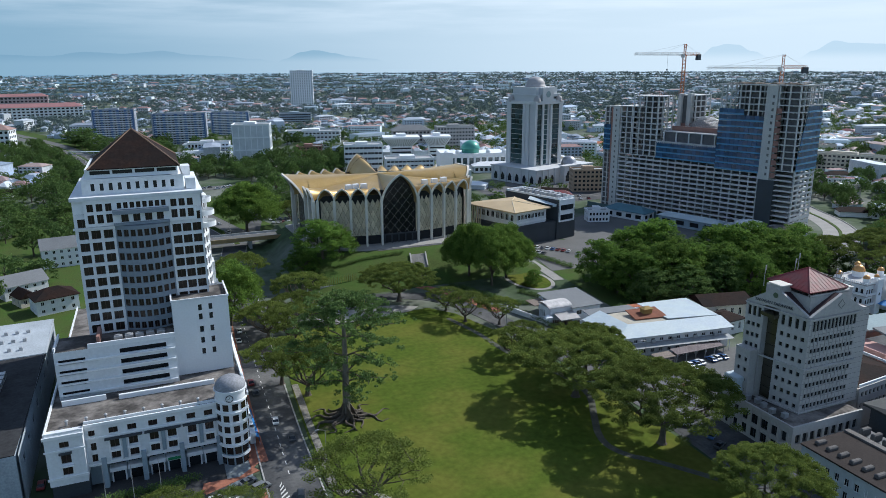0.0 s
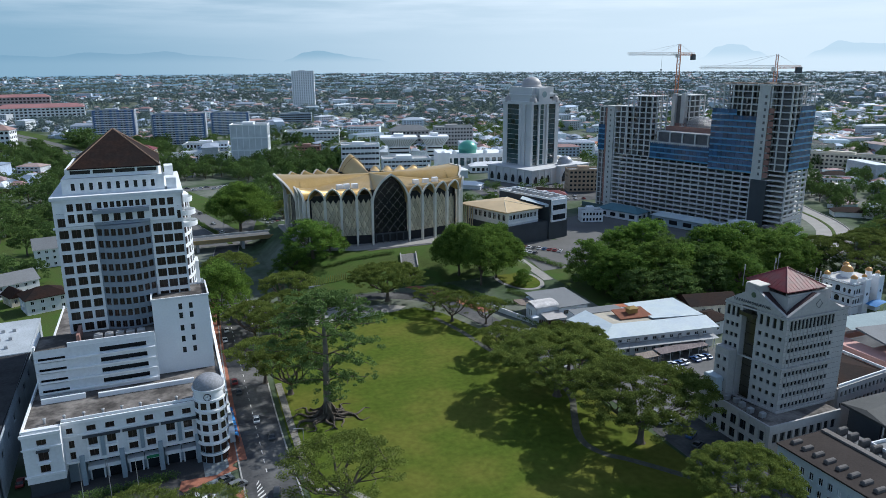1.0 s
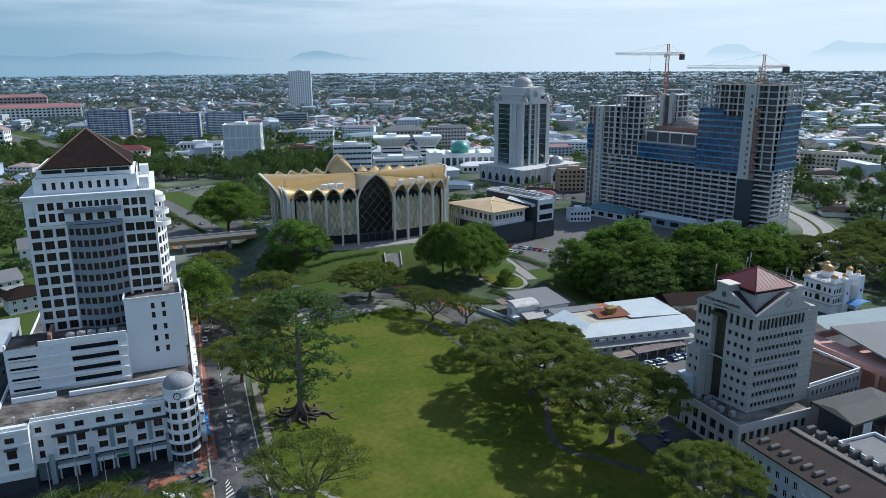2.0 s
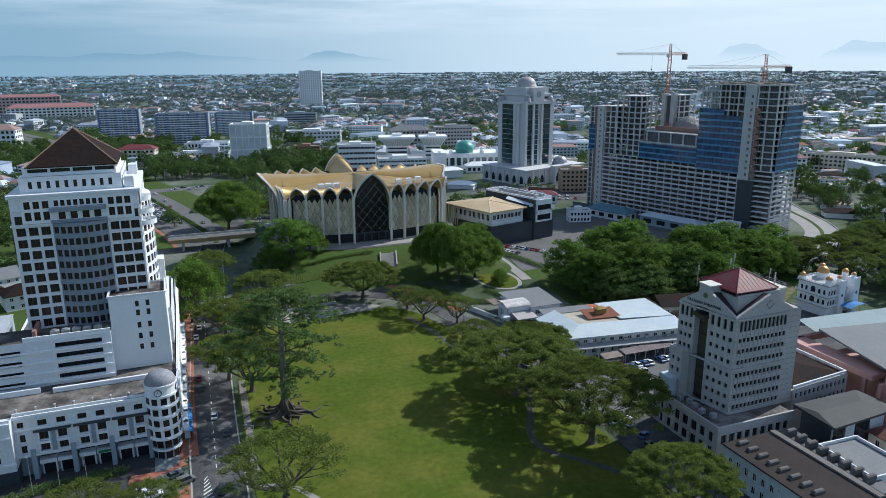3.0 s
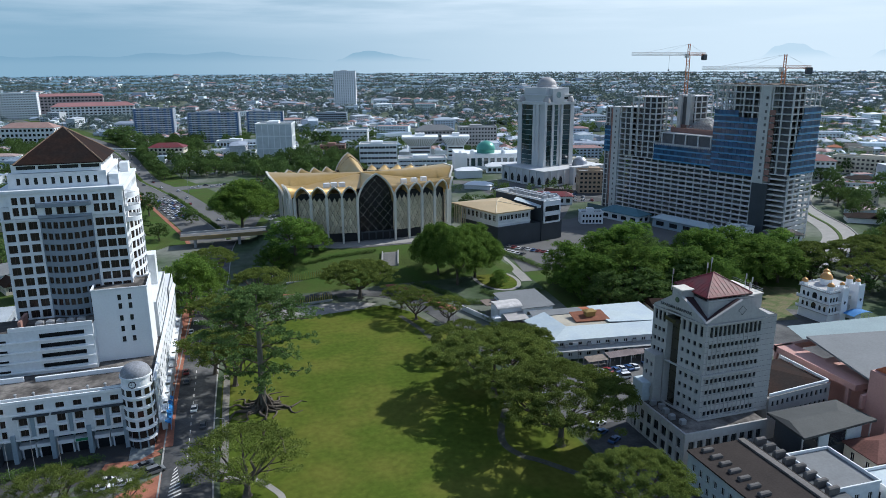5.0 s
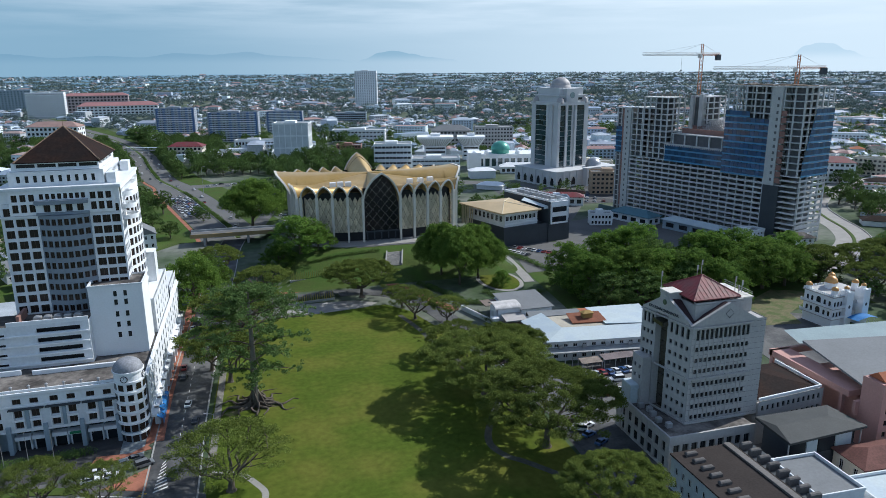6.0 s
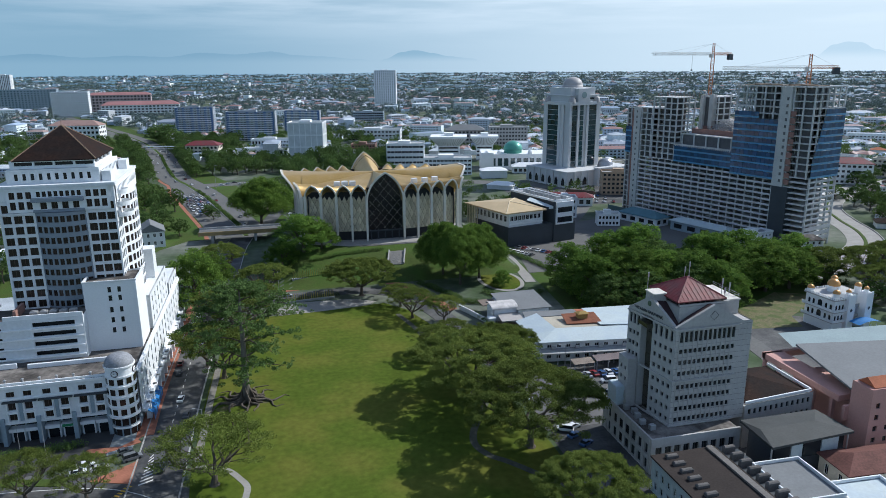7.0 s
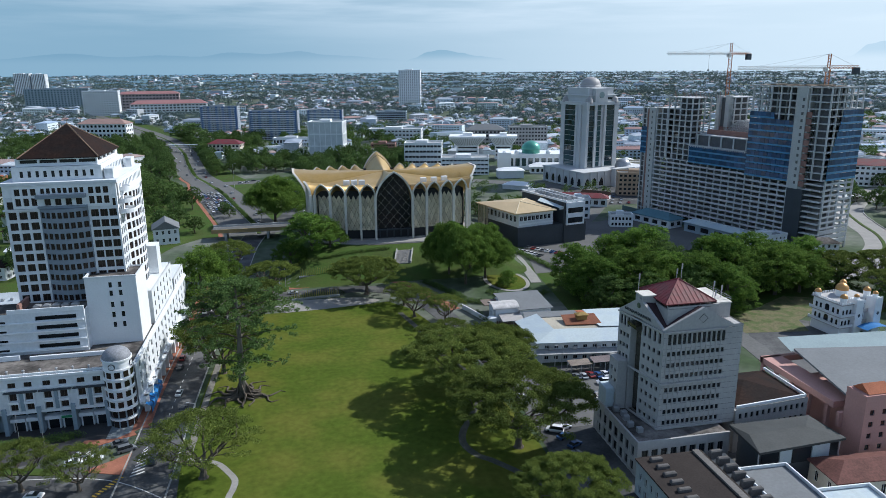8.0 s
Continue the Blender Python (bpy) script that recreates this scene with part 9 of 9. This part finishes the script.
# the grove beside the car park: uneven crowns, the tall ones standing clear of the rest
for i in range(9):
    for j in range(7):
        x, y = 183 + i * 13.5 + (j % 2) * 6 + trng.uniform(-3.5, 3.5), 220 + j * 12.5 + trng.uniform(-4, 4)
        if y > 298 - 0.46 * (x - 180) or (x > 246 and y < 226) or (x < 194 and y < 222) or (x < 203 and y > 258):
            continue
        tall = trng.random() ** 1.5
        plant(ROUND[int(trng.choice([0, 1, 0, 2]))], x, y, 14 + 13 * tall, 10 + 5.5 * tall)
for i in range(7):
    plant(ROUND[6], 170 + 11 * i + trng.uniform(-3, 3), 216 + trng.uniform(-2, 2), trng.uniform(5, 9), trng.uniform(4, 6))
for x, y, h, r in ((300, 232, 17, 14), (318, 225, 18, 15), (306, 208, 15, 12), (330, 205, 16, 13), (345, 240, 15, 12), (352, 215, 15, 13), (372, 250, 15, 12), (290, 246, 16, 11)):
    plant(RAIN[3], x, y, h, r)


def along_line(points, s):
    """Place and heading at s metres along a line."""
    for (ax, ay), (bx, by) in zip(points[:-1], points[1:]):
        d = math.hypot(bx - ax, by - ay)
        if s < d:
            return ax + (bx - ax) * s / d, ay + (by - ay) * s / d, math.degrees(math.atan2(by - ay, bx - ax))
        s -= d
    return (*points[-1], 0.0)


def near_highway(x, y, d):
    return any((x - a) ** 2 + (y - b) ** 2 < d * d for a, b in highway)


# belts along the highway, the old quarter and behind the museum
spots = []
BELTS = [(-2, 215, 655, 745, 95, 7.5), (70, 215, 618, 660, 22, 8.0), (165, 235, 395, 470, 10, 9.0), (-170, -20, 500, 600, 26, 10.0), (-260, -45, 590, 780, 90, 9.5), (-330, -75, 780, 1000, 110, 10.0), (-55, 20, 755, 1000, 46, 9.0),
         (-70, 5, 405, 500, 12, 11.0), (-170, -48, 200, 400, 12, 13.0), (-210, -75, 400, 520, 16, 12.0), (10, 190, 870, 960, 24, 11.0), (424, 520, 250, 330, 30, 9.0), (478, 600, 330, 405, 30, 9.0), (425, 470, 400, 470, 14, 9.0), (352, 384, 236, 262, 8, 8.0), (84, 160, 455, 585, 26, 9.0), (60, 84, 480, 560, 6, 9.0), (290, 380, 150, 205, 22, 9.0), (440, 720, 270, 520, 70, 11.0)]
for x0, x1, y0, y1, many, gap in BELTS:
    got = tries = 0
    while got < many and tries < 900:
        tries += 1
        x, y = trng.uniform(x0, x1), trng.uniform(y0, y1)
        if near_highway(x, y, 26 if y < 600 else 20) or any((x - a) ** 2 + (y - b) ** 2 < gap * gap for a, b in spots) or (-70 < x < 0 and 380 < y < 412) or (x > 168 and 600 < y < 672) or not in_sight(x, y):
            continue
        if 78 < x < 124 and y > 742 or -34 < x < 12 and 786 < y < 818 or abs(x + 186) < 36 and abs(y - 1006) < 18:
            continue
        got += 1
        spots.append((x, y))
        plant(ROUND[(4, 3, 6, 3, 6)[got % 5]], x, y, trng.uniform(9, 17), trng.uniform(5.5, 9.0))
for side, reach in ((1, 21), (-1, 20)):
    for s in range(255, 640, 9):
        x, y, _ = along_line(offset(highway, side * (reach + trng.uniform(-2, 4))), s + trng.uniform(-2, 2))
        if trng.random() < 0.8:
            plant(ROUND[3 if s % 2 else 6], x, y, trng.uniform(8, 14), trng.uniform(5, 8))
plant(ROUND[4], -76, 985, 24, 24)
plant(ROUND[5], 49, 431, 28.5, 21)
for x, y, h, r in ((134, 291, 25, 13), (138.6, 276, 26, 13.5), (150, 283.5, 25, 13.5)):
    plant(ROUND[5], x, y, h, r)
for x, y in ((14, 470), (18, 455), (-22, 520)):
    plant(ROUND[4], x, y, 8, 5)


def woods(name, count, y0, y1, power, clumps, spread, radius, per, size, leaf, label):
    cs, rs = [], []
    n = 0
    while n < count:
        y = y0 + (y1 - y0) * trng.random() ** power
        x = trng.uniform(-0.42 * y - 80, 1.7 * y + 180)
        if x * x + y * y > 4620 ** 2 or not clear_of(x, y) or not in_sight(x, y):
            continue
        left = x < -40 and y < 1500
        if not left and noise.noise(Vector((x / 180, y / 180, 9.0))) < -0.08 and trng.random() < 0.7:
            continue
        s = trng.uniform(0.75, 1.3)
        for _ in range(clumps):
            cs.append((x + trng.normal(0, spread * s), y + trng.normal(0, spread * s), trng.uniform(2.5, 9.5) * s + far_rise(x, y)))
            rs.append(trng.uniform(0.7, 1.2) * radius * s)
        n += 1
    tagged(new(name, quad_mesh(name, leaf_cards(cs, rs, per, size, 0.75, 0.9), leaf)), label, "trees", kind="stuff")


woods("middle_woods", 1900, 440, 1100, 1.0, 9, 3.2, 2.6, 26, 0.95, LEAF_MID, "trees crowding between the houses")
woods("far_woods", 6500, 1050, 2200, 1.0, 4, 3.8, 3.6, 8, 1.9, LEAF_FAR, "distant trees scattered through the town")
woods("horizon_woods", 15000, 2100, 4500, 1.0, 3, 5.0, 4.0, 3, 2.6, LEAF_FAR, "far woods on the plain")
# ---- vehicles ----
def make_car(name="car", L=4.4, W=1.76, H=1.46, van=False, label=""):
    c = thing(name, label or "parked saloon car with dark windows", "car")
    b = Geo()
    hl, hw = L / 2, W / 2
    belt = 0.92 if not van else 1.05
    prof = [(-hl, 0.42), (-hl + 0.04, 0.78), (-hl + 0.35, belt), (hl - 0.95, belt), (hl - 0.12, 0.74), (hl, 0.45), (hl - 0.1, 0.28), (-hl + 0.1, 0.28)]
    n = len(prof)
    pts = [(x, -hw, z) for x, z in prof] + [(x, hw, z) for x, z in prof]
    b.raw(pts, [tuple(reversed(range(n))), tuple(range(n, 2 * n))] + [(i, (i + 1) % n, n + (i + 1) % n, n + i) for i in range(n)])
    x0, x1, t0, t1 = (-hl + 0.1, hl - 1.0, -hl + 0.4, hl - 1.75) if van else (-hl + 0.5, hl - 1.15, -hl + 1.15, hl - 2.1)
    b.raw([(t0, -hw + 0.2, H - 0.05), (t1, -hw + 0.2, H - 0.05), (t1, hw - 0.2, H - 0.05), (t0, hw - 0.2, H - 0.05), (t0 + 0.1, -hw + 0.3, H), (t1 - 0.1, -hw + 0.3, H), (t1 - 0.1, hw - 0.3, H), (t0 + 0.1, hw - 0.3, H)],
          [(0, 1, 5, 4), (1, 2, 6, 5), (2, 3, 7, 6), (3, 0, 4, 7), (4, 5, 6, 7)])
    part("body", b, CARPAINT, c)
    g = Geo()
    g.raw([(x0, -hw + 0.05, belt), (x1, -hw + 0.05, belt), (x1, hw - 0.05, belt), (x0, hw - 0.05, belt), (t0, -hw + 0.2, H - 0.05), (t1, -hw + 0.2, H - 0.05), (t1, hw - 0.2, H - 0.05), (t0, hw - 0.2, H - 0.05)],
          [(0, 1, 5, 4), (1, 2, 6, 5), (2, 3, 7, 6), (3, 0, 4, 7)])
    part("window_band", g, GLASS, c)
    wm = Geo()
    wm.tube((0, -0.1, 0), (0, 0.1, 0), 0.32, 0.32, 12)
    wm = wm.mesh("wheel", [TYRE])
    for x in (-hl + 0.8, hl - 0.85):
        for y in (-hw + 0.08, hw - 0.08):
            w = part("wheel", wm, None, c)
            w.matrix_basis = Matrix.Translation((x, y, 0.32))
    return c


CAR = make_car()
VAN = make_car("van", 5.0, 1.9, 1.95, True, "white passenger van with dark windows")
crng = np.random.default_rng(21)
placed = set()


def drive(src, x, y, heading, z=0.06, group=""):
    m = pose(x, y, z, 0, 0, heading)
    if src.name not in placed:
        placed.add(src.name)
        src.matrix_basis = m
        ob = src
    else:
        ob = copy_thing(src, m)
    return tagged(ob, group=group)


for src, x, y, a in ((CAR, 5.1, 153.2, 14), (CAR, 8.8, 150.7, 12), (CAR, 13.5, 157.7, 24), (VAN, 16.1, 154.0, 22), (VAN, 24.3, 147.2, 80), (CAR, 24.8, 185.8, 86), (CAR, 27.4, 174.6, 86), (CAR, 4.0, 150.0, 10),
                     (CAR, 22.2, 206.0, 88), (CAR, -1.0, 136.4, -8), (CAR, 21.8, 214, 89), (CAR, 28.2, 232, 88), (CAR, 22.5, 252, 89), (CAR, 60, 279, 3), (CAR, 24, 262, 89), (CAR, 33, 345, 86), (CAR, 36, 372, 88), (CAR, -33, 176, 92)):
    drive(src, x, y, a)
for x, y in ((144.9, 170.4), (150.1, 170.1), (152.5, 169.8), (155.0, 170.2), (157.4, 169.6), (159.9, 169.9), (162.5, 169.8), (164.8, 170.0), (169.8, 170.4), (172.3, 170.9), (175.0, 170.6)):
    drive(CAR, x, y, 90 + crng.normal(0, 2), 0.08, "cars in the office car park")
for x, y in ((147.9, 156.6), (150.4, 157.0), (152.7, 156.7), (155.2, 156.8)):
    drive(CAR, x, y, 122 + crng.normal(0, 3), 0.08, "cars in the office car park")
drive(VAN, 157.0, 164.1, 175, 0.08)
drive(VAN, 130.9, 139.0, 150, 0.08)
for i in range(5):
    drive(CAR, 131.5 + 1.6 * (i % 2) + 0.3 * i, 126 + 4.6 * i, 20 + crng.normal(0, 4), 0.08, "cars under the rain trees")
for x, y in ((126, 172), (125.4, 184), (128, 160), (122.4, 214)):
    drive(CAR, x, y, 98, 0.06)
for i in range(9):
    drive(CAR, 188 + 1.9 * i, 331 - 2.3 * i, 40 + crng.normal(0, 3), 0.08, "cars in the museum car park")
    if i < 6:
        drive(CAR, 181 + 1.5 * i, 326 - 2.4 * i, 40 + crng.normal(0, 3), 0.08, "cars in the museum car park")
drive(CAR, 205, 306, 30, 0.08)
drive(CAR, 142.6, 211.4, 90, 0.1)


def along(points, s):
    """Place and heading at s metres along a line."""
    for (ax, ay), (bx, by) in zip(points[:-1], points[1:]):
        d = math.hypot(bx - ax, by - ay)
        if s < d:
            t = s / d
            return ax + (bx - ax) * t, ay + (by - ay) * t, math.degrees(math.atan2(by - ay, bx - ax))
        s -= d
    return None


for lane in range(5):
    line = offset(highway, 3.8 + 3.5 * lane)
    for k in range(13):
        if crng.random() < 0.12:
            continue
        x, y, a = along(line, 78 + 6.6 * k + crng.uniform(-0.6, 0.6))
        drive(CAR, x, y, a + 180, 0.08, "queue on the highway")
for k in range(16):
    x, y, a = along(offset(highway, -(3.6 + 3.4 * (k % 3))), 30 + 34 * k * 0.9 + crng.uniform(-5, 5))
    drive(CAR, x, y, a, 0.08, "traffic leaving town")
for k in range(10):
    x, y, a = along(offset(highway, 3.6 + 3.3 * (k % 3)), 230 + 34 * k + crng.uniform(-5, 5))
    drive(CAR, x, y, a + 180, 0.08, "traffic coming into town")
for k in range(14):
    drive(CAR, 16 + 5.2 * k, 598 + 5 * (k % 3) + crng.uniform(-1, 1), crng.choice([8, 188]), 0.07, "traffic at the junction")
for i in range(4):
    for j in range(10):
        if crng.random() < 0.85:
            drive(CAR, 246 + 6 * j, 452 + 13 * i - 1.6 * j + crng.uniform(-0.4, 0.4), 75, 0.06, "cars before the court tower")
for i in range(16):
    drive(CAR, 68 + 5.2 * (i % 8) * 0.6, 448 + 12 * (i // 8) + crng.uniform(-1, 1), 80, 0.0, "cars beside the museum")
# ---- small things round the lawn ----
def spike_screen(ax, ay, bx, by, n, h, label):
    s = thing("garden_screen", label, "screen", (ax, ay, ground_z(ax, ay)), math.degrees(math.atan2(by - ay, bx - ax)))
    L = math.hypot(bx - ax, by - ay)
    mat = bpy.data.materials.get("bamboo_slat") or surface("bamboo_slat", (0.42, 0.36, 0.10), 0.7, vary=0.2, random=0.3)
    for k in range(n):
        g = Geo()
        x = L * k / (n - 1)
        hh = h * (1.0 if k % 2 else 0.86)
        g.raw([(x - 0.16, -0.08, 0), (x + 0.16, -0.08, 0), (x + 0.16, 0.08, 0), (x - 0.16, 0.08, 0), (x - 0.12, -0.06, hh * 0.9), (x + 0.12, -0.06, hh * 0.9), (x + 0.12, 0.06, hh * 0.9), (x - 0.12, 0.06, hh * 0.9), (x, 0, hh)],
              [(0, 1, 5, 4), (1, 2, 6, 5), (2, 3, 7, 6), (3, 0, 4, 7), (4, 5, 8), (5, 6, 8), (6, 7, 8), (7, 4, 8)])
        part("slat", g, mat, s)
    b = Geo()
    b.box(-0.6, L + 0.6, -0.7, 0.7, -0.3, 0.6)
    part("planter", b, CONCRETE, s)
    return s


spike_screen(63.5, 296.5, 80.5, 298.5, 20, 4.6, "yellow-green upright slat screen in a planter")
spike_screen(59.5, 270.2, 79.5, 272.6, 22, 4.0, "yellow-green upright slat screen behind the forecourt")


def museum_stairs():
    s = thing("stairs", "pale concrete garden stairs with side walls up the slope", "stairs")
    n = 22
    p0, p1 = Vector((112.8, 301.0)), Vector((115.6, 311.6))
    for k in range(n):
        t = k / n
        q = p0.lerp(p1, t)
        g = Geo()
        z = ground_z(q.x, q.y) + 0.25
        g.box(q.x - 3.6, q.x + 3.6, q.y, q.y + 10.6 / n + 0.02, z - 1.0, z + 0.12)
        part("step", g, PAVING, s)
    for sx in (-4.3, 3.7):
        g = Geo()
        for k in range(n):
            q0, q1 = p0.lerp(p1, k / n), p0.lerp(p1, (k + 1) / n)
            za, zb = ground_z(q0.x, q0.y) + 1.1, ground_z(q1.x, q1.y) + 1.1
            g.raw([(q0.x + sx, q0.y, za - 1.6), (q0.x + sx + 0.6, q0.y, za - 1.6), (q1.x + sx + 0.6, q1.y, zb - 1.6), (q1.x + sx, q1.y, zb - 1.6), (q0.x + sx, q0.y, za), (q0.x + sx + 0.6, q0.y, za), (q1.x + sx + 0.6, q1.y, zb), (q1.x + sx, q1.y, zb)],
                  [(0, 1, 5, 4), (1, 2, 6, 5), (3, 0, 4, 7), (4, 5, 6, 7), (2, 3, 7, 6)])
        part("side_wall", g, KERB, s)
    return s


museum_stairs()
draped("paving", (98, 142), (320, 334), surface("dark_plaza_paving", (0.10, 0.10, 0.105), 0.85, vary=0.2), 0.12, "dark paved terrace before the museum", "paving", 22, 8)


def hedge(points, w, h, label):
    """A clipped hedge of small leaves along a line."""
    t = thing("hedge", label, "hedge")
    cs = []
    for (ax, ay), (bx, by) in zip(points[:-1], points[1:]):
        d = math.hypot(bx - ax, by - ay)
        for k in range(max(1, int(d / 0.7))):
            u = k / max(1, int(d / 0.7))
            x, y = ax + (bx - ax) * u, ay + (by - ay) * u
            cs.append((x + trng.normal(0, w * 0.2), y + trng.normal(0, w * 0.2), ground_z(x, y) + h * trng.uniform(0.3, 0.85)))
    part("leaves", quad_mesh("leaves", leaf_cards(cs, [w * 0.75] * len(cs), 160, 0.32, 0.8), LEAF_MID), None, t)
    return t


hedge([(72, 308), (90, 312), (109, 314)], 1.4, 1.2, "dark clipped hedge across the grass slope")
hedge([(128, 312), (140, 306), (150, 300)], 1.2, 1.0, "low hedge at the top of the slope")
hedge([(120, 283), (128, 266), (134, 250), (148, 244)], 2.4, 1.4, "dark shrub bed beside the red path")
hedge([(146, 262), (150, 252), (160, 248), (172, 256)], 2.0, 1.2, "shrubs round the oval lawn")
hedge([(178, 330), (184, 300), (188, 285)], 2.2, 1.8, "shrubs beside the car park")
hedge([(133.5, 236), (135.5, 222), (137, 211)], 1.6, 2.0, "shrubs behind the boundary wall")
hedge([(56, 270), (66, 272.6), (82, 275)], 1.6, 1.4, "shrubs behind the slat screen")
for a, b in ((30, 90), (90, 150), (150, 176), (262, 330), (330, 440)):
    q = [along(highway, s)[:2] for s in range(a, b, 6)]
    hedge(q, 2.0, 1.5, "dark shrubs on the highway median")


def lamp_post(x, y, h, turn, label="tall grey street lamp beside the road"):
    p = thing("street_lamp", label, "street lamp", (x, y, ground_z(x, y)), turn)
    g = Geo()
    g.tube((0, 0, 0), (0, 0, h), 0.14, 0.07, 8)
    part("pole", g, METAL, p)
    g = Geo()
    g.tube((0, 0, h - 0.1), (1.8, 0, h + 0.4), 0.06, 0.05, 6)
    part("arm", g, METAL, p)
    g = Geo()
    g.cbox(1.6, 2.5, -0.16, 0.16, h + 0.32, h + 0.5, 0.05)
    part("lamp_head", g, METAL, p)
    return p


for x, y, h, a in ((56.5, 290, 11, 90), (54, 284, 8, 270), (33.5, 160, 9, 180), (34.5, 250, 9, 180), (132, 176, 9, 180), (120, 226, 9, 0), (148, 178, 8, 180), (14, 560, 22, 0), (-2, 505, 10, 0), (40, 440, 10, 180)):
    lamp_post(x, y, h, a)


def overbridge():
    b = thing("road_bridge", "concrete road bridge over the sunken road with yellow edge", "bridge")
    g = Geo()
    g.box(14, 70, 388, 400, 4.6, 5.8)
    part("deck", g, CONCRETE, b)
    for y, m in ((387.5, surface("ochre_parapet", (0.34, 0.25, 0.12), 0.8, vary=0.2)), (400.0, CONCRETE)):
        q = Geo()
        q.box(14, 70, y, y + 0.5, 4.8, 6.9)
        part("parapet", q, m, b)
    for x in (21, 45, 66):
        q = Geo()
        q.box(x, x + 1.4, 388.5, 399.5, 0, 4.6)
        part("pier", q, CONCRETE, b)
    q = Geo()
    q.box(14, 70, 389, 399, 5.8, 5.86)
    part("roadway", q, ASPHALTPALE, b)
    return b


overbridge()
fl = thing("footbridge", "pale blue covered footbridge over the highway", "footbridge", (-58, 848, 0), -17)
g = Geo()
g.box(-26, 26, -1.6, 1.6, 5.6, 6.2)
part("deck", g, CONCRETE, fl)
g = Geo()
g.box(-26, 26, -1.9, 1.9, 8.4, 8.8)
part("roof", g, ROOFPALE, fl)
for x in (-25, 0, 25):
    q = Geo()
    q.box(x - 0.4, x + 0.4, -0.8, 0.8, 0, 8.4)
    part("pier", q, CONCRETE, fl)


RUSTSHEET = surface("stained_carport_sheet", (0.24, 0.20, 0.165), 0.8, vary=0.45, coarse=0.35, fine=2.5)
GREYSHEET = surface("weathered_carport_sheet", (0.20, 0.165, 0.16), 0.75, vary=0.3, coarse=0.3, fine=2.5)


def carport(x, y, length, depth, high, mat, label, bays):
    """Lean-to roof of ribbed sheet on slim posts, open towards the car park."""
    c = thing("carport", label, "carport", (x, y, 0.02), group="carports in the car park")
    g = Geo()
    n = int(length / 0.5)
    for i in range(n):
        a, b = length * i / n, length * (i + 1) / n
        m = (a + b) / 2
        g.raw([(a, 0, high), (m, 0, high + 0.07), (b, 0, high), (b, depth, high + 0.5), (m, depth, high + 0.57), (a, depth, high + 0.5)],
              [(0, 1, 4, 5), (1, 2, 3, 4)])
    part("roof_sheet", g, mat, c)
    f = Geo()
    f.box(0, length, 0.1, 0.22, high - 0.2, high - 0.02)
    f.box(0, length, depth - 0.2, depth - 0.08, high + 0.28, high + 0.46)
    part("roof_beam", f, GREYDARK, c)
    for i in range(bays + 1):
        for d, top in ((0.16, high - 0.1), (depth - 0.14, high + 0.36)):
            q = Geo()
            px = 0.15 + (length - 0.3) * i / bays
            q.box(px - 0.11, px + 0.11, d - 0.11, d + 0.11, 0, top)
            part("post", q, CONCRETE, c)
    return c


carport(149.2, 172.9, 7.4, 3.8, 2.9, RUSTSHEET, "low carport with rust-stained ribbed sheet roof", 2)
carport(157.2, 172.9, 20.6, 4.0, 3.3, GREYSHEET, "long carport with weathered brown sheet roof", 5)
# tarpaulins along the hotel arcade
for k in range(6):
    g = Geo()
    y = 174.5 + 3.0 * k
    g.raw([(17.2, y, 3.4), (17.2, y + 2.6, 3.4), (18.9, y + 2.6, 2.5), (18.9, y, 2.5), (18.9, y + 2.6, 0.3), (18.9, y, 0.3)], [(0, 1, 2, 3), (3, 2, 4, 5)])
    solid("tarpaulin", g, BLUETARP, "blue tarpaulin hung along the pavement", "tarpaulin", group="tarpaulins by the hotel")
for x, y in ((-18, 162), (-12, 161), (-6, 160.5)):
    p = thing("flagpole", "thin grey flagpole before the hotel", "flagpole", (x, y, 0), group="flagpoles")
    g = Geo()
    g.tube((0, 0, 0), (0, 0, 10), 0.09, 0.05, 6)
    part("pole", g, METAL, p)
    g = Geo()
    g.lathe([(0.0, 10.25), (0.12, 10.1), (0.0, 9.95)], 0, 0, 8)
    part("finial", g, METAL, p)
# worn earth and snaking surface roots round the kapok
WORN = surface("worn_grassy_earth", (0.105, 0.095, 0.045), 0.95, vary=0.5, coarse=0.5, fine=2.2, tint=(0.085, 0.105, 0.022))
for cx, cy, rx, ry in ((43.0, 180.2, 5.6, 3.6), (48.6, 178.6, 3.2, 1.7), (37.6, 176.4, 2.6, 1.5)):
    g = Geo()
    g.prism([(cx + rx * (1 + 0.22 * math.sin(3 * a + cx) + 0.14 * math.sin(7 * a)) * math.cos(a), cy + ry * (1 + 0.2 * math.cos(4 * a + cy) + 0.12 * math.sin(9 * a)) * math.sin(a)) for a in [2 * math.pi * i / 40 for i in range(40)]], 0.09, 0.11)
    solid("bare_ground", g, WORN, "thin worn grass and earth round the kapok roots", "ground", kind="structure")
band("path", smoothline([(32.5, 145.7), (37.4, 144.1), (40.8, 141.7), (43.3, 137.8), (45.3, 133.7), (45.2, 129.9), (44.4, 126.5), (43.4, 118.5)]), 1.6, PAVING, 0.0, 0.15, "pale narrow curved path on the lawn's edge", "path")
hedge([(-27, 160), (-14, 163), (2, 164)], 2.2, 1.6, "dark shrubs before the hotel")
